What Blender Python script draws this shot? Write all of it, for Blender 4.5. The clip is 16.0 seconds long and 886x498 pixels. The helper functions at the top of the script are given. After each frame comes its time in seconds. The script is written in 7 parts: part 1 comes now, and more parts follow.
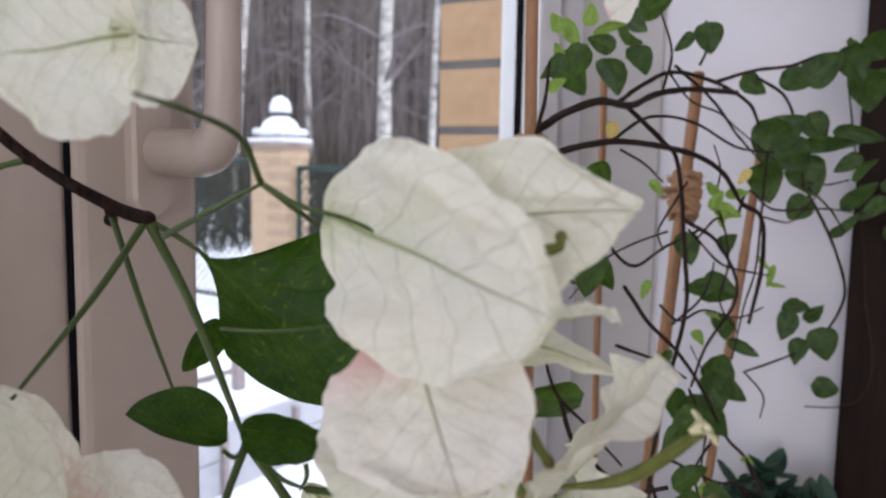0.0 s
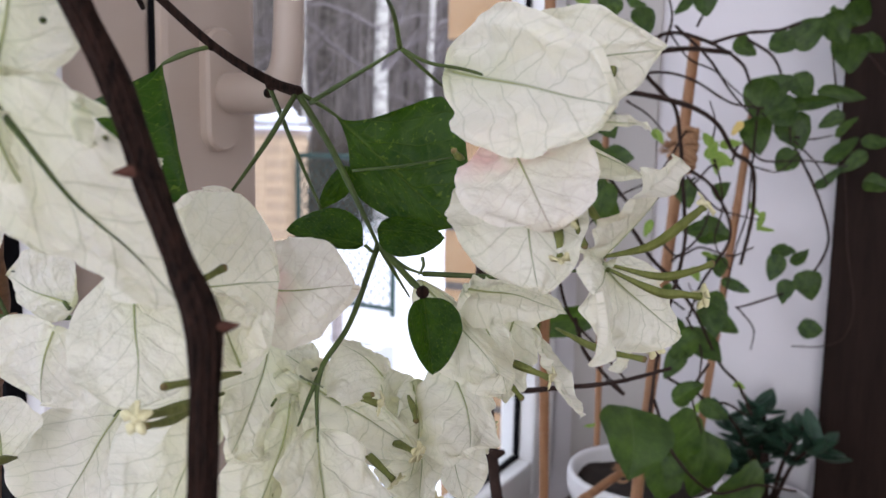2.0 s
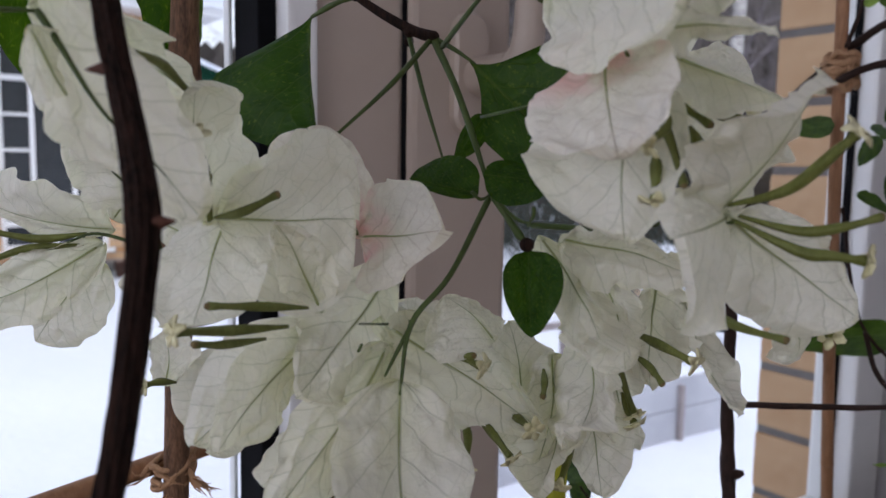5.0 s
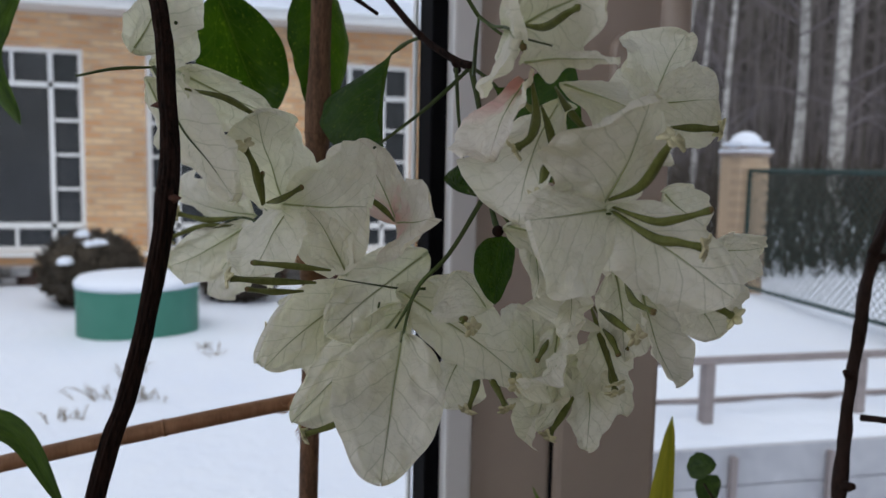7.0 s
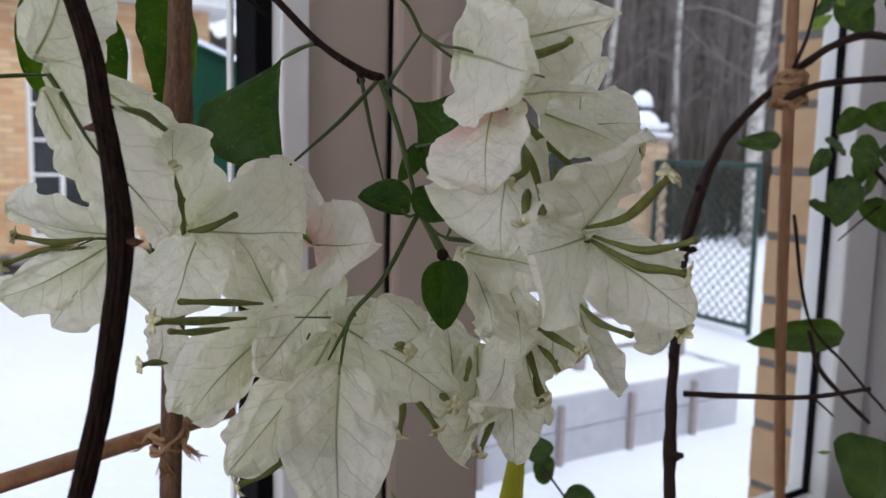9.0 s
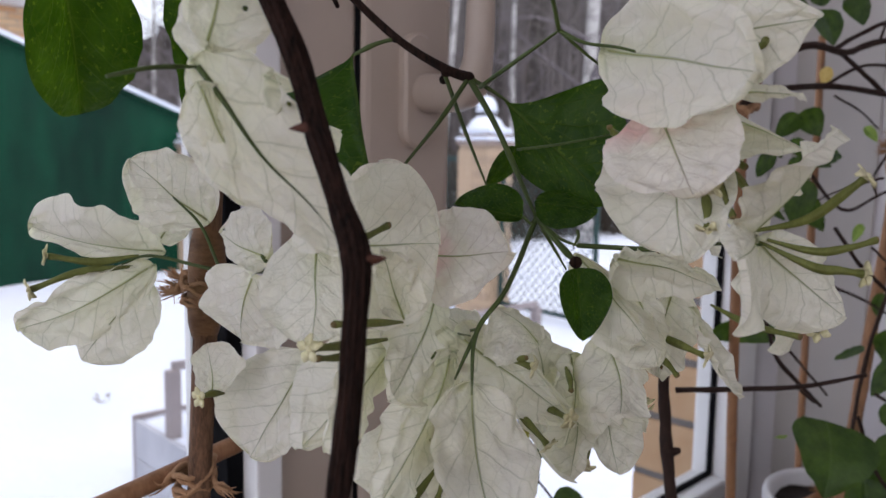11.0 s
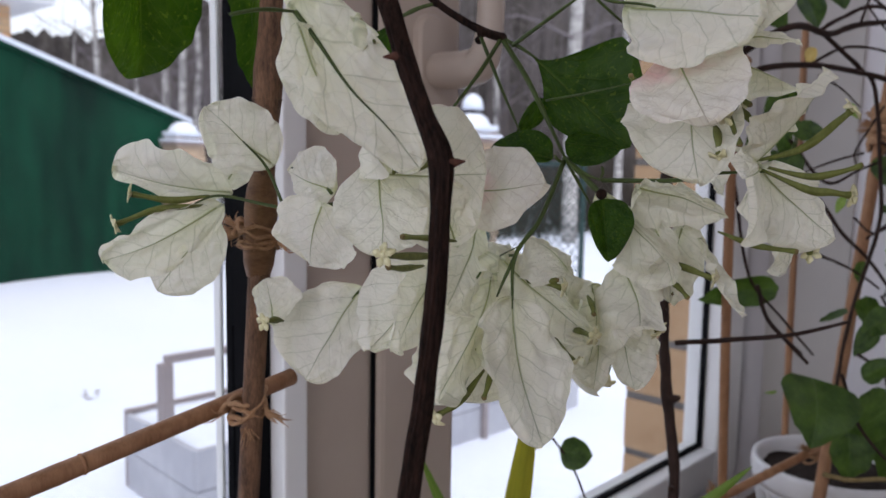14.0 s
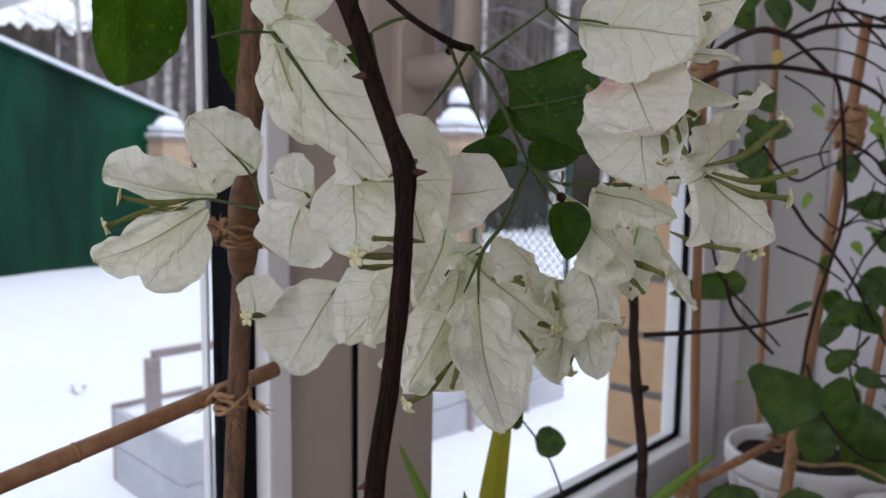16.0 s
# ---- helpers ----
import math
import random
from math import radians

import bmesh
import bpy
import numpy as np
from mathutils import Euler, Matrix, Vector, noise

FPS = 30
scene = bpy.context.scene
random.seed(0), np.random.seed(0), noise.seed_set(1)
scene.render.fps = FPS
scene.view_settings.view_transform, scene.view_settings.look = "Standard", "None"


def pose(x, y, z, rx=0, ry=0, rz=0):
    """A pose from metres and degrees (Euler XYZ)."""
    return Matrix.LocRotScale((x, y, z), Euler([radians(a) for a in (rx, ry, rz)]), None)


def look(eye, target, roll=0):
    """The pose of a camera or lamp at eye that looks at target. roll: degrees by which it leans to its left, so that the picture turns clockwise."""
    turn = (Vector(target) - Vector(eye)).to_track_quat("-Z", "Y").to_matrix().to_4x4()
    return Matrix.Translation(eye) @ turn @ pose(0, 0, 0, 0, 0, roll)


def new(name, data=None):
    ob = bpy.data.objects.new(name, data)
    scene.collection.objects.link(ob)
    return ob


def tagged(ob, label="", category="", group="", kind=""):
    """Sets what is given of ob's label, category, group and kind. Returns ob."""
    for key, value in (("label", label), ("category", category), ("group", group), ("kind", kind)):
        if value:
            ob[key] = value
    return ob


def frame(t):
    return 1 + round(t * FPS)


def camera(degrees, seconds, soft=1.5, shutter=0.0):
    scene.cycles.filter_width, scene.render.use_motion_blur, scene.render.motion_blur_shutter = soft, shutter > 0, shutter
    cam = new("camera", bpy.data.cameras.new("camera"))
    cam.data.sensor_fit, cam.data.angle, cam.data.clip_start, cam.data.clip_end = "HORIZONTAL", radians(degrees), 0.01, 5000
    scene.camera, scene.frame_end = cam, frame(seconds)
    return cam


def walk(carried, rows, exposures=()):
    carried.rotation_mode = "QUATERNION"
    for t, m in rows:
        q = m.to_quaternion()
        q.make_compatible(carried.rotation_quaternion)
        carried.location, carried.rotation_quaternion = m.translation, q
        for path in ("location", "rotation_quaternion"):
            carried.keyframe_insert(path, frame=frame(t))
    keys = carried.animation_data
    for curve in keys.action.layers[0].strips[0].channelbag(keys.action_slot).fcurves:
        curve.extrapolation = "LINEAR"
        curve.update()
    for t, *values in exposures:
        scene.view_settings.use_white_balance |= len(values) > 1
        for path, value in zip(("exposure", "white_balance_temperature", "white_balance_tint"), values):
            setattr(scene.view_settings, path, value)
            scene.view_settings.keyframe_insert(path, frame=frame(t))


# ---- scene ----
cam = camera(58.0, 16.0)
PATH = [
    (0, (0.0707, -0.0020, 1.3682), (0.9293, 0.4985, 1.2572), 1.03),
    (0.5, (0.0567, -0.0061, 1.3477), (0.9280, 0.4725, 1.2393), 0.97),
    (1, (0.0247, -0.0178, 1.3435), (0.9020, 0.4497, 1.2346), 0.98),
    (1.5, (-0.0027, -0.0253, 1.3300), (0.8748, 0.4403, 1.2151), 0.80),
    (2, (-0.0340, -0.0246, 1.3217), (0.8269, 0.4694, 1.2005), 0.96),
    (2.5, (-0.0428, -0.0458, 1.3205), (0.8062, 0.4673, 1.1949), 0.93),
    (3, (-0.0464, -0.0603, 1.3259), (0.8043, 0.4505, 1.2018), 1.04),
    (3.5, (-0.0526, -0.0654, 1.3277), (0.7918, 0.4560, 1.2051), 0.93),
    (4, (-0.0286, -0.0464, 1.3279), (0.7696, 0.5435, 1.2054), 0.87),
    (4.5, (0.0188, -0.0551, 1.3125), (0.7111, 0.6574, 1.1979), 0.91),
    (5, (0.0469, -0.0747, 1.2947), (0.6280, 0.7316, 1.1842), 0.90),
    (7.5, (0.1265, -0.2216, 1.2937), (0.3667, 0.7436, 1.1902), 1.25),
    (8, (0.1081, -0.2245, 1.3160), (0.3662, 0.7357, 1.2091), 1.44),
    (8.5, (0.0926, -0.1990, 1.3226), (0.5105, 0.7023, 1.2081), 1.10),
    (9, (0.0414, -0.1520, 1.3105), (0.5986, 0.6695, 1.1895), 1.38),
    (11.5, (-0.0515, -0.0522, 1.3053), (0.6717, 0.6292, 1.1920), 0.86),
    (12, (-0.0655, -0.0528, 1.2900), (0.6761, 0.6074, 1.1712), 0.78),
    (12.5, (-0.0732, -0.0472, 1.2852), (0.6748, 0.6055, 1.1656), 0.81),
    (13, (-0.0908, -0.0461, 1.2872), (0.6423, 0.6245, 1.1740), 0.71),
    (13.5, (-0.1002, -0.0570, 1.2846), (0.6161, 0.6325, 1.1772), 0.89),
    (14, (-0.0990, -0.0717, 1.2803), (0.6238, 0.6103, 1.1690), 0.92),
    (14.5, (-0.1083, -0.0997, 1.2853), (0.6217, 0.5739, 1.1700), 0.66),
    (15, (-0.1089, -0.0988, 1.2805), (0.6239, 0.5713, 1.1619), 0.66),
    (15.5, (-0.1091, -0.0977, 1.2814), (0.6230, 0.5727, 1.1609), 0.68),
    (16, (-0.1132, -0.0973, 1.2868), (0.6194, 0.5729, 1.1677), 0.82),
]
EXPOSURES = [(0.0, 0.87, 6450, 17), (0.5, 0.91, 6450, 17), (1.5, 1.07, 6430, 17), (2.0, 1.04, 6420, 17), (3.0, 0.80, 6400, 17), (4.0, 0.73, 6350, 18), (4.5, 0.60, 6250, 18), (5.0, 0.22, 6250, 18), (7.5, -0.2, 6450, 11), (8.2, -0.22, 6480, 11), (9.0, 0.29, 6450, 14), (11.5, 0.39, 6450, 19), (16.0, 0.33, 6400, 16)]
walk(cam, [(t, look(eye, target, roll)) for t, eye, target, roll in PATH], EXPOSURES)
cam.data.dof.use_dof, cam.data.dof.focus_distance, cam.data.dof.aperture_fstop = True, 0.37, 14.0

# ---- daylight: overcast winter sky ----
world = bpy.data.worlds.new("world")
scene.world = world
world.use_nodes = True
wn, wl = world.node_tree.nodes, world.node_tree.links
sky = wn.new("ShaderNodeTexSky")
sky.sky_type = "NISHITA"
sky.sun_disc = False
sky.sun_elevation = radians(62)
sky.sun_rotation = radians(207)
sky.air_density, sky.dust_density, sky.ozone_density = 1.0, 4.0, 1.0
cloud = wn.new("ShaderNodeHueSaturation")
cloud.inputs["Saturation"].default_value = 0.72
wl.new(sky.outputs[0], cloud.inputs["Color"])
overcast = wn.new("ShaderNodeMix")
overcast.data_type = "RGBA"
overcast.inputs[0].default_value = 0.5
overcast.inputs[7].default_value = (9.0, 9.3, 9.8, 1)
wl.new(cloud.outputs[0], overcast.inputs[6])
wl.new(overcast.outputs[2], wn["Background"].inputs["Color"])
wn["Background"].inputs["Strength"].default_value = 0.15

sun = new("sun", bpy.data.lights.new("sun", "SUN"))
sun.data.energy, sun.data.angle, sun.data.color = 0.7, radians(25), (1.0, 0.99, 0.97)
sun.matrix_world = look((-6, -12, 25), (0, 0, 0))

# added fill lamps at assumed openings in the unseen rear and side walls
def fill_light(name, eye, target, sx, sy, power, colour):
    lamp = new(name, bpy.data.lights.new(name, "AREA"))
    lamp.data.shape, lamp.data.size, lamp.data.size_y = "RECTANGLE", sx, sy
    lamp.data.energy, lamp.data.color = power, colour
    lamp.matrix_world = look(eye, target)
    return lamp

fill_light("fill_rear", (-1.0, -3.45, 1.6), (-1.0, 0, 1.4), 2.6, 1.5, 3.0, (0.97, 0.98, 1.0))
fill_light("fill_side", (-3.45, -0.8, 1.6), (0, -0.6, 1.4), 1.35, 1.5, 30, (0.96, 0.97, 1.0))


# ---- materials ----
class Nodes:
    """A node material under construction."""

    def __init__(self, name, rough=0.6, metal=0.0):
        self.mat = bpy.data.materials.new(name)
        self.mat.use_nodes = True
        self.tree = self.mat.node_tree
        self.bsdf = self.tree.nodes["Principled BSDF"]
        self.out = self.tree.nodes["Material Output"]
        self.bsdf.inputs["Roughness"].default_value = rough
        self.bsdf.inputs["Metallic"].default_value = metal

    def add(self, kind, **inputs):
        n = self.tree.nodes.new(kind)
        for key, value in inputs.items():
            n.inputs[key.replace("_", " ")].default_value = value
        return n

    def link(self, a, b):
        self.tree.links.new(a, b)

    def coords(self, which="Object", scale=(1, 1, 1)):
        c = self.add("ShaderNodeTexCoord")
        m = self.add("ShaderNodeMapping", Scale=scale)
        self.link(c.outputs[which], m.inputs[0])
        return m.outputs[0]

    def noise(self, at, scale, detail=4.0, rough=0.6, distort=0.0):
        n = self.add("ShaderNodeTexNoise", Scale=scale, Detail=detail, Roughness=rough, Distortion=distort)
        self.link(at, n.inputs["Vector"])
        return n.outputs["Fac"]

    def ramp(self, fac, stops):
        r = self.add("ShaderNodeValToRGB")
        e = r.color_ramp.elements
        while len(e) < len(stops):
            e.new(0.5)
        for i, (p, c) in enumerate(stops):
            e[i].position, e[i].color = p, (*c, 1) if len(c) == 3 else c
        self.link(fac, r.inputs[0])
        return r.outputs[0]

    def mix(self, fac, a, b, blend="MIX"):
        m = self.add("ShaderNodeMix")
        m.data_type, m.blend_type = "RGBA", blend
        for value, slot in ((fac, 0), (a, 6), (b, 7)):
            if isinstance(value, (int, float)):
                m.inputs[slot].default_value = value
            elif isinstance(value, tuple):
                m.inputs[slot].default_value = (*value, 1)
            else:
                self.link(value, m.inputs[slot])
        return m.outputs[2]

    def math(self, op, a, b=0.0):
        m = self.add("ShaderNodeMath")
        m.operation = op
        for value, slot in ((a, 0), (b, 1)):
            if isinstance(value, (int, float)):
                m.inputs[slot].default_value = value
            else:
                self.link(value, m.inputs[slot])
        return m.outputs[0]

    def colour(self, c):
        if isinstance(c, tuple):
            self.bsdf.inputs["Base Color"].default_value = (*c, 1)
        else:
            self.link(c, self.bsdf.inputs["Base Color"])

    def bump(self, height, strength=0.3, distance=0.002):
        b = self.add("ShaderNodeBump", Strength=strength, Distance=distance)
        self.link(height, b.inputs["Height"])
        self.link(b.outputs[0], self.bsdf.inputs["Normal"])
        return b.outputs[0]


def surface(name, dark, light, scale, rough=0.6, bump=0.2, distance=0.002, stretch=(1, 1, 1), fine=6.0, metal=0.0, lo=0.3, hi=0.7, shine=0.3):
    """Two-scale mottled material between two colours."""
    m = Nodes(name, rough, metal)
    at = m.coords("Object", stretch)
    big = m.noise(at, scale)
    small = m.noise(at, scale * fine, 6.0)
    both = m.math("ADD", m.math("MULTIPLY", big, 0.6), m.math("MULTIPLY", small, 0.4))
    m.colour(m.ramp(both, [(lo, dark), (hi, light)]))
    m.bsdf.inputs["Specular IOR Level"].default_value = shine
    if bump:
        m.bump(small, bump, distance)
    return m.mat


def leafy(name, dark, light, vein, rough, glow, vein_scale, vein_amount, blush=None, spots=False, sheen=0.3, relief=0.5, net_width=0.05, net_amount=0.3, tint=(1, 1, 1), flush=0.0):
    """Thin leaf with a midrib, side veins and a fine net of veins; light shines through it."""
    m = Nodes(name, rough)
    uv = m.coords("UV")
    ob = m.add("ShaderNodeObjectInfo")
    split = m.add("ShaderNodeSeparateXYZ")
    m.link(uv, split.inputs[0])
    u, v = split.outputs[0], split.outputs[1]
    # shift the pattern from leaf to leaf
    shift = m.add("ShaderNodeVectorMath")
    shift.operation = "MULTIPLY_ADD"
    m.link(ob.outputs["Random"], shift.inputs[0])
    shift.inputs[1].default_value = (7.3, 5.1, 3.7)
    m.link(uv, shift.inputs[2])
    warp = m.add("ShaderNodeTexNoise", Scale=3.0, Detail=2.0)
    m.link(shift.outputs[0], warp.inputs["Vector"])
    bent = m.add("ShaderNodeVectorMath")
    bent.operation = "MULTIPLY_ADD"
    m.link(warp.outputs["Color"], bent.inputs[0])
    bent.inputs[1].default_value = (0.12, 0.12, 0)
    m.link(uv, bent.inputs[2])
    bs = m.add("ShaderNodeSeparateXYZ")
    m.link(bent.outputs[0], bs.inputs[0])
    across = m.math("ABSOLUTE", m.math("SUBTRACT", v, 0.5))
    taper = m.math("DIVIDE", across, m.math("SUBTRACT", 1.25, u))
    mid_soft = m.ramp(taper, [(0.0, (1, 1, 1)), (0.006, (0.8, 0.8, 0.8)), (0.014, (0, 0, 0))])
    # side veins leave the midrib at a slant, alternating from side to side, and thin out towards the margin
    swung = m.math("SUBTRACT", bs.outputs[1], 0.56)
    far = m.math("ABSOLUTE", swung)
    turn = m.math("MULTIPLY", m.math("GREATER_THAN", swung, 0.0), 0.45)
    slant = m.math("ADD", m.math("SUBTRACT", m.math("MULTIPLY", bs.outputs[0], 5.2), m.math("MULTIPLY", m.math("POWER", far, 0.8), 4.6)), turn)
    saw = m.math("ABSOLUTE", m.math("SUBTRACT", m.math("FRACT", slant), 0.5))
    side = m.math("MULTIPLY", m.ramp(saw, [(0.0, (1, 1, 1)), (0.05, (0, 0, 0))]), m.ramp(far, [(0.08, (1, 1, 1)), (0.5, (0.3, 0.3, 0.3))]))
    nets = []
    for scale in (vein_scale, vein_scale * 2.3):
        net = m.add("ShaderNodeTexVoronoi", Scale=scale)
        net.feature = "DISTANCE_TO_EDGE"
        m.link(bent.outputs[0], net.inputs["Vector"])
        nets.append(net.outputs["Distance"])
    netv = m.math("ADD", m.ramp(nets[0], [(0.0, (1, 1, 1)), (net_width, (0, 0, 0))]), m.math("MULTIPLY", m.ramp(nets[1], [(0.0, (1, 1, 1)), (net_width * 1.5, (0, 0, 0))]), 0.35))
    veins = m.math("MAXIMUM", mid_soft, m.math("MAXIMUM", m.math("MULTIPLY", side, 0.5), m.math("MULTIPLY", netv, net_amount)))
    ribs = m.math("MAXIMUM", mid_soft, m.math("MULTIPLY", side, 0.5))
    # the skin puffs up between the veins
    puff = m.math("ADD", m.math("MULTIPLY", m.math("MINIMUM", nets[0], 0.35), 1.6), m.math("MULTIPLY", m.math("MINIMUM", nets[1], 0.3), 0.5))
    mottle = m.noise(shift.outputs[0], 4.0, 5.0)
    base = m.ramp(mottle, [(0.3, dark), (0.7, light)])
    if blush:
        amount, pink = blush
        near = m.ramp(u, [(0.05, (1, 1, 1)), (0.42, (0, 0, 0))])
        patch = m.ramp(m.noise(shift.outputs[0], 2.3, 2.0), [(0.43, (0, 0, 0)), (0.60, (1, 1, 1))])
        base = m.mix(m.math("MULTIPLY", m.math("MULTIPLY", near, patch), amount), base, pink)
    if flush:
        along_rib = m.math("MULTIPLY", m.ramp(across, [(0.0, (1, 1, 1)), (0.16, (0, 0, 0))]), m.ramp(u, [(0.0, (1, 1, 1)), (0.65, (0, 0, 0))]))
        base = m.mix(m.math("MULTIPLY", along_rib, flush), base, (0.62, 0.70, 0.36))
    if spots:
        sp = m.ramp(m.noise(shift.outputs[0], 26.0, 2.0), [(0.62, (0, 0, 0)), (0.7, (1, 1, 1))])
        base = m.mix(m.math("MULTIPLY", sp, 0.5), base, vein)
    base = m.mix(m.math("MULTIPLY", veins, vein_amount), base, vein)
    m.colour(base)
    crinkles = m.math("ADD", m.math("MULTIPLY", m.noise(shift.outputs[0], 16.0, 3.0), 0.5), m.math("MULTIPLY", m.noise(shift.outputs[0], 5.0, 2.0, 0.5, 0.5), 2.2))
    height = m.math("SUBTRACT", m.math("ADD", m.math("MULTIPLY", crinkles, 0.8), m.math("MULTIPLY", puff, 0.45)), m.math("MULTIPLY", ribs, 0.35))
    normal = m.bump(height, relief, 0.0008 + 0.0008 * relief)
    m.bsdf.inputs["Specular IOR Level"].default_value = sheen
    through_leaf = m.add("ShaderNodeBsdfTranslucent")
    # veins hold back more of the light that comes through
    m.link(m.mix(m.math("MULTIPLY", veins, 0.5), m.mix(1.0, base, tint, "MULTIPLY"), vein), through_leaf.inputs[0])
    m.link(normal, through_leaf.inputs["Normal"])
    both = m.add("ShaderNodeMixShader")
    both.inputs[0].default_value = glow
    m.link(m.bsdf.outputs[0], both.inputs[1])
    m.link(through_leaf.outputs[0], both.inputs[2])
    m.link(both.outputs[0], m.out.inputs[0])
    return m.mat


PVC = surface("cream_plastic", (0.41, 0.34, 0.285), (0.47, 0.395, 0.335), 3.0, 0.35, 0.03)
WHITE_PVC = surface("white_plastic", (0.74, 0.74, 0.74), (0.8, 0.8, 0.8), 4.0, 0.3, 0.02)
GASKET = surface("black_rubber", (0.003, 0.0032, 0.004), (0.007, 0.007, 0.0085), 20.0, 0.8, 0.1, shine=0.05)
# sill is out of view; dark brown is assumed to cut light bounced upward
SILL = surface("dark_brown_sill", (0.10, 0.06, 0.04), (0.17, 0.11, 0.075), 3.0, 0.45, 0.15, stretch=(1, 8, 1))
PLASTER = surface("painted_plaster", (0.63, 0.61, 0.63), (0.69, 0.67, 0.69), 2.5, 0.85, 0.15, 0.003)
REVEAL = surface("warm_grey_reveal", (0.42, 0.395, 0.375), (0.48, 0.455, 0.43), 2.5, 0.85, 0.15, 0.003)
# grey of the unseen walls, lowered to cut bounced light in the room
UNSEEN_WALL = surface("dimmed_unseen_wall", (0.36, 0.345, 0.33), (0.43, 0.415, 0.40), 2.0, 0.85, 0.15, 0.003)
CEILING = surface("ceiling_paint", (0.78, 0.77, 0.75), (0.82, 0.81, 0.8), 2.0, 0.9, 0.1)
FLOORING = surface("floor_wood", (0.16, 0.09, 0.05), (0.28, 0.17, 0.1), 2.0, 0.45, 0.15, stretch=(1, 8, 1))
DARK_WOOD = surface("dark_stained_wood", (0.009, 0.0055, 0.0045), (0.026, 0.016, 0.013), 7.0, 0.6, 0.25, stretch=(6, 6, 0.6), shine=0.06)
BAMBOO = surface("bamboo_cane", (0.19, 0.090, 0.042), (0.38, 0.20, 0.105), 14.0, 0.5, 0.25, 0.001, stretch=(8, 8, 0.8))
BAMBOO_DARK = surface("weathered_cane", (0.055, 0.028, 0.016), (0.20, 0.108, 0.06), 30.0, 0.7, 0.7, 0.0015, stretch=(6, 6, 1.6), fine=5.0, lo=0.36, hi=0.6)
KNOB = surface("swollen_cane_joint", (0.10, 0.048, 0.022), (0.27, 0.145, 0.07), 45.0, 0.6, 0.6, 0.0012, stretch=(1, 1, 2.5))
TWINE = surface("jute_twine", (0.24, 0.13, 0.068), (0.48, 0.29, 0.165), 160.0, 0.9, 0.5, 0.001)
BARK = surface("dark_bark", (0.003, 0.0016, 0.0012), (0.044, 0.021, 0.015), 40.0, 0.8, 1.0, 0.0012, stretch=(14, 14, 0.9), fine=3.0, lo=0.38, hi=0.68, shine=0.15)
THORN = surface("thorn_bark", (0.045, 0.016, 0.010), (0.13, 0.05, 0.03), 90.0, 0.7, 0.5, 0.0008)
TWIG = surface("brown_twig", (0.010, 0.005, 0.004), (0.042, 0.022, 0.016), 60.0, 0.65, 0.6, 0.001, stretch=(4, 4, 0.8), shine=0.18)
GREEN_STALK = surface("green_stalk", (0.030, 0.052, 0.010), (0.070, 0.105, 0.026), 60.0, 0.5, 0.2, 0.0005)
RIB = surface("bract_midrib", (0.24, 0.30, 0.10), (0.44, 0.47, 0.24), 60.0, 0.6, 0.2, 0.0005)
TUBE = surface("flower_tube_skin", (0.075, 0.092, 0.016), (0.18, 0.20, 0.055), 90.0, 0.5, 0.3, 0.0005, stretch=(3, 3, 0.6))
DRY_TIP = surface("withered_brown_tip", (0.10, 0.075, 0.03), (0.24, 0.18, 0.08), 150.0, 0.85, 0.4, 0.0005)
STAR = surface("flower_star_petal", (0.56, 0.53, 0.27), (0.80, 0.77, 0.54), 120.0, 0.6, 0.2)
POT = surface("white_pot_glaze", (0.58, 0.57, 0.58), (0.68, 0.67, 0.67), 6.0, 0.4, 0.08)
SOIL = surface("potting_soil", (0.012, 0.009, 0.007), (0.05, 0.035, 0.028), 60.0, 0.95, 1.0, 0.006)
SNOW = surface("snow", (0.66, 0.71, 0.82), (0.76, 0.80, 0.88), 0.9, 0.75, 0.5, 0.05, fine=7.0)
BRICK = surface("yellow_brick", (0.42, 0.25, 0.13), (0.58, 0.40, 0.24), 5.0, 0.85, 0.4, 0.003)
PILLAR_JOINT = surface("pale_mortar", (0.34, 0.25, 0.175), (0.42, 0.32, 0.235), 12.0, 0.95, 0.4)
PILLAR_BRICK = surface("pale_yellow_brick", (0.40, 0.285, 0.19), (0.52, 0.40, 0.285), 5.0, 0.9, 0.4, 0.003)
MORTAR = surface("dark_mortar", (0.14, 0.13, 0.125), (0.23, 0.215, 0.205), 30.0, 0.95, 0.5)
# green sheet: tall light and dark streaks in the colour imitate reflections
GREEN_SHEET = surface("green_sheet_reflections", (0.0008, 0.012, 0.008), (0.005, 0.075, 0.038), 0.6, 0.5, 0.1, stretch=(1.6, 1, 0.35), fine=3.0, lo=0.35, hi=0.72, shine=0.12)
TUB_GREEN = surface("green_painted_ring", (0.035, 0.155, 0.115), (0.06, 0.21, 0.16), 2.5, 0.6, 0.2, 0.01)
FENCE_GREEN = surface("green_painted_steel", (0.010, 0.030, 0.028), (0.018, 0.050, 0.046), 8.0, 0.5, 0.1)
GREY_WOOD = surface("weathered_grey_wood", (0.21, 0.18, 0.18), (0.34, 0.3, 0.3), 6.0, 0.85, 0.4, 0.004, stretch=(1, 1, 5))
BED_BOARD = surface("snow_dusted_board", (0.32, 0.33, 0.37), (0.5, 0.51, 0.55), 3.0, 0.85, 0.3, 0.004)
BIRCH = surface("birch_bark", (0.09, 0.082, 0.08), (0.50, 0.48, 0.46), 1.6, 0.8, 0.3, 0.01, stretch=(1, 1, 2.5), lo=0.36, hi=0.56)
BIRCH_TWIG = surface("birch_twigs", (0.10, 0.085, 0.09), (0.2, 0.175, 0.185), 3.0, 0.9, 0.2)
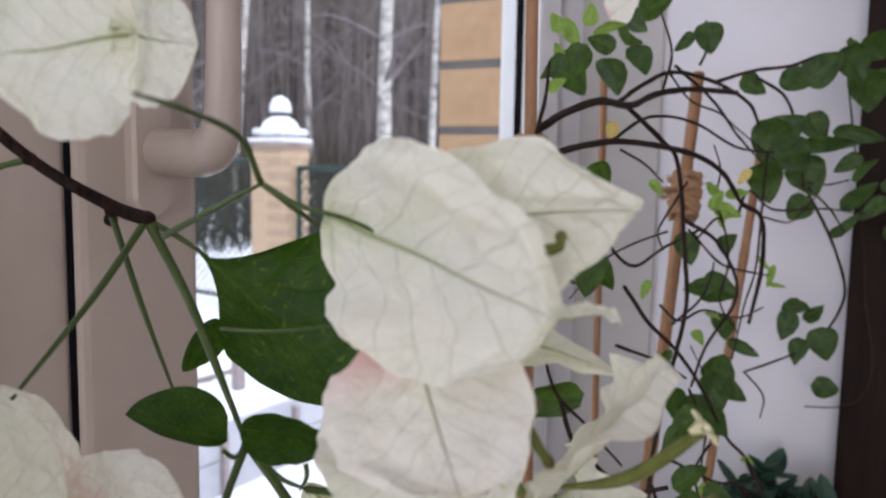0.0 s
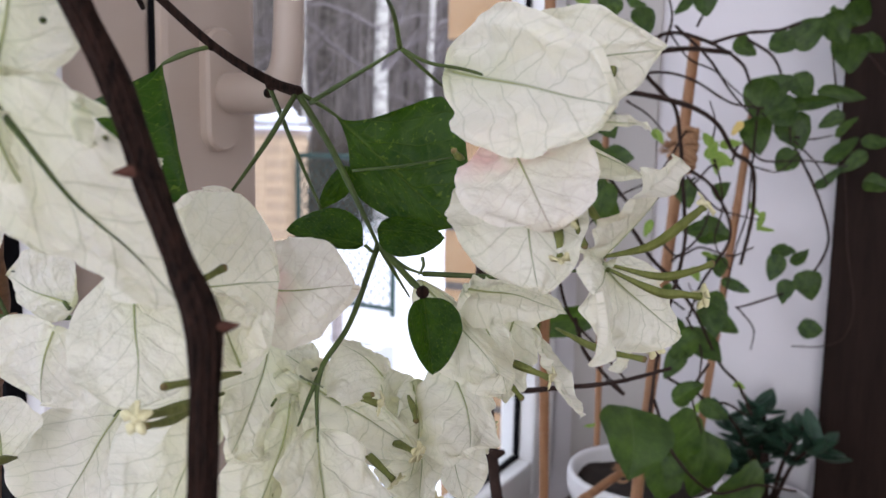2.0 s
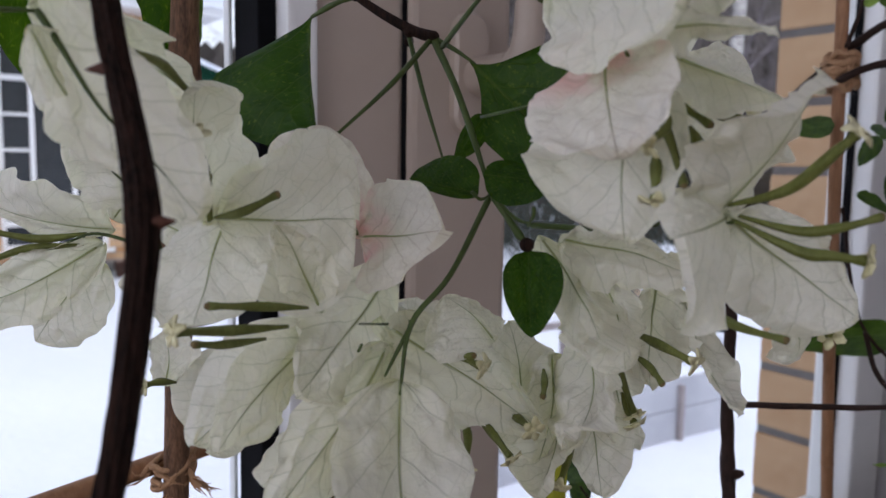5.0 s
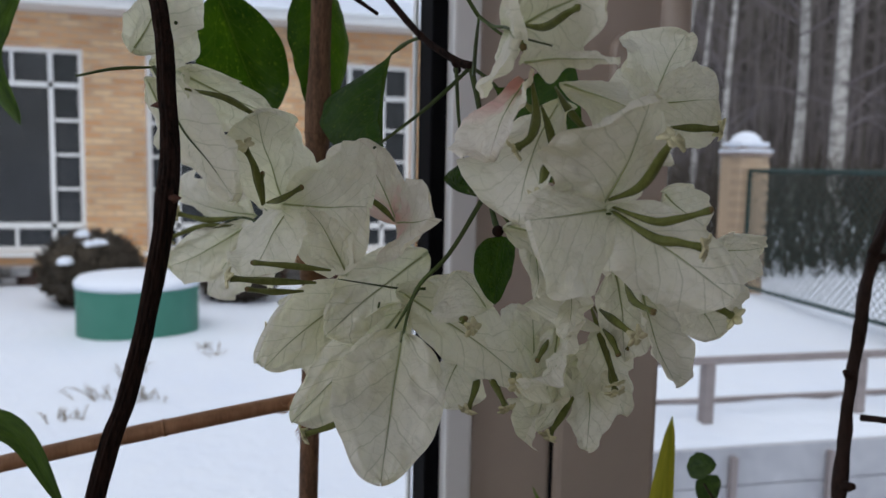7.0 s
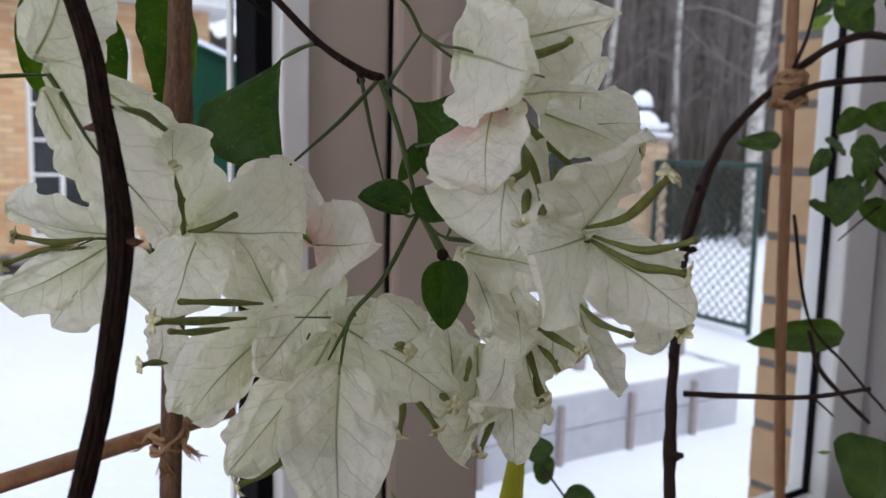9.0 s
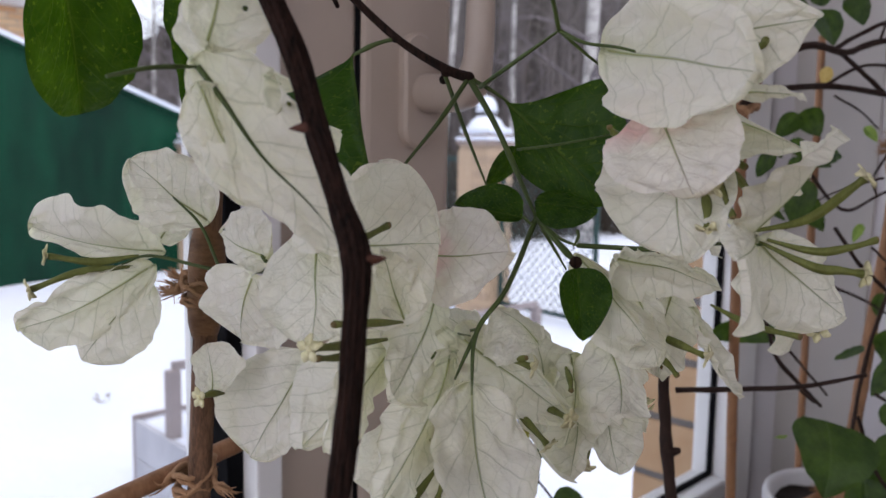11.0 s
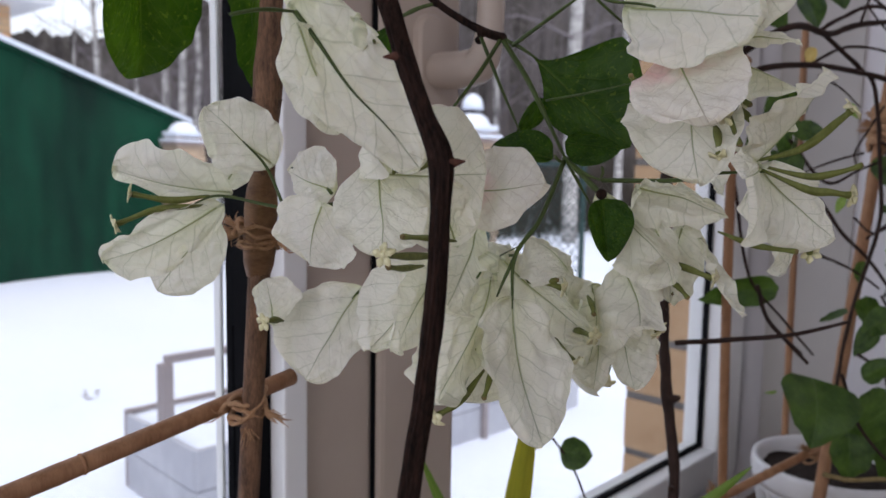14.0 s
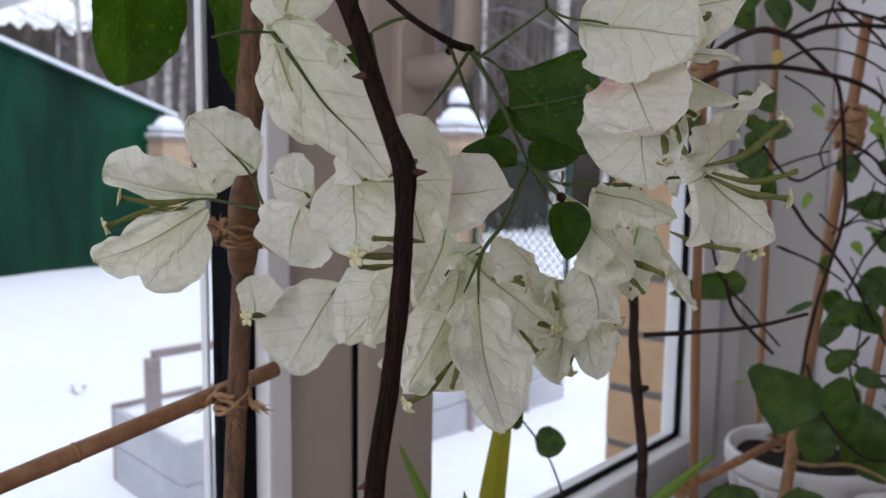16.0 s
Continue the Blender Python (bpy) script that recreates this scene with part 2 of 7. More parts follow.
GREY_TREE = surface("bare_tree_bark", (0.034, 0.028, 0.026), (0.19, 0.165, 0.16), 1.0, 0.9, 0.2, stretch=(1, 1, 0.3))
HOUSE_GLASS_DARK = surface("dark_window_pane", (0.012, 0.014, 0.016), (0.04, 0.045, 0.05), 0.8, 0.15, 0.0)
BUSH = surface("bare_bush_twigs", (0.018, 0.016, 0.011), (0.065, 0.050, 0.036), 5.0, 0.9, 0.4)

BRACT = leafy("bougainvillea_bract", (0.89, 0.885, 0.84), (0.955, 0.95, 0.93), (0.30, 0.36, 0.15), 0.6, 0.50, 8.0, 0.50, sheen=0.2, relief=0.85, net_width=0.03, net_amount=0.2, tint=(0.98, 0.98, 0.72), flush=0.3)
BRACT_PINK = leafy("blushed_bract", (0.89, 0.87, 0.83), (0.955, 0.935, 0.92), (0.42, 0.32, 0.20), 0.6, 0.50, 8.0, 0.46, blush=(0.75, (0.88, 0.40, 0.50)), sheen=0.2, relief=0.85, net_width=0.03, net_amount=0.2, tint=(0.99, 0.96, 0.76), flush=0.22)
WITHERED = leafy("withered_flower", (0.62, 0.45, 0.12), (0.78, 0.63, 0.25), (0.5, 0.35, 0.1), 0.7, 0.3, 6.0, 0.3)
LEAF_YELLOW = leafy("yellowing_strap_leaf", (0.20, 0.24, 0.02), (0.42, 0.38, 0.03), (0.3, 0.32, 0.06), 0.45, 0.45, 5.0, 0.15)
LEAF_DARK = leafy("bougainvillea_leaf", (0.006, 0.026, 0.0025), (0.016, 0.050, 0.006), (0.06, 0.11, 0.02), 0.45, 0.4, 8.0, 0.4, spots=True, sheen=0.18, relief=0.8, tint=(5.4, 3.9, 0.9))
LEAF_CLIMB = leafy("climber_leaf", (0.011, 0.034, 0.007), (0.048, 0.098, 0.020), (0.10, 0.16, 0.06), 0.45, 0.35, 7.0, 0.4, sheen=0.4, tint=(2.6, 2.3, 0.6))
LEAF_YOUNG = leafy("young_leaf", (0.18, 0.32, 0.05), (0.32, 0.46, 0.10), (0.36, 0.5, 0.15), 0.5, 0.4, 7.0, 0.3)
LEAF_STRAP = leafy("strap_leaf", (0.10, 0.20, 0.03), (0.20, 0.30, 0.05), (0.3, 0.36, 0.1), 0.45, 0.35, 5.0, 0.2)
LEAF_SMALL = leafy("small_dark_leaf", (0.012, 0.042, 0.026), (0.035, 0.085, 0.05), (0.07, 0.11, 0.07), 0.4, 0.15, 5.0, 0.2, sheen=0.5)


def clear_glass():
    m = Nodes("window_glass", 0.0)
    clear = m.add("ShaderNodeBsdfTransparent")
    clear.inputs[0].default_value = (0.95, 0.97, 0.97, 1)
    shine = m.add("ShaderNodeBsdfGlossy", Roughness=0.02)
    edge = m.add("ShaderNodeLayerWeight", Blend=0.5)
    both = m.add("ShaderNodeMixShader")
    m.link(m.math("ADD", m.math("MULTIPLY", m.math("POWER", edge.outputs["Facing"], 5.0), 0.2), 0.006), both.inputs[0])
    m.link(clear.outputs[0], both.inputs[1])
    m.link(shine.outputs[0], both.inputs[2])
    m.link(both.outputs[0], m.out.inputs[0])
    return m.mat


GLASS = clear_glass()


def forest_paint():
    m = Nodes("far_forest", 1.0)
    at = m.coords("Object")
    stretched = m.coords("Object", (1.2, 1.2, 0.12))
    trunks = m.noise(stretched, 1.6, 6.0, 0.7)
    clump = m.noise(at, 0.12, 5.0)
    both = m.math("ADD", m.math("MULTIPLY", trunks, 0.55), m.math("MULTIPLY", clump, 0.45))
    m.colour(m.ramp(both, [(0.36, (0.012, 0.010, 0.009)), (0.5, (0.050, 0.043, 0.038)), (0.66, (0.20, 0.18, 0.165))]))
    return m.mat


FOREST = forest_paint()


# ---- mesh helpers ----
def finish(ob, bm, material, smooth=True):
    me = bpy.data.meshes.new(ob)
    bm.to_mesh(me)
    bm.free()
    me.materials.append(material)
    for p in me.polygons:
        p.use_smooth = smooth
    return me


def part(name, bm, material, parent=None, label="", smooth=False):
    ob = new(name, finish(name, bm, material, smooth))
    if parent is not None:
        ob.parent = parent
    return tagged(ob, label=label) if label else ob


def thing(name, label, category, group="", kind="", at=(0, 0, 0)):
    ob = new(name)
    ob.location = at
    ob.empty_display_size = 0.02
    return tagged(ob, label, category, group, kind)


def box(bm, lo, hi, bevel=0.0):
    got = bmesh.ops.create_cube(bm, size=1.0)["verts"]
    mid, size = [(a + b) / 2 for a, b in zip(lo, hi)], [abs(b - a) for a, b in zip(lo, hi)]
    for v in got:
        v.co = Vector((v.co.x * size[0] + mid[0], v.co.y * size[1] + mid[1], v.co.z * size[2] + mid[2]))
    if bevel:
        edges = list({e for v in got for e in v.link_edges})
        bmesh.ops.bevel(bm, geom=edges, offset=bevel, segments=2, affect="EDGES", profile=0.6)
    return bm


def boxed(lo, hi, bevel=0.0):
    return box(bmesh.new(), lo, hi, bevel)


def curve_points(points, steps=6):
    """Catmull-Rom through the given points (any number of columns)."""
    p = [Vector(q) for q in points]
    if len(p) == 2:
        return [p[0].lerp(p[1], i / steps) for i in range(steps + 1)]
    p = [p[0] * 2 - p[1]] + p + [p[-1] * 2 - p[-2]]
    out = []
    for i in range(1, len(p) - 2):
        a, b, c, d = p[i - 1], p[i], p[i + 1], p[i + 2]
        for k in range(steps):
            t = k / steps
            out.append(0.5 * (2 * b + (c - a) * t + (2 * a - 5 * b + 4 * c - d) * t * t + (3 * b - a - 3 * c + d) * t ** 3))
    out.append(p[-2])
    return out


def sweep(bm, points, radii, sides=8, steps=6, wobble=0.0, close=True, flat=1.0, ridges=0, ridge=0.0):
    """Tube along a smooth curve; radii are spread evenly along it."""
    path = curve_points(points, steps)
    n = len(path)
    rings, up = [], None
    for i, q in enumerate(path):
        ahead = (path[min(i + 1, n - 1)] - path[max(i - 1, 0)]).normalized()
        if up is None:
            up = ahead.orthogonal().normalized()
        up = (up - ahead * up.dot(ahead)).normalized()
        side = ahead.cross(up)
        f = i / (n - 1) * (len(radii) - 1)
        k = min(int(f), len(radii) - 2) if len(radii) > 1 else 0
        r = radii[k] + (radii[min(k + 1, len(radii) - 1)] - radii[k]) * (f - k)
        ring = []
        for j in range(sides):
            a = 2 * math.pi * j / sides
            rr = r * (1 + wobble * noise.noise((q * 60) + Vector((math.cos(a) * 2, math.sin(a) * 2, 0))) + ridge * math.sin(ridges * a + 5.0 * noise.noise(q * 25)))
            ring.append(bm.verts.new(q + rr * (math.cos(a) * up + math.sin(a) * side * flat)))
        rings.append(ring)
    for a, b in zip(rings, rings[1:]):
        for j in range(sides):
            bm.faces.new((a[j], a[(j + 1) % sides], b[(j + 1) % sides], b[j]))
    if close:
        bm.faces.new(rings[0][::-1])
        bm.faces.new(rings[-1])
    return bm


def swept(points, radii, **more):
    return sweep(bmesh.new(), points, radii, **more)


def lathe(bm, profile, centre=(0, 0, 0), sides=40):
    rings = []
    for r, z in profile:
        rings.append([bm.verts.new((centre[0] + r * math.cos(2 * math.pi * j / sides), centre[1] + r * math.sin(2 * math.pi * j / sides), centre[2] + z)) for j in range(sides)])
    for a, b in zip(rings, rings[1:]):
        for j in range(sides):
            bm.faces.new((a[j], a[(j + 1) % sides], b[(j + 1) % sides], b[j]))
    bm.faces.new(rings[0][::-1])
    bm.faces.new(rings[-1])
    return bm


# ---- setting: the room ----
def slab(name, lo, hi, material, label, category, bevel=0.0):
    return tagged(part(name, boxed(lo, hi, bevel), material), label, category, kind="structure")


SILL_Z = 0.66
slab("floor", (-3.6, -3.65, -0.1), (1.55, 0.5, 0.0), FLOORING, "brown wooden room floor", "floor")
slab("ceiling", (-3.6, -3.7, 2.7), (1.6, 0.9, 2.8), CEILING, "white painted room ceiling", "ceiling")
slab("wall_east", (1.40, -3.7, 0.0), (1.55, 0.62, 2.7), PLASTER, "pale lavender-white painted plaster side wall", "wall")
# strip next to the window in a darker, warmer grey than the plaster
slab("window_reveal", (1.392, 0.362, SILL_Z), (1.40, 0.50, 2.25), REVEAL, "warm grey wall strip beside the window, darker than the plaster", "window reveal")
slab("wall_north_below", (-3.6, 0.5, 0.0), (1.40, 0.72, SILL_Z - 0.03), PLASTER, "painted wall below the window", "wall")
slab("wall_north_above", (-3.6, 0.5, 2.25), (1.40, 0.72, 2.7), PLASTER, "painted wall above the window", "wall")
slab("wall_north_left", (-3.6, 0.5, SILL_Z - 0.03), (-1.45, 0.72, 2.25), PLASTER, "painted wall beside the window", "wall")


def wall_with_opening(name, axis, at, thick, lo, hi, wlo, whi, label):
    """A wall in the plane axis=at with a rectangular opening, as four butted blocks in one mesh."""
    bm = bmesh.new()
    for (a0, z0), (a1, z1) in (((lo, 0.0), (hi, wlo[1])), ((lo, whi[1]), (hi, 2.7)), ((lo, wlo[1]), (wlo[0], whi[1])), ((whi[0], wlo[1]), (hi, whi[1]))):
        if axis == "y":
            box(bm, (a0, at - thick, z0), (a1, at, z1))
        else:
            box(bm, (at - thick, a0, z0), (at, a1, z1))
    return tagged(part(name, bm, UNSEEN_WALL), label, "wall", kind="structure")


# both walls are out of view; their openings are assumed for the fill lamps
wall_with_opening("wall_south", "y", -3.5, 0.15, -3.6, 1.4, (-2.4, 0.8), (0.4, 2.4), "unseen rear wall with an assumed opening for a fill lamp")
wall_with_opening("wall_west", "x", -3.5, 0.15, -3.5, 0.5, (-1.5, 0.8), (-0.1, 2.4), "unseen side wall with an assumed opening for a fill lamp")
slab("window_sill", (-1.45, 0.02, SILL_Z - 0.03), (1.40, 0.5, SILL_Z), SILL, "unseen window sill under the plant pots, dark brown to cut bounced light", "window sill", 0.006)
slab("trim_post", (1.33, -0.055, 0.0), (1.40, 0.066, 2.7), DARK_WOOD, "dark brown stained wooden post against the wall", "wooden post", 0.004)


# ---- the window: two sashes that meet at a wide mullion ----
def window():
    w = thing("window_1", "cream plastic window with two sashes and a lever handle", "window", kind="structure", at=(0.4, 0.55, SILL_Z))

    def piece(name, lo, hi, material, bevel=0.004, label=""):
        o = part(name, boxed(lo, hi, bevel), material, w, label)
        o.matrix_parent_inverse = Matrix.Translation((-0.4, -0.55, -SILL_Z))
        return o

    top = 2.25
    # fixed outer frame
    piece("window_frame", (-1.45, 0.545, SILL_Z), (1.399, 0.62, 0.715), WHITE_PVC)
    piece("window_frame", (-1.45, 0.545, top - 0.05), (1.399, 0.62, top), WHITE_PVC)
    piece("window_frame", (1.345, 0.545, 0.715), (1.399, 0.62, top - 0.05), WHITE_PVC)
    piece("window_frame", (-1.45, 0.545, 0.715), (-1.40, 0.62, top - 0.05), WHITE_PVC)
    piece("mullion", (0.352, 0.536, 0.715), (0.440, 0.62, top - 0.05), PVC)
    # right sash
    # mullion and this stile are a darker cream than the white sash pieces
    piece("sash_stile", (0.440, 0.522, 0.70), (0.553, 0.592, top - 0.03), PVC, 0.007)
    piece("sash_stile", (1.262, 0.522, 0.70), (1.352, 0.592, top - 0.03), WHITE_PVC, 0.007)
    piece("sash_rail", (0.553, 0.524, 0.70), (1.262, 0.590, 0.765), WHITE_PVC, 0.006)
    piece("sash_rail", (0.553, 0.524, top - 0.1), (1.262, 0.590, top - 0.03), WHITE_PVC, 0.006)
    piece("gasket", (0.553, 0.551, 0.765), (1.262, 0.561, 0.771), GASKET, 0)
    piece("gasket", (1.256, 0.551, 0.772), (1.262, 0.561, top - 0.1), GASKET, 0)
    piece("gasket", (1.352, 0.530, 0.715), (1.358, 0.544, top - 0.05), GASKET, 0)
    piece("gasket", (0.4382, 0.529, 0.72), (0.4396, 0.5355, top - 0.05), GASKET, 0)
    glass = piece("pane", (0.553, 0.554, 0.772), (1.254, 0.558, top - 0.1), GLASS, 0)
    glass.visible_shadow = False
    # left sash, deeper set
    piece("sash_stile", (0.325, 0.527, 0.70), (0.352, 0.600, top - 0.03), WHITE_PVC, 0.003)
    piece("gasket", (0.309, 0.548, 0.715), (0.325, 0.600, top - 0.05), GASKET, 0.002)
    piece("window_frame", (0.3045, 0.602, 0.765), (0.3085, 0.614, top - 0.05), WHITE_PVC, 0.002)
    piece("sash_rail", (-1.40, 0.545, 0.715), (0.309, 0.600, 0.765), WHITE_PVC, 0.004)
    glass = piece("pane", (-1.40, 0.585, 0.765), (0.309, 0.589, top - 0.05), GLASS, 0)
    glass.visible_shadow = False
    # handle: back plate, neck and upright lever
    bm = bmesh.new()
    rings = []
    for r, y in ((0.019, 0.522), (0.019, 0.514), (0.0165, 0.511)):
        ring = []
        for k in range(40):
            a = 2 * math.pi * k / 40
            ring.append(bm.verts.new((0.500 + r * math.cos(a), y, 1.373 + r * math.sin(a) + (0.036 if math.sin(a) >= 0 else -0.036))))
        rings.append(ring)
    for p, q in zip(rings, rings[1:]):
        for k in range(40):
            bm.faces.new((p[k], p[(k + 1) % 40], q[(k + 1) % 40], q[k]))
    bm.faces.new(rings[-1])
    bmesh.ops.recalc_face_normals(bm, faces=bm.faces)
    plate = part("handle_plate", bm, PVC, w, "rounded handle plate")
    lever = part("handle", swept([(0.508, 0.516, 1.371), (0.503, 0.464, 1.370), (0.502, 0.447, 1.377), (0.501, 0.438, 1.40), (0.501, 0.436, 1.46), (0.502, 0.437, 1.54)],
                                 [0.0185, 0.0185, 0.0165, 0.0135, 0.0125, 0.0115], sides=20, steps=8), PVC, w, "cream plastic lever handle", smooth=True)
    for o in (plate, lever):
        o.matrix_parent_inverse = Matrix.Translation((-0.4, -0.55, -SILL_Z))
    return w


window()

# ---- outdoors ----
GROUND = -0.45


def ground():
    bm = bmesh.new()
    xs = [-400, -150, -60] + [-30 + i * 0.6 for i in range(120)] + [60, 150, 400]
    ys = [-400, -150, -60, -20, -8, -4, 0.0, 0.75, 1.2] + [1.6 + i * 0.45 for i in range(64)] + [45, 70, 150, 500]
    grid = []
    for y in ys:
        row = []
        for x in xs:
            z = GROUND + 0.10 * noise.noise((x * 0.35, y * 0.35, 1.3)) * min(1, max(y, 0) / 4) + 0.05 * noise.noise((x * 1.3, y * 1.3, 4.0))
            row.append(bm.verts.new((x, y, z)))
        grid.append(row)
    for a, b in zip(grid, grid[1:]):
        for i in range(len(xs) - 1):
            bm.faces.new((a[i], a[i + 1], b[i + 1], b[i]))
    return tagged(part("ground", bm, SNOW, smooth=True), "uneven garden ground under fresh white snow", "snow ground", kind="structure")


ground()


def brick_wall(name, parent, origin, along, length, height, thick, course, brick_len, joint, shade, mortar, seed=1):
    """Courses of separate bricks over a recessed mortar core; bricks share one mesh per kind."""
    rnd = random.Random(seed)
    origin, along = Vector(origin), Vector(along).normalized()
    out = Vector((along.y, -along.x, 0))
    rot = Matrix((along, -out, Vector((0, 0, 1)))).transposed().to_4x4()
    core = part("mortar_core", boxed((0, 0, 0), (length, thick, height)), mortar, parent)
    core.matrix_local = Matrix.Translation(origin) @ rot
    full = finish("brick", boxed((0, -0.008, 0), (brick_len - joint, 0.03, course - joint), 0.004), shade, False)
    half = finish("brick", boxed((0, -0.008, 0), (brick_len / 2 - joint, 0.03, course - joint), 0.004), shade, False)
    count = 0
    for r in range(int(height / course)):
        x = -brick_len / 2 if r % 2 else 0.0
        while x < length - 0.02:
            mesh, at, span = full, x, brick_len
            if x < 0:
                mesh, at, span = half, 0.0, brick_len / 2
            elif x + brick_len > length + 0.01:
                mesh, span = half, brick_len / 2
            if at + span <= length + 0.02:
                b = new("brick", mesh)
                b.parent = parent
                b.matrix_local = Matrix.Translation(origin) @ rot @ Matrix.Translation((at, rnd.uniform(-0.002, 0.002), r * course + joint / 2))
                count += 1
            x += brick_len
    return count


# brick pier just outside the window
pier = thing("brick_pier", "yellow brick corner pier with grey joints and snow on its edge", "brick pier", kind="structure", at=(0, 0, 0))
brick_wall("brick_pier", pier, (1.80, 1.02, GROUND), (0, -1, 0), 0.42, 3.2, 0.3, 0.1575, 0.42, 0.02, BRICK, MORTAR, seed=3)


def snow_lump(parent, centre, size, seed):
    bm = bmesh.new()
    bmesh.ops.create_icosphere(bm, subdivisions=3, radius=1.0)
    for v in bm.verts:
        d = 1 + 0.18 * noise.noise(v.co * 1.7 + Vector((seed, 0, 0)))
        v.co = Vector((v.co.x * size[0] * d, v.co.y * size[1] * d, max(v.co.z, -0.25) * size[2] * d)) + Vector(centre)
    return part("snow_cap", bm, SNOW, parent, "fresh white snow cap", smooth=True)


# ---- house across the garden ----
def house():
    h = thing("house", "single-storey yellow brick house with tall white windows and a snowy roof", "house", at=(0, 0, 0))
    y0 = 11.8
    holes = [(-6.2, -4.7), (-3.6, -1.80), (-1.0, 0.75), (1.45, 2.80)]
    bm = bmesh.new()
    zlo, zhi = GROUND - 0.2, 3.25
    x = -12.0
    for a, b in holes:
        box(bm, (x, y0, 0.0), (a, y0 + 0.4, 2.78))
        x = b
    box(bm, (x, y0, 0.0), (3.9, y0 + 0.4, 2.78))
    box(bm, (-12, y0, zlo), (3.9, y0 + 0.4, 0.0))
    box(bm, (-12, y0, 2.78), (3.9, y0 + 0.4, zhi))
    part("wall", bm, HOUSE_BRICK, h)
    part("plinth", boxed((-12, y0 - 0.05, zlo), (3.95, y0, -0.18)), PLINTH, h)
    part("eave", boxed((-12.5, y0 - 0.55, zhi), (4.3, y0 + 1.0, zhi + 0.14), 0.03), WHITE_PVC, h)
    bm = bmesh.new()
    vs = [bm.verts.new(c) for c in ((-12.6, y0 - 0.62, zhi + 0.14), (4.4, y0 - 0.62, zhi + 0.14), (4.4, y0 + 6, zhi + 1.6), (-12.6, y0 + 6, zhi + 1.6),
                                    (-12.6, y0 - 0.62, zhi + 0.36), (4.4, y0 - 0.62, zhi + 0.36), (4.4, y0 + 6, zhi + 1.9), (-12.6, y0 + 6, zhi + 1.9))]
    for f in ((0, 1, 2, 3), (4, 7, 6, 5), (0, 4, 5, 1), (1, 5, 6, 2), (2, 6, 7, 3), (3, 7, 4, 0)):
        bm.faces.new([vs[i] for i in f])
    part("roof", bm, SNOW, h, "roof under thick white snow")
    for a, b in holes:
        bm = bmesh.new()
        t = 0.07
        for lo, hi in (((a, 0.0), (a + t, 2.78)), ((b - t, 0.0), (b, 2.78)), ((a + t, 0.0), (b - t, t)), ((a + t, 2.78 - t), (b - t, 2.78)),
                       ((a + t, 0.32), (b - t, 0.40)), ((a + t, 2.25), (b - t, 2.32)), ((b - 0.45, t), (b - 0.39, 2.78 - t)), ((a + 0.39, t), (a + 0.45, 2.78 - t))):
            box(bm, (lo[0], y0 + 0.06, lo[1]), (hi[0], y0 + 0.14, hi[1]))
        win = part("window", bm, WHITE_PVC, h, "tall white-framed window with small side panes")
        rows = (0.40, 0.87, 1.34, 1.81, 2.25)
        for z in rows[1:-1]:
            part("glazing_bar", boxed((a + t, y0 + 0.08, z - 0.02), (a + 0.42, y0 + 0.12, z + 0.02)), WHITE_PVC, win)
            part("glazing_bar", boxed((b - 0.42, y0 + 0.08, z - 0.02), (b - t, y0 + 0.12, z + 0.02)), WHITE_PVC, win)
        c = (a + b) / 2
        for z0, z1 in ((t, 0.32), (2.32, 2.78 - t)):
            part("glazing_bar", boxed((c - 0.02, y0 + 0.08, z0), (c + 0.02, y0 + 0.12, z1)), WHITE_PVC, win)
        part("pane", boxed((a + t, y0 + 0.12, t), (b - t, y0 + 0.13, 2.78 - t)), HOUSE_GLASS_DARK, win)
        part("sill", boxed((a - 0.05, y0 - 0.06, -0.06), (b + 0.05, y0 + 0.06, -0.003)), WHITE_PVC, win)
    # rough stones faced onto the plinth
    rnd = random.Random(12)
    shapes = []
    for k in range(4):
        bm = boxed((0, -0.03, 0), (0.92, 0.01, 0.9), 0.12)
        for v in bm.verts:
            v.co += Vector((0.08 * noise.noise(v.co * 2 + Vector((k * 3, 0, 0))), 0.0, 0.08 * noise.noise(v.co * 2 + Vector((0, k * 3, 0)))))
        shapes.append(finish("stone", bm, STONE, False))
    for row, z in enumerate((-0.44, -0.31)):
        x = -6.5
        while x < 3.85:
            w = rnd.uniform(0.14, 0.32)
            o = new("stone", rnd.choice(shapes))
            o.parent = h
            o.location, o.scale = (x, y0 - 0.05, z), (w, 1, 0.13)
            x += w
    part("interior", boxed((-11.5, y0 + 0.9, zlo), (3.6, y0 + 1.0, zhi)), HOUSE_GLASS_DARK, h)
    return h


def house_brick():
    m = Nodes("house_brickwork", 0.9)
    at = m.coords("Object")
    # lay courses along x and z
    s = m.add("ShaderNodeSeparateXYZ")
    m.link(at, s.inputs[0])
    c = m.add("ShaderNodeCombineXYZ")
    m.link(s.outputs[0], c.inputs[0])
    m.link(s.outputs[2], c.inputs[1])
    b = m.add("ShaderNodeTexBrick", Scale=1.0, Mortar_Size=0.012, Brick_Width=0.26, Row_Height=0.083)
    b.inputs["Color1"].default_value = (0.56, 0.29, 0.13, 1)
    b.inputs["Color2"].default_value = (0.74, 0.52, 0.31, 1)
    b.inputs["Mortar"].default_value = (0.46, 0.36, 0.27, 1)
    m.link(c.outputs[0], b.inputs["Vector"])
    patch = m.ramp(m.noise(at, 0.8, 5.0), [(0.35, (0.82, 0.8, 0.78)), (0.65, (1.1, 1.06, 1.0))])
    m.colour(m.mix(1.0, b.outputs["Color"], patch, "MULTIPLY"))
    m.bump(b.outputs["Fac"], 0.4, -0.006)
    return m.mat


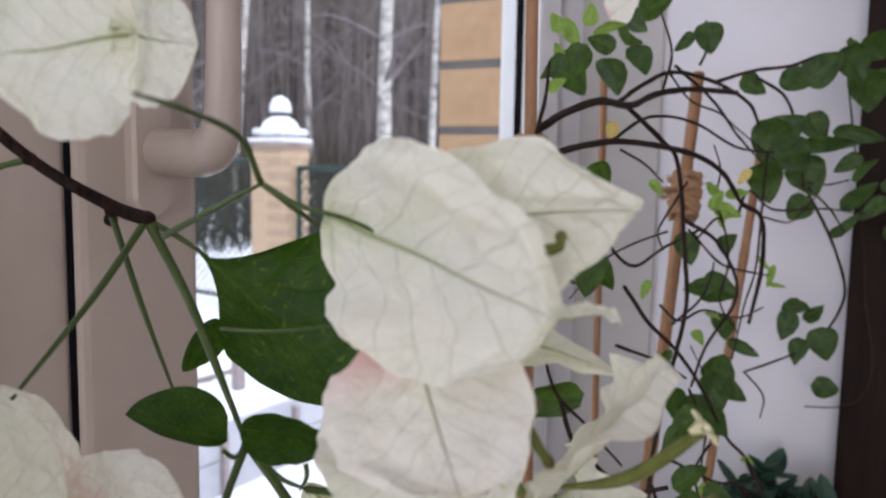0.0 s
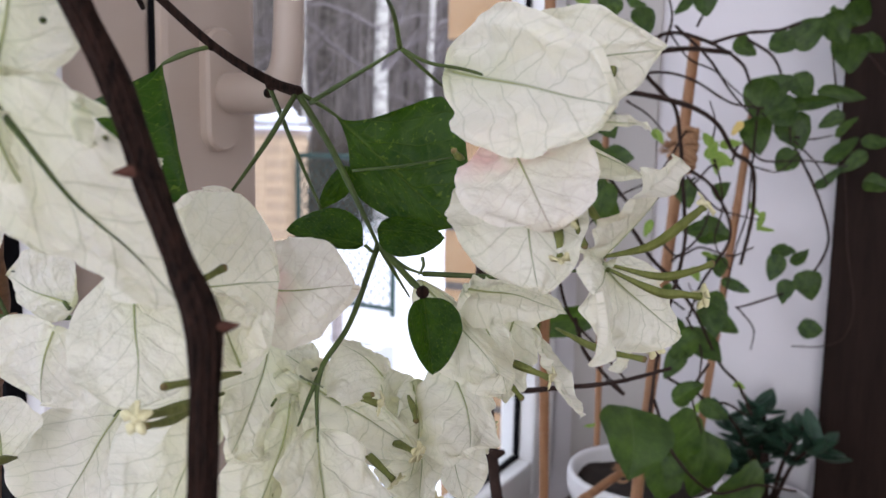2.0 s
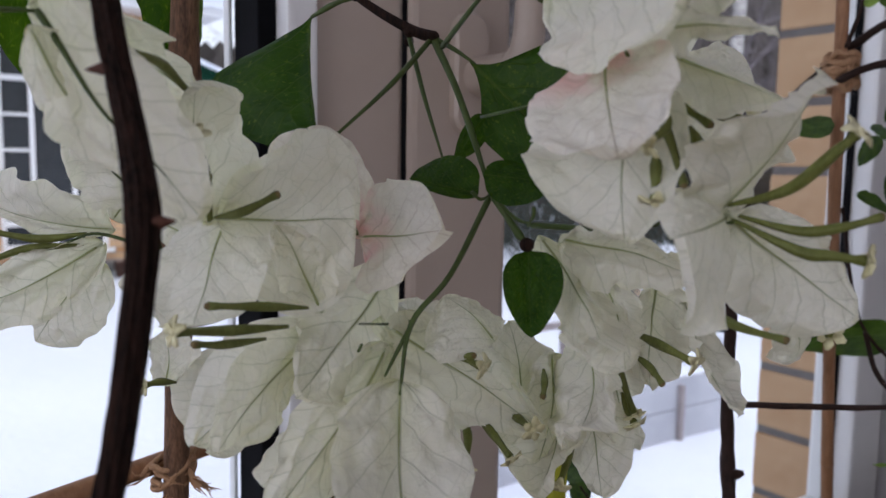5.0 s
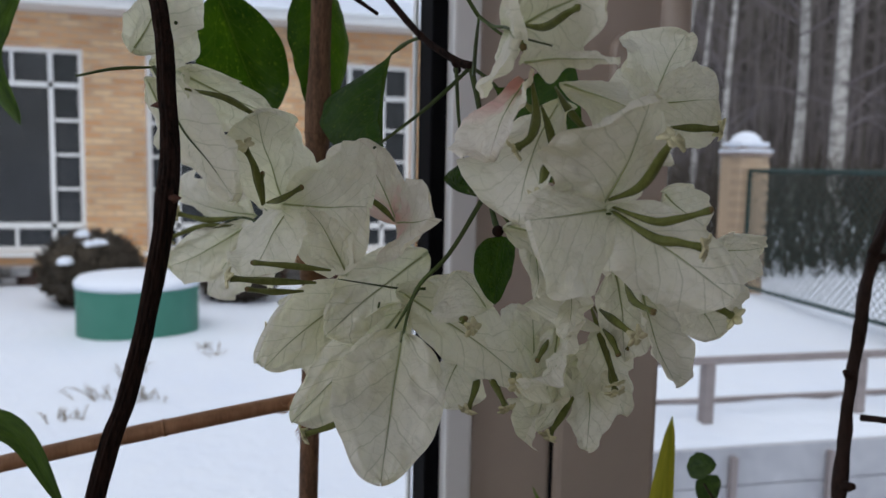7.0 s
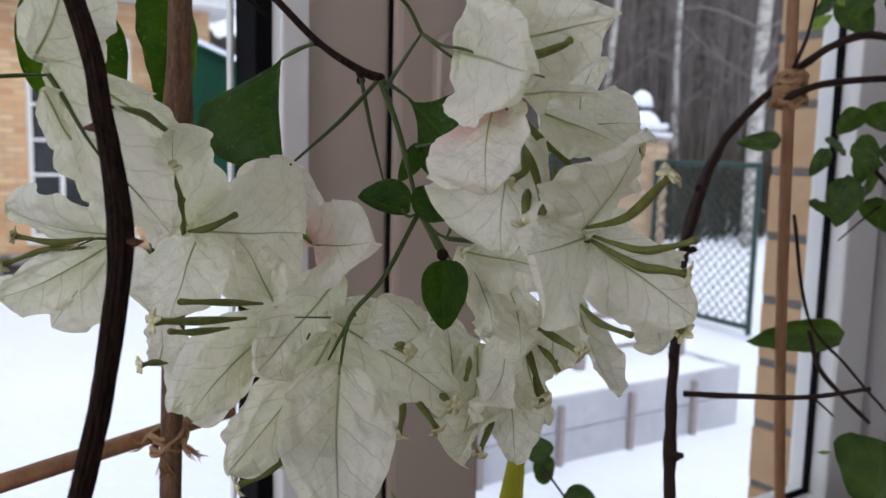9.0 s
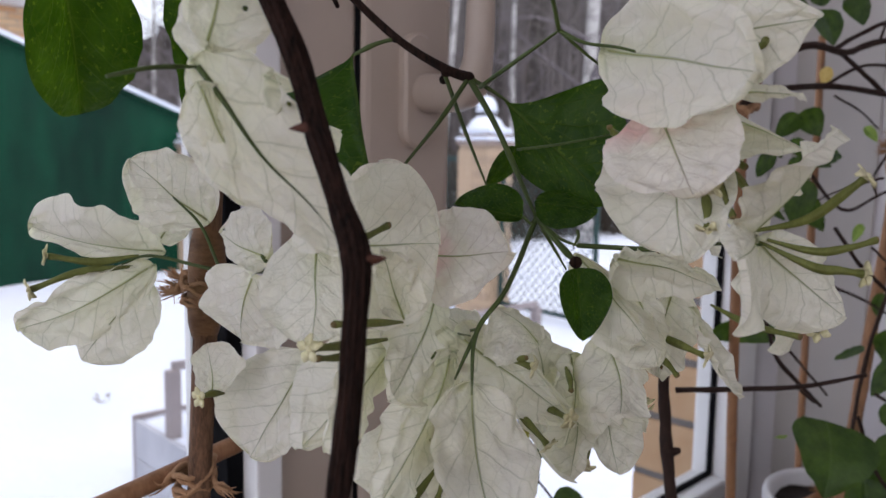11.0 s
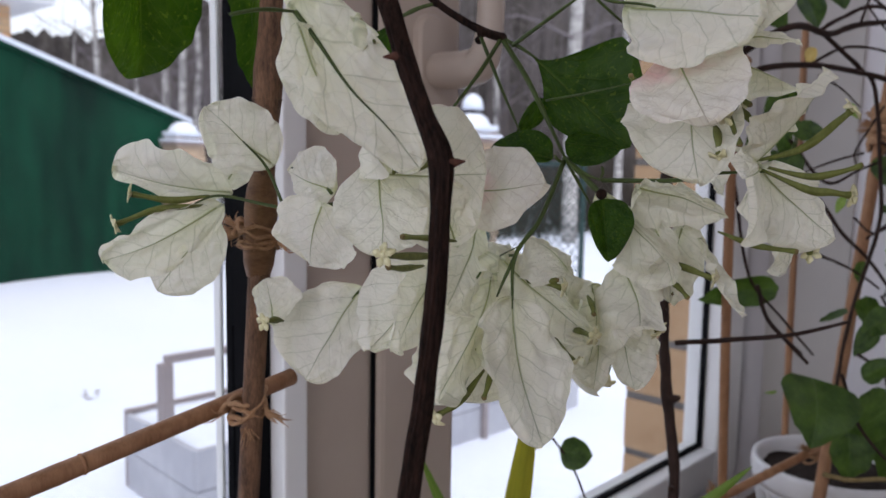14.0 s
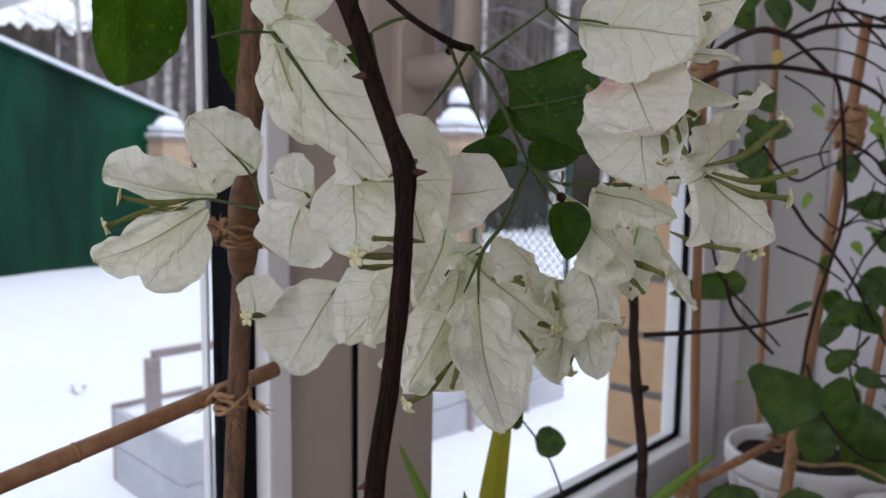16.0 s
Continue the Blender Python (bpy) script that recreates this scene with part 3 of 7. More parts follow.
def plinth_stone():
    m = Nodes("plinth_stone", 0.9)
    ob = m.add("ShaderNodeObjectInfo")
    pick = m.ramp(ob.outputs["Random"], [(0.0, (0.11, 0.07, 0.06)), (0.35, (0.24, 0.12, 0.085)), (0.55, (0.22, 0.21, 0.20)), (0.75, (0.42, 0.40, 0.39)), (1.0, (0.62, 0.62, 0.64))])
    m.colour(m.mix(0.5, pick, m.ramp(m.noise(m.coords("Object"), 6.0), [(0.3, (0.6, 0.6, 0.6)), (0.7, (1, 1, 1))]), "MULTIPLY"))
    m.bump(m.noise(m.coords("Object"), 14.0), 0.5, 0.01)
    return m.mat


HOUSE_BRICK = house_brick()
PLINTH = surface("rough_stone_plinth", (0.18, 0.13, 0.11), (0.4, 0.33, 0.3), 6.0, 0.9, 0.5, 0.02)
STONE = plinth_stone()
house()


def shed():
    s = thing("garden_shed", "dark green sheet-metal shed with a snow-edged sloping roof", "shed", at=(0, 0, 0))
    y0, z0 = 11.2, GROUND - 0.1
    x0, x1, h0, h1 = 3.17, 5.9, 2.771, 1.795
    bm = bmesh.new()
    n = 44
    # ribbed front wall
    row = []
    for i in range(n + 1):
        f = i / n
        y = y0 - (0.004 if i % 4 in (1, 2) else 0.0)
        row.append((bm.verts.new((x0 + (x1 - x0) * f, y, z0)), bm.verts.new((x0 + (x1 - x0) * f, y, h0 + (h1 - h0) * f))))
    for a, b in zip(row, row[1:]):
        bm.faces.new((a[0], b[0], b[1], a[1]))
    box(bm, (x0, y0 + 0.05, z0), (x1, y0 + 2.5, h1 - 0.05))
    part("wall", bm, GREEN_SHEET, s)
    for name, drop, over, mat, lab in (("roof", 0.0, 0.08, GREEN_SHEET, ""), ("roof_snow", 0.06, 0.14, SNOW, "snow along the roof edge")):
        bm = bmesh.new()
        a, b = (x0 - 0.1, h0 + 0.035 + drop), (x1 + 0.25, h1 - 0.09 + drop)
        vs = [bm.verts.new((x, y, z + dz)) for (x, z) in (a, b) for y in (y0 - over, y0 + 2.6) for dz in (0, 0.06)]
        for f in ((0, 1, 3, 2), (4, 6, 7, 5), (0, 4, 5, 1), (2, 3, 7, 6), (1, 5, 7, 3), (0, 2, 6, 4)):
            bm.faces.new([vs[i] for i in f])
        bmesh.ops.recalc_face_normals(bm, faces=bm.faces)
        part(name, bm, mat, s, lab)
    return s


shed()


PLINTH_DARK = surface("dark_cast_stone", (0.03, 0.028, 0.03), (0.09, 0.085, 0.085), 9.0, 0.9, 0.4, 0.01)


def pillar(x, y, width, height, ball):
    p = thing("fence_pillar", "yellow brick fence pillar with a snowy stone cap", "fence pillar", "brick fence pillars", at=(x, y, GROUND))
    w = width / 2
    part("shaft", boxed((-w, -w, -0.1), (w, w, height)), PILLAR_JOINT, p)
    mesh = finish("brick", boxed((-w - 0.01, -w - 0.01, 0.006), (-0.006, 0.0, 0.072), 0.004), PILLAR_BRICK, False)
    mesh2 = finish("brick", boxed((0.006, -w - 0.01, 0.006), (w + 0.01, 0.0, 0.072), 0.004), PILLAR_BRICK, False)
    wide = finish("brick", boxed((-w / 2, -w - 0.011, 0.006), (w / 2, 0.0, 0.072), 0.004), PILLAR_BRICK, False)
    side = finish("brick", boxed((-w - 0.01, 0.008, 0.006), (0, w + 0.01, 0.072), 0.004), PILLAR_BRICK, False)
    for r in range(int(height / 0.078)):
        for m in ((mesh, mesh2, side) if r % 2 else (wide, side)):
            b = new("brick", m)
            b.parent = p
            b.location = (0, 0, r * 0.078)
    cap = bmesh.new()
    box(cap, (-w * 1.14, -w * 1.14, height), (w * 1.14, w * 1.14, height + 0.05), 0.008)
    box(cap, (-w * 0.95, -w * 0.95, height + 0.052), (w * 0.95, w * 0.95, height + 0.13), 0.008)
    part("cap", cap, PLINTH, p, "stepped stone cap")
    # snow lies on each step and heaps in the middle
    for k, (half, low, high) in enumerate(((1.17, 0.05, 0.095), (1.0, 0.13, 0.20))):
        snow = boxed((-w * half, -w * half, height + low + 0.003), (w * half, w * half, height + high), 0.014)
        for v in snow.verts:
            v.co += Vector((0, 0, 0.012 * noise.noise(v.co * 9 + Vector((k, 0, 0)))))
        part("snow_cap", snow, SNOW, p, "white snow on the cap", smooth=True)
    part("snow_cap", lathe(bmesh.new(), [(w * 1.08, height + 0.12), (w * 1.0, height + 0.20), (w * 0.8, height + 0.28), (w * 0.5, height + 0.33), (w * 0.15, height + 0.35)], sides=24), SNOW, p, "white snow on the cap", smooth=True)
    if ball:
        bm = bmesh.new()
        bmesh.ops.create_uvsphere(bm, u_segments=20, v_segments=14, radius=w * 0.5)
        for v in bm.verts:
            v.co = Vector((v.co.x, v.co.y, v.co.z * 1.15 + height + 0.26 + w * 0.6))
        lathe(bm, [(w * 0.34, height + 0.25), (w * 0.2, height + 0.29), (w * 0.26, height + 0.34)], sides=16)
        part("finial", bm, PLINTH_DARK, p, "dark round stone finial", smooth=True)
        bm = bmesh.new()
        bmesh.ops.create_uvsphere(bm, u_segments=20, v_segments=14, radius=w * 0.56)
        for v in bm.verts:
            v.co = Vector((v.co.x, v.co.y, max(v.co.z, -w * 0.12) * 1.25 + height + 0.28 + w * 0.6))
        part("snow_cap", bm, SNOW, p, "white snow on the finial", smooth=True)
    return p


pillar(7.36, 9.95, 0.46, 1.98, False)
pillar(6.98, 6.17, 0.44, 1.93, True)
pillar(5.88, 10.85, 0.44, 1.87, False)


def mesh_fence(x0, y0, x1, y1, top=1.55):
    f = thing("mesh_fence", "green steel fence panel with diamond wire mesh", "fence", "wire fence panels", at=(x0, y0, GROUND))
    d = Vector((x1 - x0, y1 - y0, 0))
    for a, b in (((0, 0, 0.05), (0, 0, top)), (tuple(d + Vector((0, 0, 0.05))), tuple(d + Vector((0, 0, top)))), ((0, 0, top), tuple(d + Vector((0, 0, top)))), ((0, 0, 0.12), tuple(d + Vector((0, 0, 0.12))))):
        part("rail", swept([a, b], [0.03, 0.03], sides=6, steps=1), FENCE_GREEN, f)
    bm = bmesh.new()
    length, step, tall = d.length, 0.115, top - 0.12
    u = d.normalized()
    k = -int(tall / step)
    while k * step < length:
        for sgn in (1, -1):
            s0 = k * step if sgn > 0 else k * step + tall
            a0, z0, a1, z1 = s0, 0.12, s0 + sgn * tall, top
            if sgn > 0:
                if a0 < 0: z0, a0 = z0 - a0, 0
                if a1 > length: z1, a1 = z1 - (a1 - length), length
            else:
                if a0 > length: z0, a0 = z0 + (a0 - length), length
                if a1 < 0: z1, a1 = z1 + a1, 0
            if z1 > z0 + 0.05:
                sweep(bm, [u * a0 + Vector((0, 0, z0)), u * a1 + Vector((0, 0, z1))], [0.006, 0.006], sides=3, steps=1, close=False)
        k += 1
    tagged(part("wire_mesh", bm, FENCE_GREEN, f), kind="stuff")
    return f


mesh_fence(7.25, 9.66, 7.01, 6.46, top=1.77)
mesh_fence(6.96, 5.88, 6.83, 4.51, top=1.70)


def tub():
    t = thing("round_tub", "round green garden ring filled with snow", "garden tub", at=(-0.80, 8.55, GROUND))
    part("wall", lathe(bmesh.new(), [(0.60, -0.1), (0.60, 0.50), (0.575, 0.50), (0.575, -0.1)], sides=48), TUB_GREEN, t, smooth=False)
    part("snow", lathe(bmesh.new(), [(0.612, 0.46), (0.615, 0.51), (0.57, 0.555), (0.3, 0.575), (0.05, 0.58)], sides=48), SNOW, t, "white snow heaped in the ring", smooth=True)
    return t


tub()


def bush(x, y, r, h, seed):
    b = thing("round_bush", "clipped round dark bare bush dusted with snow", "bush", "clipped bushes", at=(x, y, GROUND))
    rnd = random.Random(seed)
    bm = bmesh.new()
    for i in range(900):
        d = Vector((rnd.gauss(0, 1), rnd.gauss(0, 1), rnd.gauss(0, 1))).normalized()
        e = Vector((d.x * r, d.y * r, (0.46 + 0.54 * d.z) * h)) * rnd.uniform(0.95, 1.05)
        s = e * rnd.uniform(0.6, 0.75) + Vector((0, 0, 0.1 * h))
        m = s.lerp(e, 0.6) + Vector((rnd.gauss(0, 0.03), rnd.gauss(0, 0.03), rnd.gauss(0, 0.03)))
        sweep(bm, [s, m, e], [0.018, 0.014, 0.006], sides=3, steps=1, close=False)
    part("twigs", bm, BUSH, b)
    core = bmesh.new()
    bmesh.ops.create_icosphere(core, subdivisions=3, radius=1)
    for v in core.verts:
        k = 0.90 + 0.10 * noise.noise(v.co * 2.5)
        v.co = Vector((v.co.x * r * k, v.co.y * r * k, (0.46 + 0.54 * v.co.z * k) * h))
    part("inner_twigs", core, BUSH, b)
    for i, (sx, sz) in enumerate(((-0.30, 0.62), (0.02, 0.80), (0.22, 0.82), (-0.1, 0.92))):
        snow_lump(b, (sx * r, -r * (0.86 - 0.55 * (sz - 0.6) / 0.3), sz * h), (r * 0.15, r * 0.14, 0.07), i)
    return b


bush(-1.48, 10.05, 0.62, 0.92, 1)
bush(0.22, 10.25, 0.58, 0.90, 2)
bush(-4.0, 11.0, 0.6, 0.8, 3)


def railing():
    r = thing("garden_railing", "weathered grey wooden handrail on posts in the snow", "railing", at=(0, 0, 0))
    pts = [(1.735, 3.50), (2.577, 3.45), (3.53, 3.43), (4.45, 3.41)]
    for x, y in pts:
        part("post", boxed((x - 0.03, y - 0.03, -0.35), (x + 0.03, y + 0.03, 0.275), 0.004), GREY_WOOD, r)
    bm = bmesh.new()
    for (xa, ya), (xb, yb) in zip(pts, pts[1:]):
        sweep(bm, [(xa, ya, 0.295), (xb, yb, 0.295)], [0.026, 0.026], sides=4, steps=1)
    part("handrail", bm, GREY_WOOD, r)
    return r


railing()


def raised_bed(x0, y0, x1, y1, depth, h):
    b = thing("raised_bed", "pale wooden raised garden bed heaped with snow", "garden bed", at=(x0, y0, GROUND))
    d = Vector((x1 - x0, y1 - y0, 0))
    u = d.normalized()
    n = Vector((-u.y, u.x, 0))
    L = d.length
    m = Matrix((u, n, Vector((0, 0, 1)))).transposed().to_4x4()

    def put(name, lo, hi, mat, label="", bevel=0.004):
        o = part(name, boxed(lo, hi, bevel), mat, b, label)
        o.matrix_local = m
        return o

    for z in (0.0, h / 2):
        put("board", (0, 0, z - 0.05 if z == 0 else z + 0.006), (L, 0.03, z + h / 2), BED_BOARD)
        put("board", (0, 0.031, z), (0.03, depth - 0.031, z + h / 2 - 0.006), BED_BOARD)
        put("board", (L - 0.03, 0.031, z), (L, depth - 0.031, z + h / 2 - 0.006), BED_BOARD)
    put("board", (0, depth - 0.03, 0), (L, depth, h + 0.012), GREY_WOOD)
    k = 0.25
    while k < L:
        put("stake", (k, -0.035, -0.1), (k + 0.035, -0.002, h - 0.04), GREY_WOOD)
        k += 0.55
    bm = bmesh.new()
    nx, ny = 24, 8
    g = [[bm.verts.new((0.031 + (L - 0.062) * i / nx, 0.031 + (depth - 0.062) * j / ny, h - 0.012 + 0.03 * math.sin(math.pi * i / nx) * math.sin(math.pi * j / ny) + 0.02 * noise.noise((i * 0.6, j * 0.6, L)))) for j in range(ny + 1)] for i in range(nx + 1)]
    for i in range(nx):
        for j in range(ny):
            bm.faces.new((g[i][j], g[i + 1][j], g[i + 1][j + 1], g[i][j + 1]))
    skirt = bmesh.ops.extrude_edge_only(bm, edges=[e for e in bm.edges if e.is_boundary])['geom']
    for v in skirt:
        if isinstance(v, bmesh.types.BMVert):
            v.co.z -= 0.045
    o = part("snow", bm, SNOW, b, "white snow over the bed", smooth=True)
    o.matrix_local = m
    return b


raised_bed(1.68, 3.12, 4.6, 3.02, 0.78, 0.40)


# ---- trees ----
def bare_tree(x, y, height, girth, bark, seed, label, limbs=26, name="birch_tree", lean=0.0):
    t = thing(name, label, "tree", at=(x, y, GROUND))
    rnd = random.Random(seed)
    top = Vector((lean * height, 0, height))
    pts = [Vector((0, 0, -0.2))] + [top * f + Vector((rnd.gauss(0, 0.06), rnd.gauss(0, 0.06), 0)) for f in (0.25, 0.5, 0.75, 1.0)]
    part("trunk", swept(pts, [girth, girth * 0.85, girth * 0.65, girth * 0.42, girth * 0.15], sides=10, steps=4), bark, t, smooth=True)
    bm = bmesh.new()
    for i in range(limbs):
        f = rnd.uniform(0.18, 0.97)
        base = top * f
        a = rnd.uniform(0, 2 * math.pi)
        L = height * 0.22 * (1.1 - f * 0.7) * rnd.uniform(0.6, 1.2)
        d = Vector((math.cos(a), math.sin(a), rnd.uniform(0.3, 1.0))).normalized()
        mid, end = base + d * L * 0.5, base + d * L + Vector((0, 0, rnd.uniform(-0.3, 0.1) * L))
        r = girth * 0.22 * (1.1 - f)
        sweep(bm, [base, mid, end], [r + 0.01, r * 0.6 + 0.006, 0.004], sides=4, steps=3, close=False)
        for k in range(5):
            s = base.lerp(end, rnd.uniform(0.3, 0.95))
            e = s + Vector((rnd.gauss(0, 1), rnd.gauss(0, 1), rnd.gauss(0.1, 0.6))).normalized() * L * rnd.uniform(0.25, 0.5)
            sweep(bm, [s, s.lerp(e, 0.5) + Vector((0, 0, 0.05 * L)), e], [0.009, 0.006, 0.003], sides=3, steps=2, close=False)
    part("branches", bm, BIRCH_TWIG, t)
    return t


def polar(az, d):
    return 0.05 + d * math.sin(radians(az)), -0.1 + d * math.cos(radians(az))


for az, d, h, g, seed, lean in ((55.3, 17, 13, 0.17, 1, 0.0), (38.6, 20, 14, 0.13, 2, 0.01), (41.3, 18, 14, 0.17, 3, 0.02), (44.6, 19, 13, 0.10, 4, 0.12), (34.4, 24, 14, 0.09, 5, 0.0),
                                (27.0, 26, 12, 0.12, 6, 0.03), (23.5, 27, 12, 0.10, 7, -0.04), (50.5, 22, 13, 0.09, 8, -0.05), (58.5, 19, 12, 0.10, 9, 0.06),
                                (28.3, 24, 9, 0.13, 10, 0.02), (29.4, 30, 10, 0.15, 11, 0.0), (30.6, 25, 10, 0.09, 12, 0.10), (25.4, 31, 8, 0.11, 13, 0.02), (21.6, 30, 6.2, 0.09, 14, 0.03), (32.2, 28, 11, 0.11, 15, 0.07)):
    bx, by = polar(az, d)
    bare_tree(bx, by, h, g, BIRCH, seed, "white-barked birch with bare winter branches", limbs=30, lean=lean)


def woods():
    rnd = random.Random(77)
    bm = bmesh.new()
    for i in range(620):
        az, d = rnd.uniform(-30, 85), rnd.uniform(27, 44)
        x, y = polar(az, d)
        h = (rnd.uniform(5.3, 6.9) + 0.42 * min(max(az - 25, 0), 12)) * d / 40
        r = rnd.uniform(0.04, 0.12)
        k = rnd.gauss(0, 0.05)
        sweep(bm, [(x, y, GROUND), (x + k * h, y, GROUND + h * 0.5), (x + 1.6 * k * h, y, GROUND + h)], [r, r * 0.7, 0.015], sides=4, steps=2, close=False)
        for j in range(6):
            z = GROUND + h * rnd.uniform(0.3, 0.95)
            L = h * rnd.uniform(0.08, 0.2)
            a = rnd.uniform(0, 6.28)
            sweep(bm, [(x + k * h, y, z), (x + k * h + math.cos(a) * L, y + math.sin(a) * L, z + L * rnd.uniform(0.2, 1.0))], [0.03, 0.008], sides=3, steps=1, close=False)
    tagged(part("far_woods", bm, GREY_TREE), "bare grey winter woods behind the garden", "woods", kind="stuff")
    bm = bmesh.new()
    n = 700
    row = []
    for i in range(n + 1):
        az = radians(-60 + 170 * i / n)
        x, y = 47 * math.sin(az), 47 * math.cos(az)
        tall = 7.4 + 0.47 * min(max(math.degrees(az) - 25, 0), 12) + 0.7 * noise.noise((i * 0.35, 0, 0)) + 0.5 * noise.noise((i * 2.7, 3, 0))
        row.append((bm.verts.new((x, y, GROUND - 0.5)), bm.verts.new((x, y, tall))))
    for a, b in zip(row, row[1:]):
        bm.faces.new((a[0], a[1], b[1], b[0]))
    tagged(part("backdrop", bm, FOREST), "dark grey-brown edge of distant forest", "distant forest", kind="structure")


woods()


def undergrowth():
    """Dark bare shrubs behind the garden fence."""
    rnd = random.Random(31)
    bm = bmesh.new()
    for i in range(1500):
        x = rnd.uniform(7.6, 22)
        y = 11.2 - 0.11 * (x - 7.6) + rnd.uniform(0, 3.5)
        h = rnd.uniform(0.7, 2.2)
        d = Vector((rnd.gauss(0, 0.22), rnd.gauss(0, 0.22), 1))
        a = Vector((x, y, GROUND - 0.05))
        b = a + d * h
        sweep(bm, [a, a.lerp(b, 0.5) + Vector((rnd.gauss(0, 0.06), 0, 0)), b], [0.016, 0.011, 0.004], sides=3, steps=1, close=False)
        for k in range(5):
            s = a.lerp(b, rnd.uniform(0.3, 0.95))
            e = s + Vector((rnd.gauss(0, 0.5), rnd.gauss(0, 0.5), rnd.uniform(0.2, 0.8))) * h * 0.35
            sweep(bm, [s, e], [0.008, 0.003], sides=3, steps=1, close=False)
    tagged(part("undergrowth", bm, BUSH), "dark bare shrubs in the snow behind the fence", "shrubs", kind="stuff")


undergrowth()


def grass_tuft(x, y, seed):
    """Dry stalks poking through the snow."""
    rnd = random.Random(seed)
    t = thing("dry_grass_tuft", "dry brown grass tuft poking through the snow", "grass tuft", "dry grass tufts", at=(x, y, GROUND - 0.03))
    bm = bmesh.new()
    for i in range(12):
        a = Vector((rnd.gauss(0, 0.07), rnd.gauss(0, 0.05), 0))
        e = a + Vector((rnd.gauss(0, 0.06), rnd.gauss(0, 0.06), rnd.uniform(0.04, 0.12)))
        sweep(bm, [a, a.lerp(e, 0.6) + Vector((0, 0, 0.03)), e], [0.006, 0.005, 0.002], sides=3, steps=1, close=False)
    tagged(part("stalks", bm, DRY_GRASS, t), kind="stuff")
    return t


DRY_GRASS = surface("dry_grass", (0.10, 0.075, 0.045), (0.24, 0.19, 0.12), 9.0, 0.9, 0.2)
for k, (gx, gy) in enumerate(((-0.99, 5.53), (-0.84, 6.04), (-0.69, 6.68), (-0.47, 5.9), (-0.1, 7.41), (-0.02, 7.17), (2.2, 5.5))):
    grass_tuft(gx, gy, k + 1)


# ---- canes and twine ----
def cane(points, radius, material, label, nodes=(), name="bamboo_cane", group="bamboo support canes", sides=12, swelling=0.12, spread=0.008):
    c = thing(name, label, "cane", group, at=points[0])
    base = Vector(points[0])
    local = [Vector(p) - base for p in points]
    a, b = local[0], local[-1]
    bm = bmesh.new()
    n = 40
    path = curve_points(local, max(2, n // max(1, len(local) - 1)))
    rings = len(path)
    radii = []
    for i in range(rings):
        f = i / (rings - 1)
        swell = sum(swelling * math.exp(-((f - q) / spread) ** 2) for q in nodes)
        radii.append(radius * (1 + swell + 0.03 * noise.noise((f * 9, radius * 900, 0))))
    sweep(bm, path, radii, sides=sides, steps=1)
    part("stalk", bm, material, c, smooth=True)
    for q in nodes:
        i = min(int(q * (rings - 1)), rings - 2)
        d = (path[i + 1] - path[i]).normalized()
        part("joint_ring", swept([path[i] - d * 0.0012, path[i], path[i] + d * 0.0012], [radius * (0.91 + swelling), radius * (1.01 + swelling), radius * (0.91 + swelling)], sides=sides, steps=2), material, c, "raised ring at a cane joint", smooth=True)
    return c


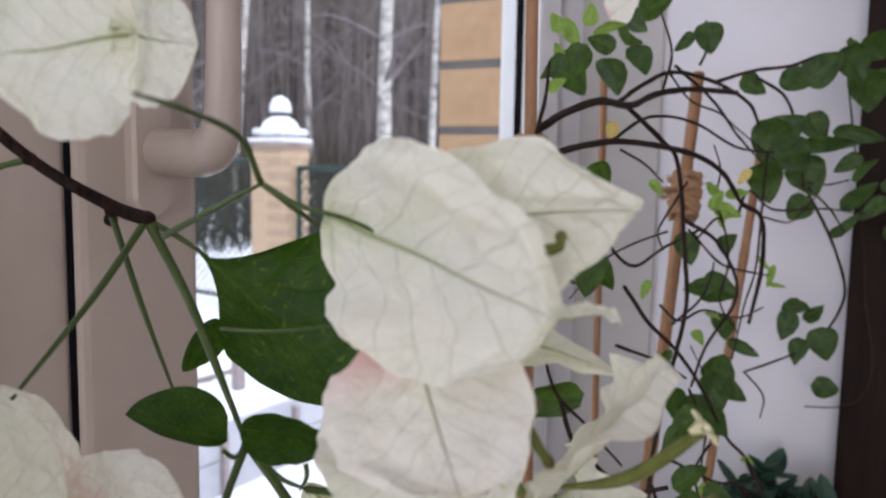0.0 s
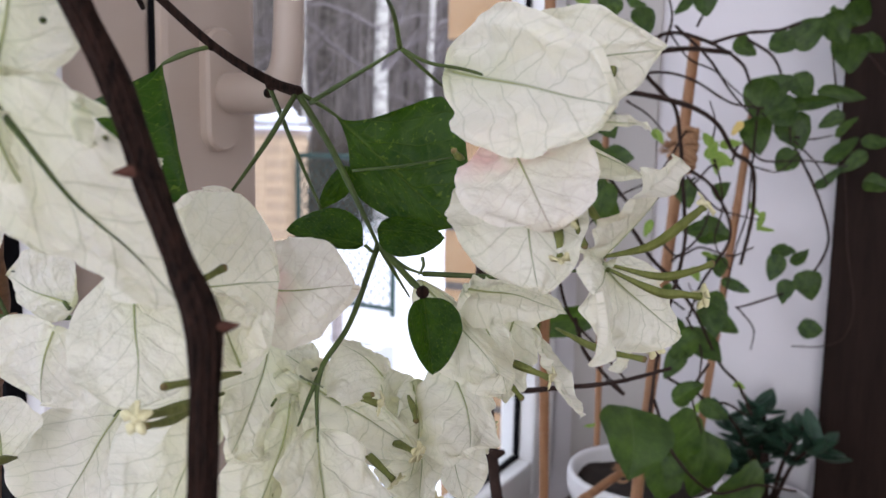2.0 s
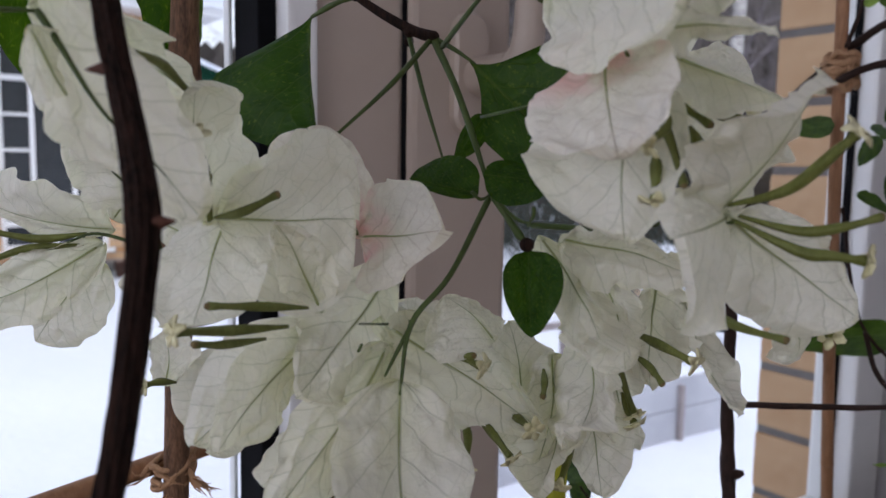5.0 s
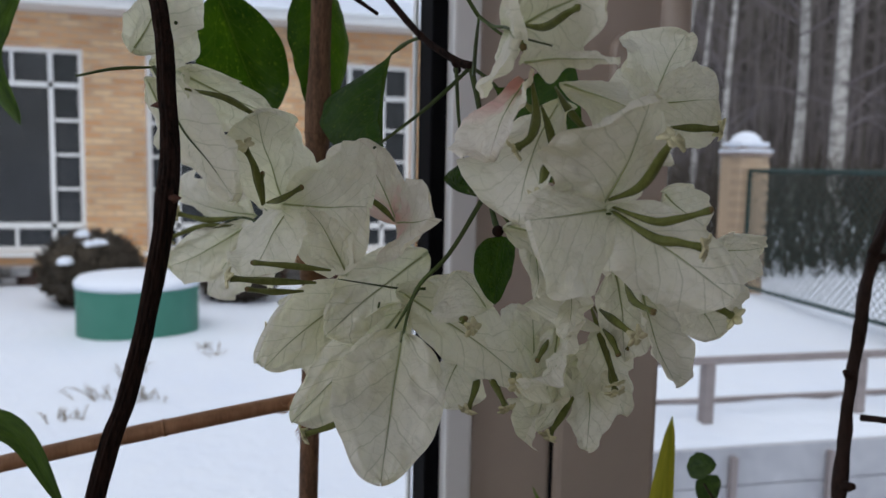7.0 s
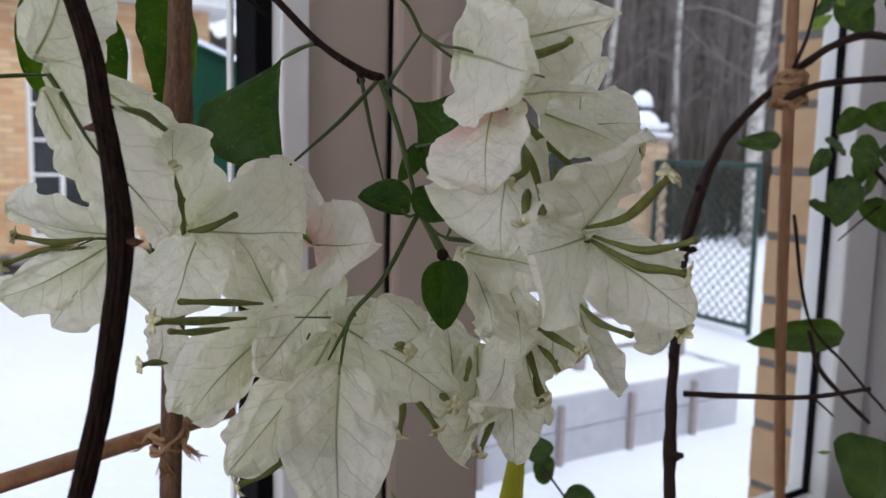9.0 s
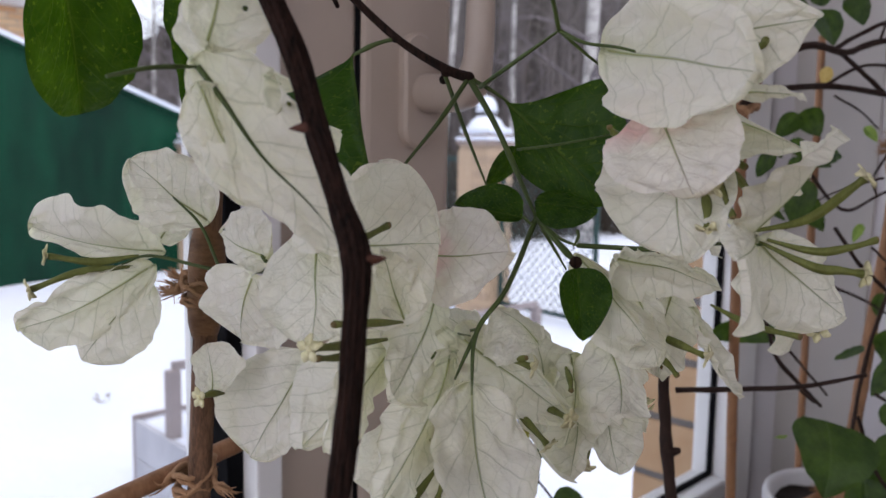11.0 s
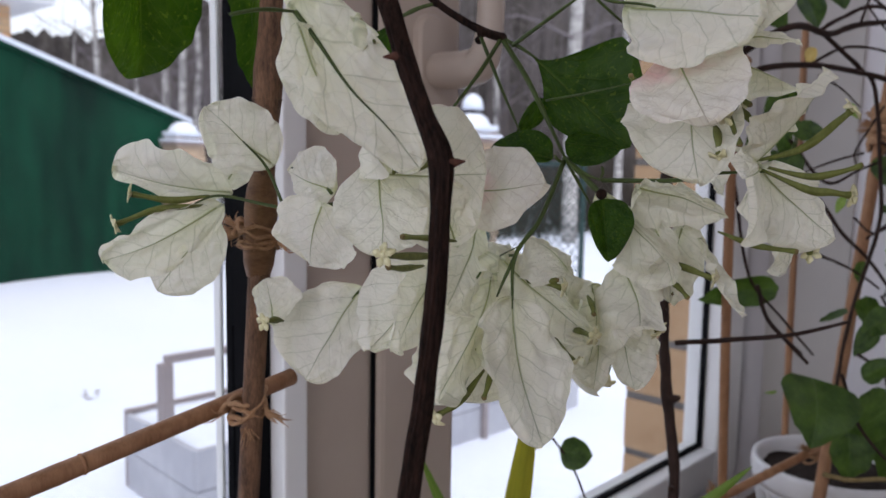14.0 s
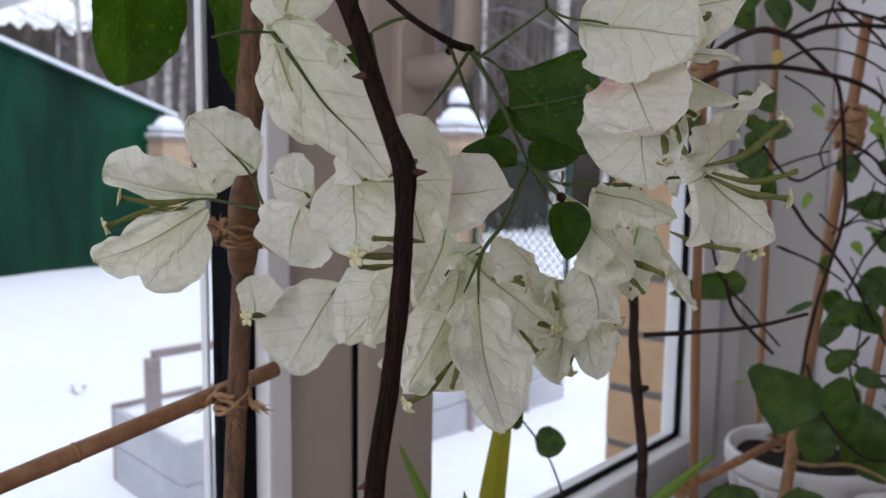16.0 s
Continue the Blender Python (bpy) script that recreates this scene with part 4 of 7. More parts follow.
def twine_knot(centre, axis, radius, seed, turns=4, ends=3, label="rough jute twine knot round a cane", across=None, thick=0.0019):
    """Several loops of twine round a cane with loose frayed ends."""
    k = thing("twine_knot", label, "twine", "twine ties", at=centre)
    rnd = random.Random(seed)
    ax = Vector(axis).normalized()
    u = ax.orthogonal().normalized()
    v = ax.cross(u)
    pts = []
    for i in range(turns * 12 + 1):
        a = 2 * math.pi * i / 12
        rr = radius + 0.0010 + rnd.uniform(0, 1.3 * thick)
        pts.append(u * math.cos(a) * rr + v * math.sin(a) * rr + ax * ((i / (turns * 12) - 0.5) * 0.0042 * turns + rnd.gauss(0, 0.85 * thick)))
    coil = part("coil", swept(pts, [thick] * 2, sides=6, steps=2, wobble=0.35), TWINE, k, smooth=True)
    # short fibres that stand off the coil
    bm = bmesh.new()
    for i in range(90):
        q = Vector(rnd.choice(pts))
        o = (q - ax * q.dot(ax)).normalized() + Vector((rnd.gauss(0, 0.7), rnd.gauss(0, 0.7), rnd.gauss(0, 0.7)))
        e = q + o.normalized() * rnd.uniform(0.002, 0.0045)
        sweep(bm, [q, q.lerp(e, 0.5) + ax * rnd.gauss(0, 0.0006), e], [0.0003, 0.00025, 0.0001], sides=3, steps=1)
    tagged(part("frayed_fibre", bm, TWINE, coil), kind="stuff")
    if across:
        w = Vector(across).normalized()
        s = ax.cross(w).normalized()
        pts = []
        for i in range(2 * 12 + 1):
            a = 2 * math.pi * i / 12
            pts.append((ax + w).normalized() * math.cos(a) * (radius * 1.9) + s * math.sin(a) * (radius * 1.5) + w * rnd.gauss(0, 0.001))
        part("coil", swept(pts, [0.0016] * 2, sides=6, steps=2, wobble=0.3), TWINE, k, smooth=True)
    for e in range(ends):
        d = (u * rnd.gauss(0, 1) + v * rnd.gauss(0, 1) + Vector((0, 0, rnd.gauss(0, 0.6)))).normalized()
        L = rnd.uniform(0.005, 0.011)
        tip = d * (radius + L) + Vector((0, 0, -L * 0.1))
        end = part("loose_end", swept([d * radius, d * (radius + L * 0.5) + Vector((0, 0, 0.004)), tip], [0.0018, 0.0019, 0.0016], sides=6, wobble=0.3), TWINE, k, smooth=True)
        bm = bmesh.new()
        for f in range(22):
            q = tip + Vector((rnd.gauss(0, 0.003), rnd.gauss(0, 0.003), rnd.gauss(0, 0.003))) + d * 0.008
            sweep(bm, [tip - d * 0.004, tip.lerp(q, 0.5) + Vector((rnd.gauss(0, 0.001), rnd.gauss(0, 0.001), rnd.gauss(0, 0.001))), q], [0.0006, 0.0005, 0.0002], sides=3, steps=1)
        tagged(part("frayed_fibre", bm, TWINE, end), kind="stuff")
    return k


stake = cane([(0.174, 0.372, 0.86), (0.1755, 0.358, 1.04), (0.178, 0.340, 1.26), (0.181, 0.330, 1.42), (0.182, 0.326, 1.52)], 0.0068, BAMBOO_DARK, "brown weathered wooden stake with a knobbly joint", nodes=(0.59,), name="wooden_stake", swelling=0.35, spread=0.03)
along = Vector((0.0095, -0.0785, 1.0)).normalized()
knob = Vector((0.1776, 0.3427, 1.237)) - Vector((0.174, 0.372, 0.86))
part("joint_knob", swept([knob + along * h for h in (-0.030, -0.022, -0.012, 0.0, 0.012, 0.024, 0.034)], [0.0069, 0.0092, 0.0100, 0.0094, 0.0101, 0.0090, 0.0069], sides=14, steps=4, wobble=0.06), KNOB, stake, "swollen lighter brown joint of the stake", smooth=True)
cane([(0.226, 0.378, 1.128), (0.05, 0.37, 1.103), (-0.124, 0.405, 1.060), (-0.35, 0.45, 1.0)], 0.0058, BAMBOO, "light brown cane tied across the stake", nodes=(0.3, 0.75))
cane([(0.835, 0.320, 0.74), (0.80, 0.312, 0.9), (0.743, 0.296, 1.184), (0.70, 0.285, 1.62)], 0.0055, BAMBOO, "upright light brown bamboo cane by the window", nodes=(0.22, 0.5, 0.78))
cane([(1.118, 0.240, 1.482), (0.86, 0.233, 0.76)], 0.0075, BAMBOO, "slanting light brown bamboo cane in the white pot", nodes=(0.3, 0.6))
cane([(1.15, 0.375, 1.49), (1.19, 0.38, 0.78)], 0.0052, BAMBOO, "thin brown cane standing by the wall", nodes=(0.4, 0.7))
cane([(1.30, 0.185, 1.43), (1.14, 0.22, 0.80)], 0.006, BAMBOO, "thin slanting cane among the climbing stems", nodes=(0.3, 0.6))
cane([(0.798, 0.331, 0.869), (0.975, 0.253, 0.92)], 0.0055, BAMBOO, "short cane tied across near the pot", nodes=(0.5,))


# ---- thin leaves and bracts ----
def blade(base, tip, left, right, bend, cup, seed, ripple=0.03, crinkle=0.012, point=0.8, nu=20, nv=8, fine=0.0, outline=0.05, blunt=0.62, lobes=0.0, fold=0.006, neck=0.0):
    """A leaf between its base and tip, as wide as the two points on its margins; bulged, rippled and slightly ragged."""
    base, tip, left, right = Vector(base), Vector(tip), Vector(left), Vector(right)
    axis = tip - base
    L = axis.length
    d = axis / L
    n = d.cross(right - left).normalized()

    def wide(u):
        u = min(max(u, 0.0), 1.0)
        return (math.sin(math.pi * u ** point) ** blunt) * (1.0 - 0.1 * u) * (min(1.0, u / neck) ** 1.2 if neck else 1.0)

    def mid(u):
        return base + axis * u + n * (bend * L * math.sin(math.pi * u))

    sides = []
    for s in (left, right):
        u = min(max((s - base).dot(d) / L, 0.25), 0.75)
        o = s - mid(u)
        sides.append((o / wide(u), o.length))
    bm = bmesh.new()
    uvl = bm.loops.layers.uv.new("UVMap")
    grid, uvs = [], {}
    off = Vector((seed * 7.31, seed * 3.17, seed * 1.93))
    for i in range(nu + 1):
        u = i / nu
        row = []
        for j in range(-nv, nv + 1):
            v = abs(j) / nv
            o, size = sides[0] if j < 0 else sides[1]
            sgn = -1 if j < 0 else 1
            w = wide(u) * (1 + outline * noise.noise(Vector((u * 6, sgn * 3, 0)) + off))
            p = mid(u) + o * (w * v)
            p += n * (cup * size * 4 * (v - v * v) * wide(u))
            p += n * (ripple * L * v ** 3 * noise.noise(Vector((u * 7, sgn * 5, 1)) + off) * 2)
            p += n * (crinkle * L * noise.noise(Vector((u * 9, v * 5 * sgn, 2)) + off))
            p += n * (fine * L * noise.noise(Vector((u * 22, v * 12 * sgn, 7)) + off))
            # folds that follow the side veins
            p += n * (fold * L * (1.0 - 2.0 * abs(math.sin((u * 5.0 - v * 3.5) * math.pi)) ** 0.7) * v * (1 - 0.4 * v))
            p += d * (outline * 0.5 * L * v ** 2 * noise.noise(Vector((u * 8, sgn * 2, 5)) + off))
            p -= d * (lobes * L * v * (1 - u) ** 4)
            vert = bm.verts.new(p)
            uvs[vert] = (u, 0.5 + 0.5 * sgn * v * max(wide(u), 0.05))
            row.append(vert)
        grid.append(row)
    for a, b in zip(grid, grid[1:]):
        for j in range(2 * nv):
            f = bm.faces.new((a[j], a[j + 1], b[j + 1], b[j]))
            for loop in f.loops:
                loop[uvl].uv = uvs[loop.vert]
    bmesh.ops.remove_doubles(bm, verts=grid[0] + grid[-1], dist=1e-5)
    return bm


bougainvillea = thing("bougainvillea", "white-flowering bougainvillea with papery bracts on thorny dark stems", "flowering plant", at=(0.06, 0.10, 1.0))
HOME = Matrix.Translation((-0.06, -0.10, -1.0))


def own(ob, home=None):
    ob.matrix_parent_inverse = HOME if home is None else home
    return ob


def bract(base, tip, left, right, bend, cup, seed, pink=False, full=0.46, sharp=0.54, frill=1.0, lobes=0.06, crumple=1.0, rib=1.0):
    """A papery bract: ovate between base and tip, as wide as the two points on its margins, gently waved, with a frilled edge."""
    base, tip, left, right = Vector(base), Vector(tip), Vector(left), Vector(right)
    axis = tip - base
    L = axis.length
    d = axis / L
    n = d.cross(right - left).normalized()
    off = Vector((seed * 7.31, seed * 3.17, seed * 1.93))
    top = full / (full + sharp)
    norm = top ** full * (1 - top) ** sharp

    def wide(u):
        u = min(max(u, 0.0), 1.0)
        return u ** full * (1 - u) ** sharp / norm

    roll = 0.5 * noise.noise(Vector((0.3, 0.7, 0.1)) + off)

    def mid(u):
        side = 0.03 * L * noise.noise(Vector((u * 2.2, 4, 0)) + off) * math.sin(math.pi * u)
        return base + axis * u + n * (bend * L * math.sin(math.pi * u) + 0.012 * L * noise.noise(Vector((u * 3.5, 0, 2)) + off)) + d.cross(n) * side

    sides = []
    for q in (left, right):
        u = min(max((q - base).dot(d) / L, 0.22), 0.72)
        o = q - mid(u)
        sides.append((o / wide(u), o.length))
    nu, nv = 44, 18
    bm = bmesh.new()
    uvl = bm.loops.layers.uv.new("UVMap")
    grid, uvs = [], {}
    span = (sides[0][1] + sides[1][1]) / L
    for i in range(nu + 1):
        u = 0.5 - 0.5 * math.cos(math.pi * i / nu)
        row = []
        for j in range(-nv, nv + 1):
            v = abs(j) / nv
            sgn = -1 if j < 0 else 1
            o, size = sides[0] if j < 0 else sides[1]
            w = wide(u) * (1 + 0.10 * noise.noise(Vector((u * 3.4, sgn * 3, 0)) + off) + 0.055 * frill * noise.noise(Vector((u * 11, sgn * 3, 9)) + off))
            p = mid(u) + o * (w * v)
            p += n * (cup * size * 3.4 * (v - v * v) * wide(u))
            p += n * (0.35 * roll * size * v * v * (u - 0.3))
            p += n * (0.45 * size * v * v * wide(u) * noise.noise(Vector((u * 3.1, sgn * 5, 1)) + off))
            p += n * (0.085 * frill * L * v ** 4 * noise.noise(Vector((u * 8.5, sgn * 5, 3)) + off))
            p += n * (0.13 * crumple * L * v * noise.noise(Vector((u * 4.5, v * 2.6 * sgn, 2)) + off))
            p += n * (0.043 * crumple * L * (abs(noise.noise(Vector((u * 9, v * 5 * sgn, 4)) + off)) - 0.2) * min(1.0, 3 * v))
            p += n * (0.009 * crumple * L * noise.noise(Vector((u * 20, v * 11 * sgn, 6)) + off) * min(1.0, 4 * v))
            # shallow pleats along the side veins
            p += n * (0.0075 * L * math.sin((u * 4.6 - v * 2.1 + 0.2 * sgn) * 2 * math.pi) * math.sin(math.pi * v ** 0.8) * wide(u))
            p += d * (0.05 * L * v ** 3 * noise.noise(Vector((u * 6, sgn * 2, 5)) + off))
            p -= d * (lobes * L * math.sin(math.pi * min(1.0, v * 0.8)) * (1 - u) ** 5)
            vert = bm.verts.new(p)
            uvs[vert] = (u, 0.5 + 0.5 * sgn * v * max(wide(u), 0.03) * span)
            row.append(vert)
        grid.append(row)
    for a, b in zip(grid, grid[1:]):
        for j in range(2 * nv):
            f = bm.faces.new((a[j], a[j + 1], b[j + 1], b[j]))
            for loop in f.loops:
                loop[uvl].uv = uvs[loop.vert]
    bmesh.ops.remove_doubles(bm, verts=grid[0] + grid[-1], dist=1e-5)
    b = own(part("bract", bm, BRACT_PINK if pink else BRACT, bougainvillea, "papery white bract with a pink blush" if pink else "papery white bract with pale green veins", smooth=True))
    # raised midrib that thins out towards the tip
    part("midrib", swept([mid(k / 10) for k in range(9)], [rib * r for r in (0.00048, 0.00040, 0.00030, 0.0002, 0.00012, 0.00006)], sides=6, steps=3), GREEN_STALK if rib > 1.5 else RIB, b, "raised green midrib", smooth=True)
    return b


def leaf(base, tip, left, right, bend, cup, seed, point=0.74, blunt=0.62, neck=0.0):
    return own(part("leaf", blade(base, tip, left, right, bend, cup, seed, ripple=0.015, crinkle=0.008, point=point, outline=0.02, blunt=blunt, neck=neck), LEAF_DARK, bougainvillea, "glossy dark green leaf", smooth=True))


def stem(name, material, radii, *points):
    return own(part("stem" if name != "petiole" else "leaf_stalk", swept(points, [0.88 * r for r in radii] + [0.45 * radii[-1]] * (material is GREEN_STALK), sides=8, steps=6, wobble=0.12), material, bougainvillea, smooth=True))


def star_mesh(at, ahead, size, seed):
    """Small five-lobed flower mouth."""
    rnd = random.Random(seed)
    ahead = Vector(ahead).normalized()
    u = ahead.orthogonal().normalized()
    v = ahead.cross(u)
    at = Vector(at)
    bm = bmesh.new()
    lobes = 5
    for k in range(lobes):
        a0 = 2 * math.pi * k / lobes + rnd.uniform(-0.1, 0.1)
        dirv = u * math.cos(a0) + v * math.sin(a0)
        side = ahead.cross(dirv)
        back = rnd.uniform(-0.35, 0.25)
        tip = at + dirv * size + ahead * (size * back)
        pts = [at + dirv * size * 0.15 - side * size * 0.12, at + dirv * size * 0.15 + side * size * 0.12, at + dirv * size * 0.6 + side * size * 0.36 + ahead * size * 0.12,
               tip + side * size * 0.12, tip - side * size * 0.12, at + dirv * size * 0.6 - side * size * 0.36 + ahead * size * 0.12]
        low = [bm.verts.new(p - ahead * size * 0.06) for p in pts]
        top = [bm.verts.new(p + ahead * size * 0.06) for p in pts]
        bm.faces.new(top)
        bm.faces.new(low[::-1])
        for i in range(6):
            bm.faces.new((low[i], low[(i + 1) % 6], top[(i + 1) % 6], top[i]))
    bmesh.ops.create_icosphere(bm, subdivisions=1, radius=size * 0.3, matrix=Matrix.Translation(at))
    return bm


flower_count = [0]


def flower(star, *points):
    """Slim green flower tube: narrow at the base, swollen, then a waist and mouth; open ones end in a star."""
    flower_count[0] += 1
    pts = [Vector(p) for p in points]
    radii = [0.0006, 0.0010, 0.0016, 0.0019, 0.0018, 0.0014, 0.0012, 0.0017]
    if not star:
        radii = [0.85 * r for r in radii]
    t = own(part("flower_tube", swept(pts, radii, sides=20, steps=8, wobble=0.1, ridges=5, ridge=0.08), TUBE, bougainvillea, "slim green flower tube", smooth=True))
    if not star:
        tip = bmesh.new()
        bmesh.ops.create_icosphere(tip, subdivisions=2, radius=0.0013, matrix=Matrix.Translation(pts[-1]))
        for v in tip.verts:
            v.co += (v.co - pts[-1]) * (0.35 * noise.noise(v.co * 700))
        part("withered_tip", tip, DRY_TIP, t, "shrivelled brown flower tip", smooth=True)
    if star:
        ahead = pts[-1] - pts[-2]
        part("flower_star", star_mesh(pts[-1] + ahead.normalized() * 0.001, ahead, 0.0054, flower_count[0]), STAR, t, "small pale yellow flower mouth", smooth=True)
    return t


# thorny main stem
own(part("main_stem", swept([(0.05, 0.098, 1.02), (0.062, 0.1, 1.12), (0.0759, 0.1051, 1.18), (0.0841, 0.1083, 1.205), (0.0915, 0.1113, 1.235), (0.0971, 0.1149, 1.265), (0.099, 0.117, 1.28), (0.0995, 0.1254, 1.295), (0.0985, 0.1344, 1.315), (0.0972, 0.1424, 1.335), (0.0945, 0.1525, 1.355), (0.0885, 0.162, 1.378), (0.083, 0.17, 1.398)], [0.0036, 0.0035, 0.0034, 0.0033, 0.0033, 0.0034, 0.0040, 0.0034, 0.0034, 0.0033, 0.0033, 0.0034, 0.0036], sides=44, steps=12, wobble=0.2, ridges=12, ridge=0.11), BARK, bougainvillea, "dark ridged woody stem", smooth=True))


def thorn(base, tip, r):
    base, tip = Vector(base), Vector(tip)
    return own(part("thorn", swept([base, base.lerp(tip, 0.5), tip], [r, r * 0.75, r * 0.12], sides=8, steps=4, wobble=0.2), THORN, bougainvillea, "short reddish-brown thorn", smooth=True))


thorn((0.0985, 0.134, 1.316), (0.0918, 0.1385, 1.3153), 0.0022)
thorn((0.099, 0.117, 1.279), (0.1042, 0.1103, 1.2798), 0.0024)
thorn((0.072, 0.104, 1.170), (0.070, 0.111, 1.166), 0.0018)
bud = bmesh.new()
bmesh.ops.create_icosphere(bud, subdivisions=2, radius=0.0028, matrix=Matrix.Translation((0.241, 0.1425, 1.2645)))
own(part("leaf_bud", bud, BARK, bougainvillea, "dark brown leaf bud", smooth=True))
for kx, ky, kz, kr in ((0.2475, 0.2135, 1.3470, 0.0030), (0.2435, 0.2265, 1.3465, 0.0024), (0.2420, 0.2235, 1.3500, 0.0028), (0.2268, 0.2440, 1.3662, 0.0024)):
    knob = bmesh.new()
    bmesh.ops.create_icosphere(knob, subdivisions=2, radius=kr, matrix=Matrix.Translation((kx, ky, kz)))
    own(part("knot", knob, BARK, bougainvillea, "knobbly dark stem joint", smooth=True))


# bracts and leaves: base, tip, the two margins, bend, bulge, seed
bract((0.2395, 0.1294, 1.3523), (0.2164, 0.0577, 1.3373), (0.2186, 0.0831, 1.3690), (0.2133, 0.0857, 1.3202), 0, 0.05, 1, full=0.5, sharp=0.5, frill=0.6, lobes=0.02)
bract((0.2356, 0.1050, 1.3507), (0.2478, 0.0508, 1.3577), (0.2357, 0.0776, 1.3725), (0.2528, 0.0753, 1.3372), 0.05, 0.08, 2, full=0.45, sharp=0.8, frill=0.6)
bract((0.2362, 0.1030, 1.3272), (0.2140, 0.0760, 1.2965), (0.2205, 0.1150, 1.3150), (0.2195, 0.0625, 1.3140), 0.04, -0.06, 3, True, full=0.45, sharp=0.5)
bract((0.2536, 0.1080, 1.3196), (0.2306, 0.0871, 1.2718), (0.2270, 0.1230, 1.3046), (0.2381, 0.0736, 1.2897), 0.08, -0.12, 4)
bract((0.2240, 0.0690, 1.3310), (0.2552, 0.0562, 1.3317), (0.2405, 0.0655, 1.3360), (0.2418, 0.0750, 1.3295), 0.05, 0.3, 5, sharp=0.7)
bract((0.2444, 0.0806, 1.3255), (0.2689, 0.0610, 1.3134), (0.2699, 0.0857, 1.3253), (0.2653, 0.0994, 1.3155), 0.05, 0.1, 6)
bract((0.2630, 0.0735, 1.2780), (0.3050, 0.0540, 1.2465), (0.2985, 0.0600, 1.2700), (0.2790, 0.0740, 1.2440), 0.06, -0.08, 7, full=0.5, sharp=0.5)
bract((0.2606, 0.0752, 1.2814), (0.2629, 0.0462, 1.3203), (0.2355, 0.0505, 1.3020), (0.2815, 0.0650, 1.3060), -0.05, 0.08, 8, sharp=0.6, frill=1.3)
bract((0.2615, 0.0738, 1.2785), (0.2235, 0.0640, 1.2745), (0.2472, 0.0770, 1.2878), (0.2575, 0.0700, 1.2510), 0.05, 0.08, 9, full=0.5, sharp=0.5)
bract((0.3146, 0.1354, 1.3245), (0.3340, 0.1448, 1.3589), (0.2967, 0.1386, 1.3415), (0.3408, 0.1483, 1.3379), 0.1, 0.12, 10)
bract((0.3146, 0.1354, 1.3245), (0.3334, 0.1140, 1.3258), (0.3289, 0.1376, 1.3441), (0.3382, 0.1420, 1.3057), 0.1, -0.12, 11)
bract((0.3146, 0.1354, 1.3245), (0.2907, 0.1369, 1.3233), (0.3003, 0.1367, 1.3415), (0.3091, 0.1442, 1.3125), 0.1, 0.1, 12)
bract((0.3025, 0.1181, 1.2390), (0.3093, 0.0968, 1.2009), (0.3230, 0.1046, 1.2090), (0.3000, 0.1063, 1.2180), 0.06, 0.1, 13, sharp=0.6)
bract((0.2973, 0.0737, 1.2461), (0.3167, 0.0800, 1.2257), (0.2986, 0.0810, 1.2306), (0.3286, 0.0820, 1.2408), 0.1, 0.1, 14)
bract((0.3132, 0.0785, 1.2609), (0.3512, 0.1010, 1.2605), (0.3327, 0.0909, 1.2690), (0.3324, 0.0867, 1.2454), 0.1, 0.1, 15)
bract((0.3117, 0.1182, 1.2832), (0.3368, 0.1245, 1.2684), (0.3292, 0.1195, 1.2872), (0.3117, 0.1167, 1.2697), 0.1, 0.1, 16)
bract((0.2391, 0.1204, 1.2685), (0.2826, 0.0964, 1.2548), (0.2671, 0.1115, 1.2695), (0.2662, 0.1258, 1.2492), 0.05, 0.15, 17, frill=1.5, crumple=1.5)
bract((0.2588, 0.1534, 1.2643), (0.2452, 0.1086, 1.2344), (0.2691, 0.1301, 1.2473), (0.2614, 0.1442, 1.2302), 0.1, -0.1, 18, frill=1.5, crumple=1.5)
bract((0.2678, 0.1317, 1.2543), (0.2646, 0.1144, 1.2207), (0.2762, 0.1192, 1.2416), (0.2726, 0.1503, 1.2312), 0.1, 0.1, 19, frill=1.5, crumple=1.5)
bract((0.2923, 0.1248, 1.2458), (0.3048, 0.1357, 1.2038), (0.3156, 0.1215, 1.2247), (0.2922, 0.1406, 1.2192), 0.1, 0.15, 20, frill=1.5, crumple=1.5)
bract((0.2870, 0.1538, 1.2194), (0.2487, 0.1232, 1.1954), (0.2767, 0.1259, 1.2117), (0.2894, 0.1780, 1.1958), 0.1, -0.1, 21, frill=1.5, crumple=1.5)
bract((0.2930, 0.1773, 1.1951), (0.2639, 0.1572, 1.1578), (0.2742, 0.1477, 1.1789), (0.2701, 0.1830, 1.1720), 0.1, -0.12, 22, frill=1.5, crumple=1.5)
bract((0.2967, 0.1657, 1.1950), (0.2928, 0.1488, 1.1542), (0.3065, 0.1437, 1.1795), (0.2913, 0.1660, 1.1714), 0.1, 0.12, 23)
bract((0.2042, 0.1726, 1.2309), (0.2685, 0.1605, 1.1838), (0.2616, 0.1823, 1.2120), (0.2354, 0.1948, 1.1904), 0.08, -0.1, 24, frill=1.5, crumple=1.5)
bract((0.2777, 0.1833, 1.1876), (0.2802, 0.1972, 1.2224), (0.2915, 0.1829, 1.2067), (0.2679, 0.1936, 1.2099), 0.1, 0.1, 25, frill=1.5, crumple=1.5)
bract((0.2449, 0.2119, 1.1878), (0.2324, 0.2073, 1.1621), (0.2297, 0.2144, 1.1811), (0.2537, 0.1977, 1.1697), 0.1, 0.1, 26)
bract((0.2866, 0.1744, 1.2090), (0.2719, 0.1701, 1.1594), (0.2667, 0.1730, 1.1770), (0.2992, 0.1738, 1.1877), 0.1, 0.12, 27, frill=1.5, crumple=1.5)
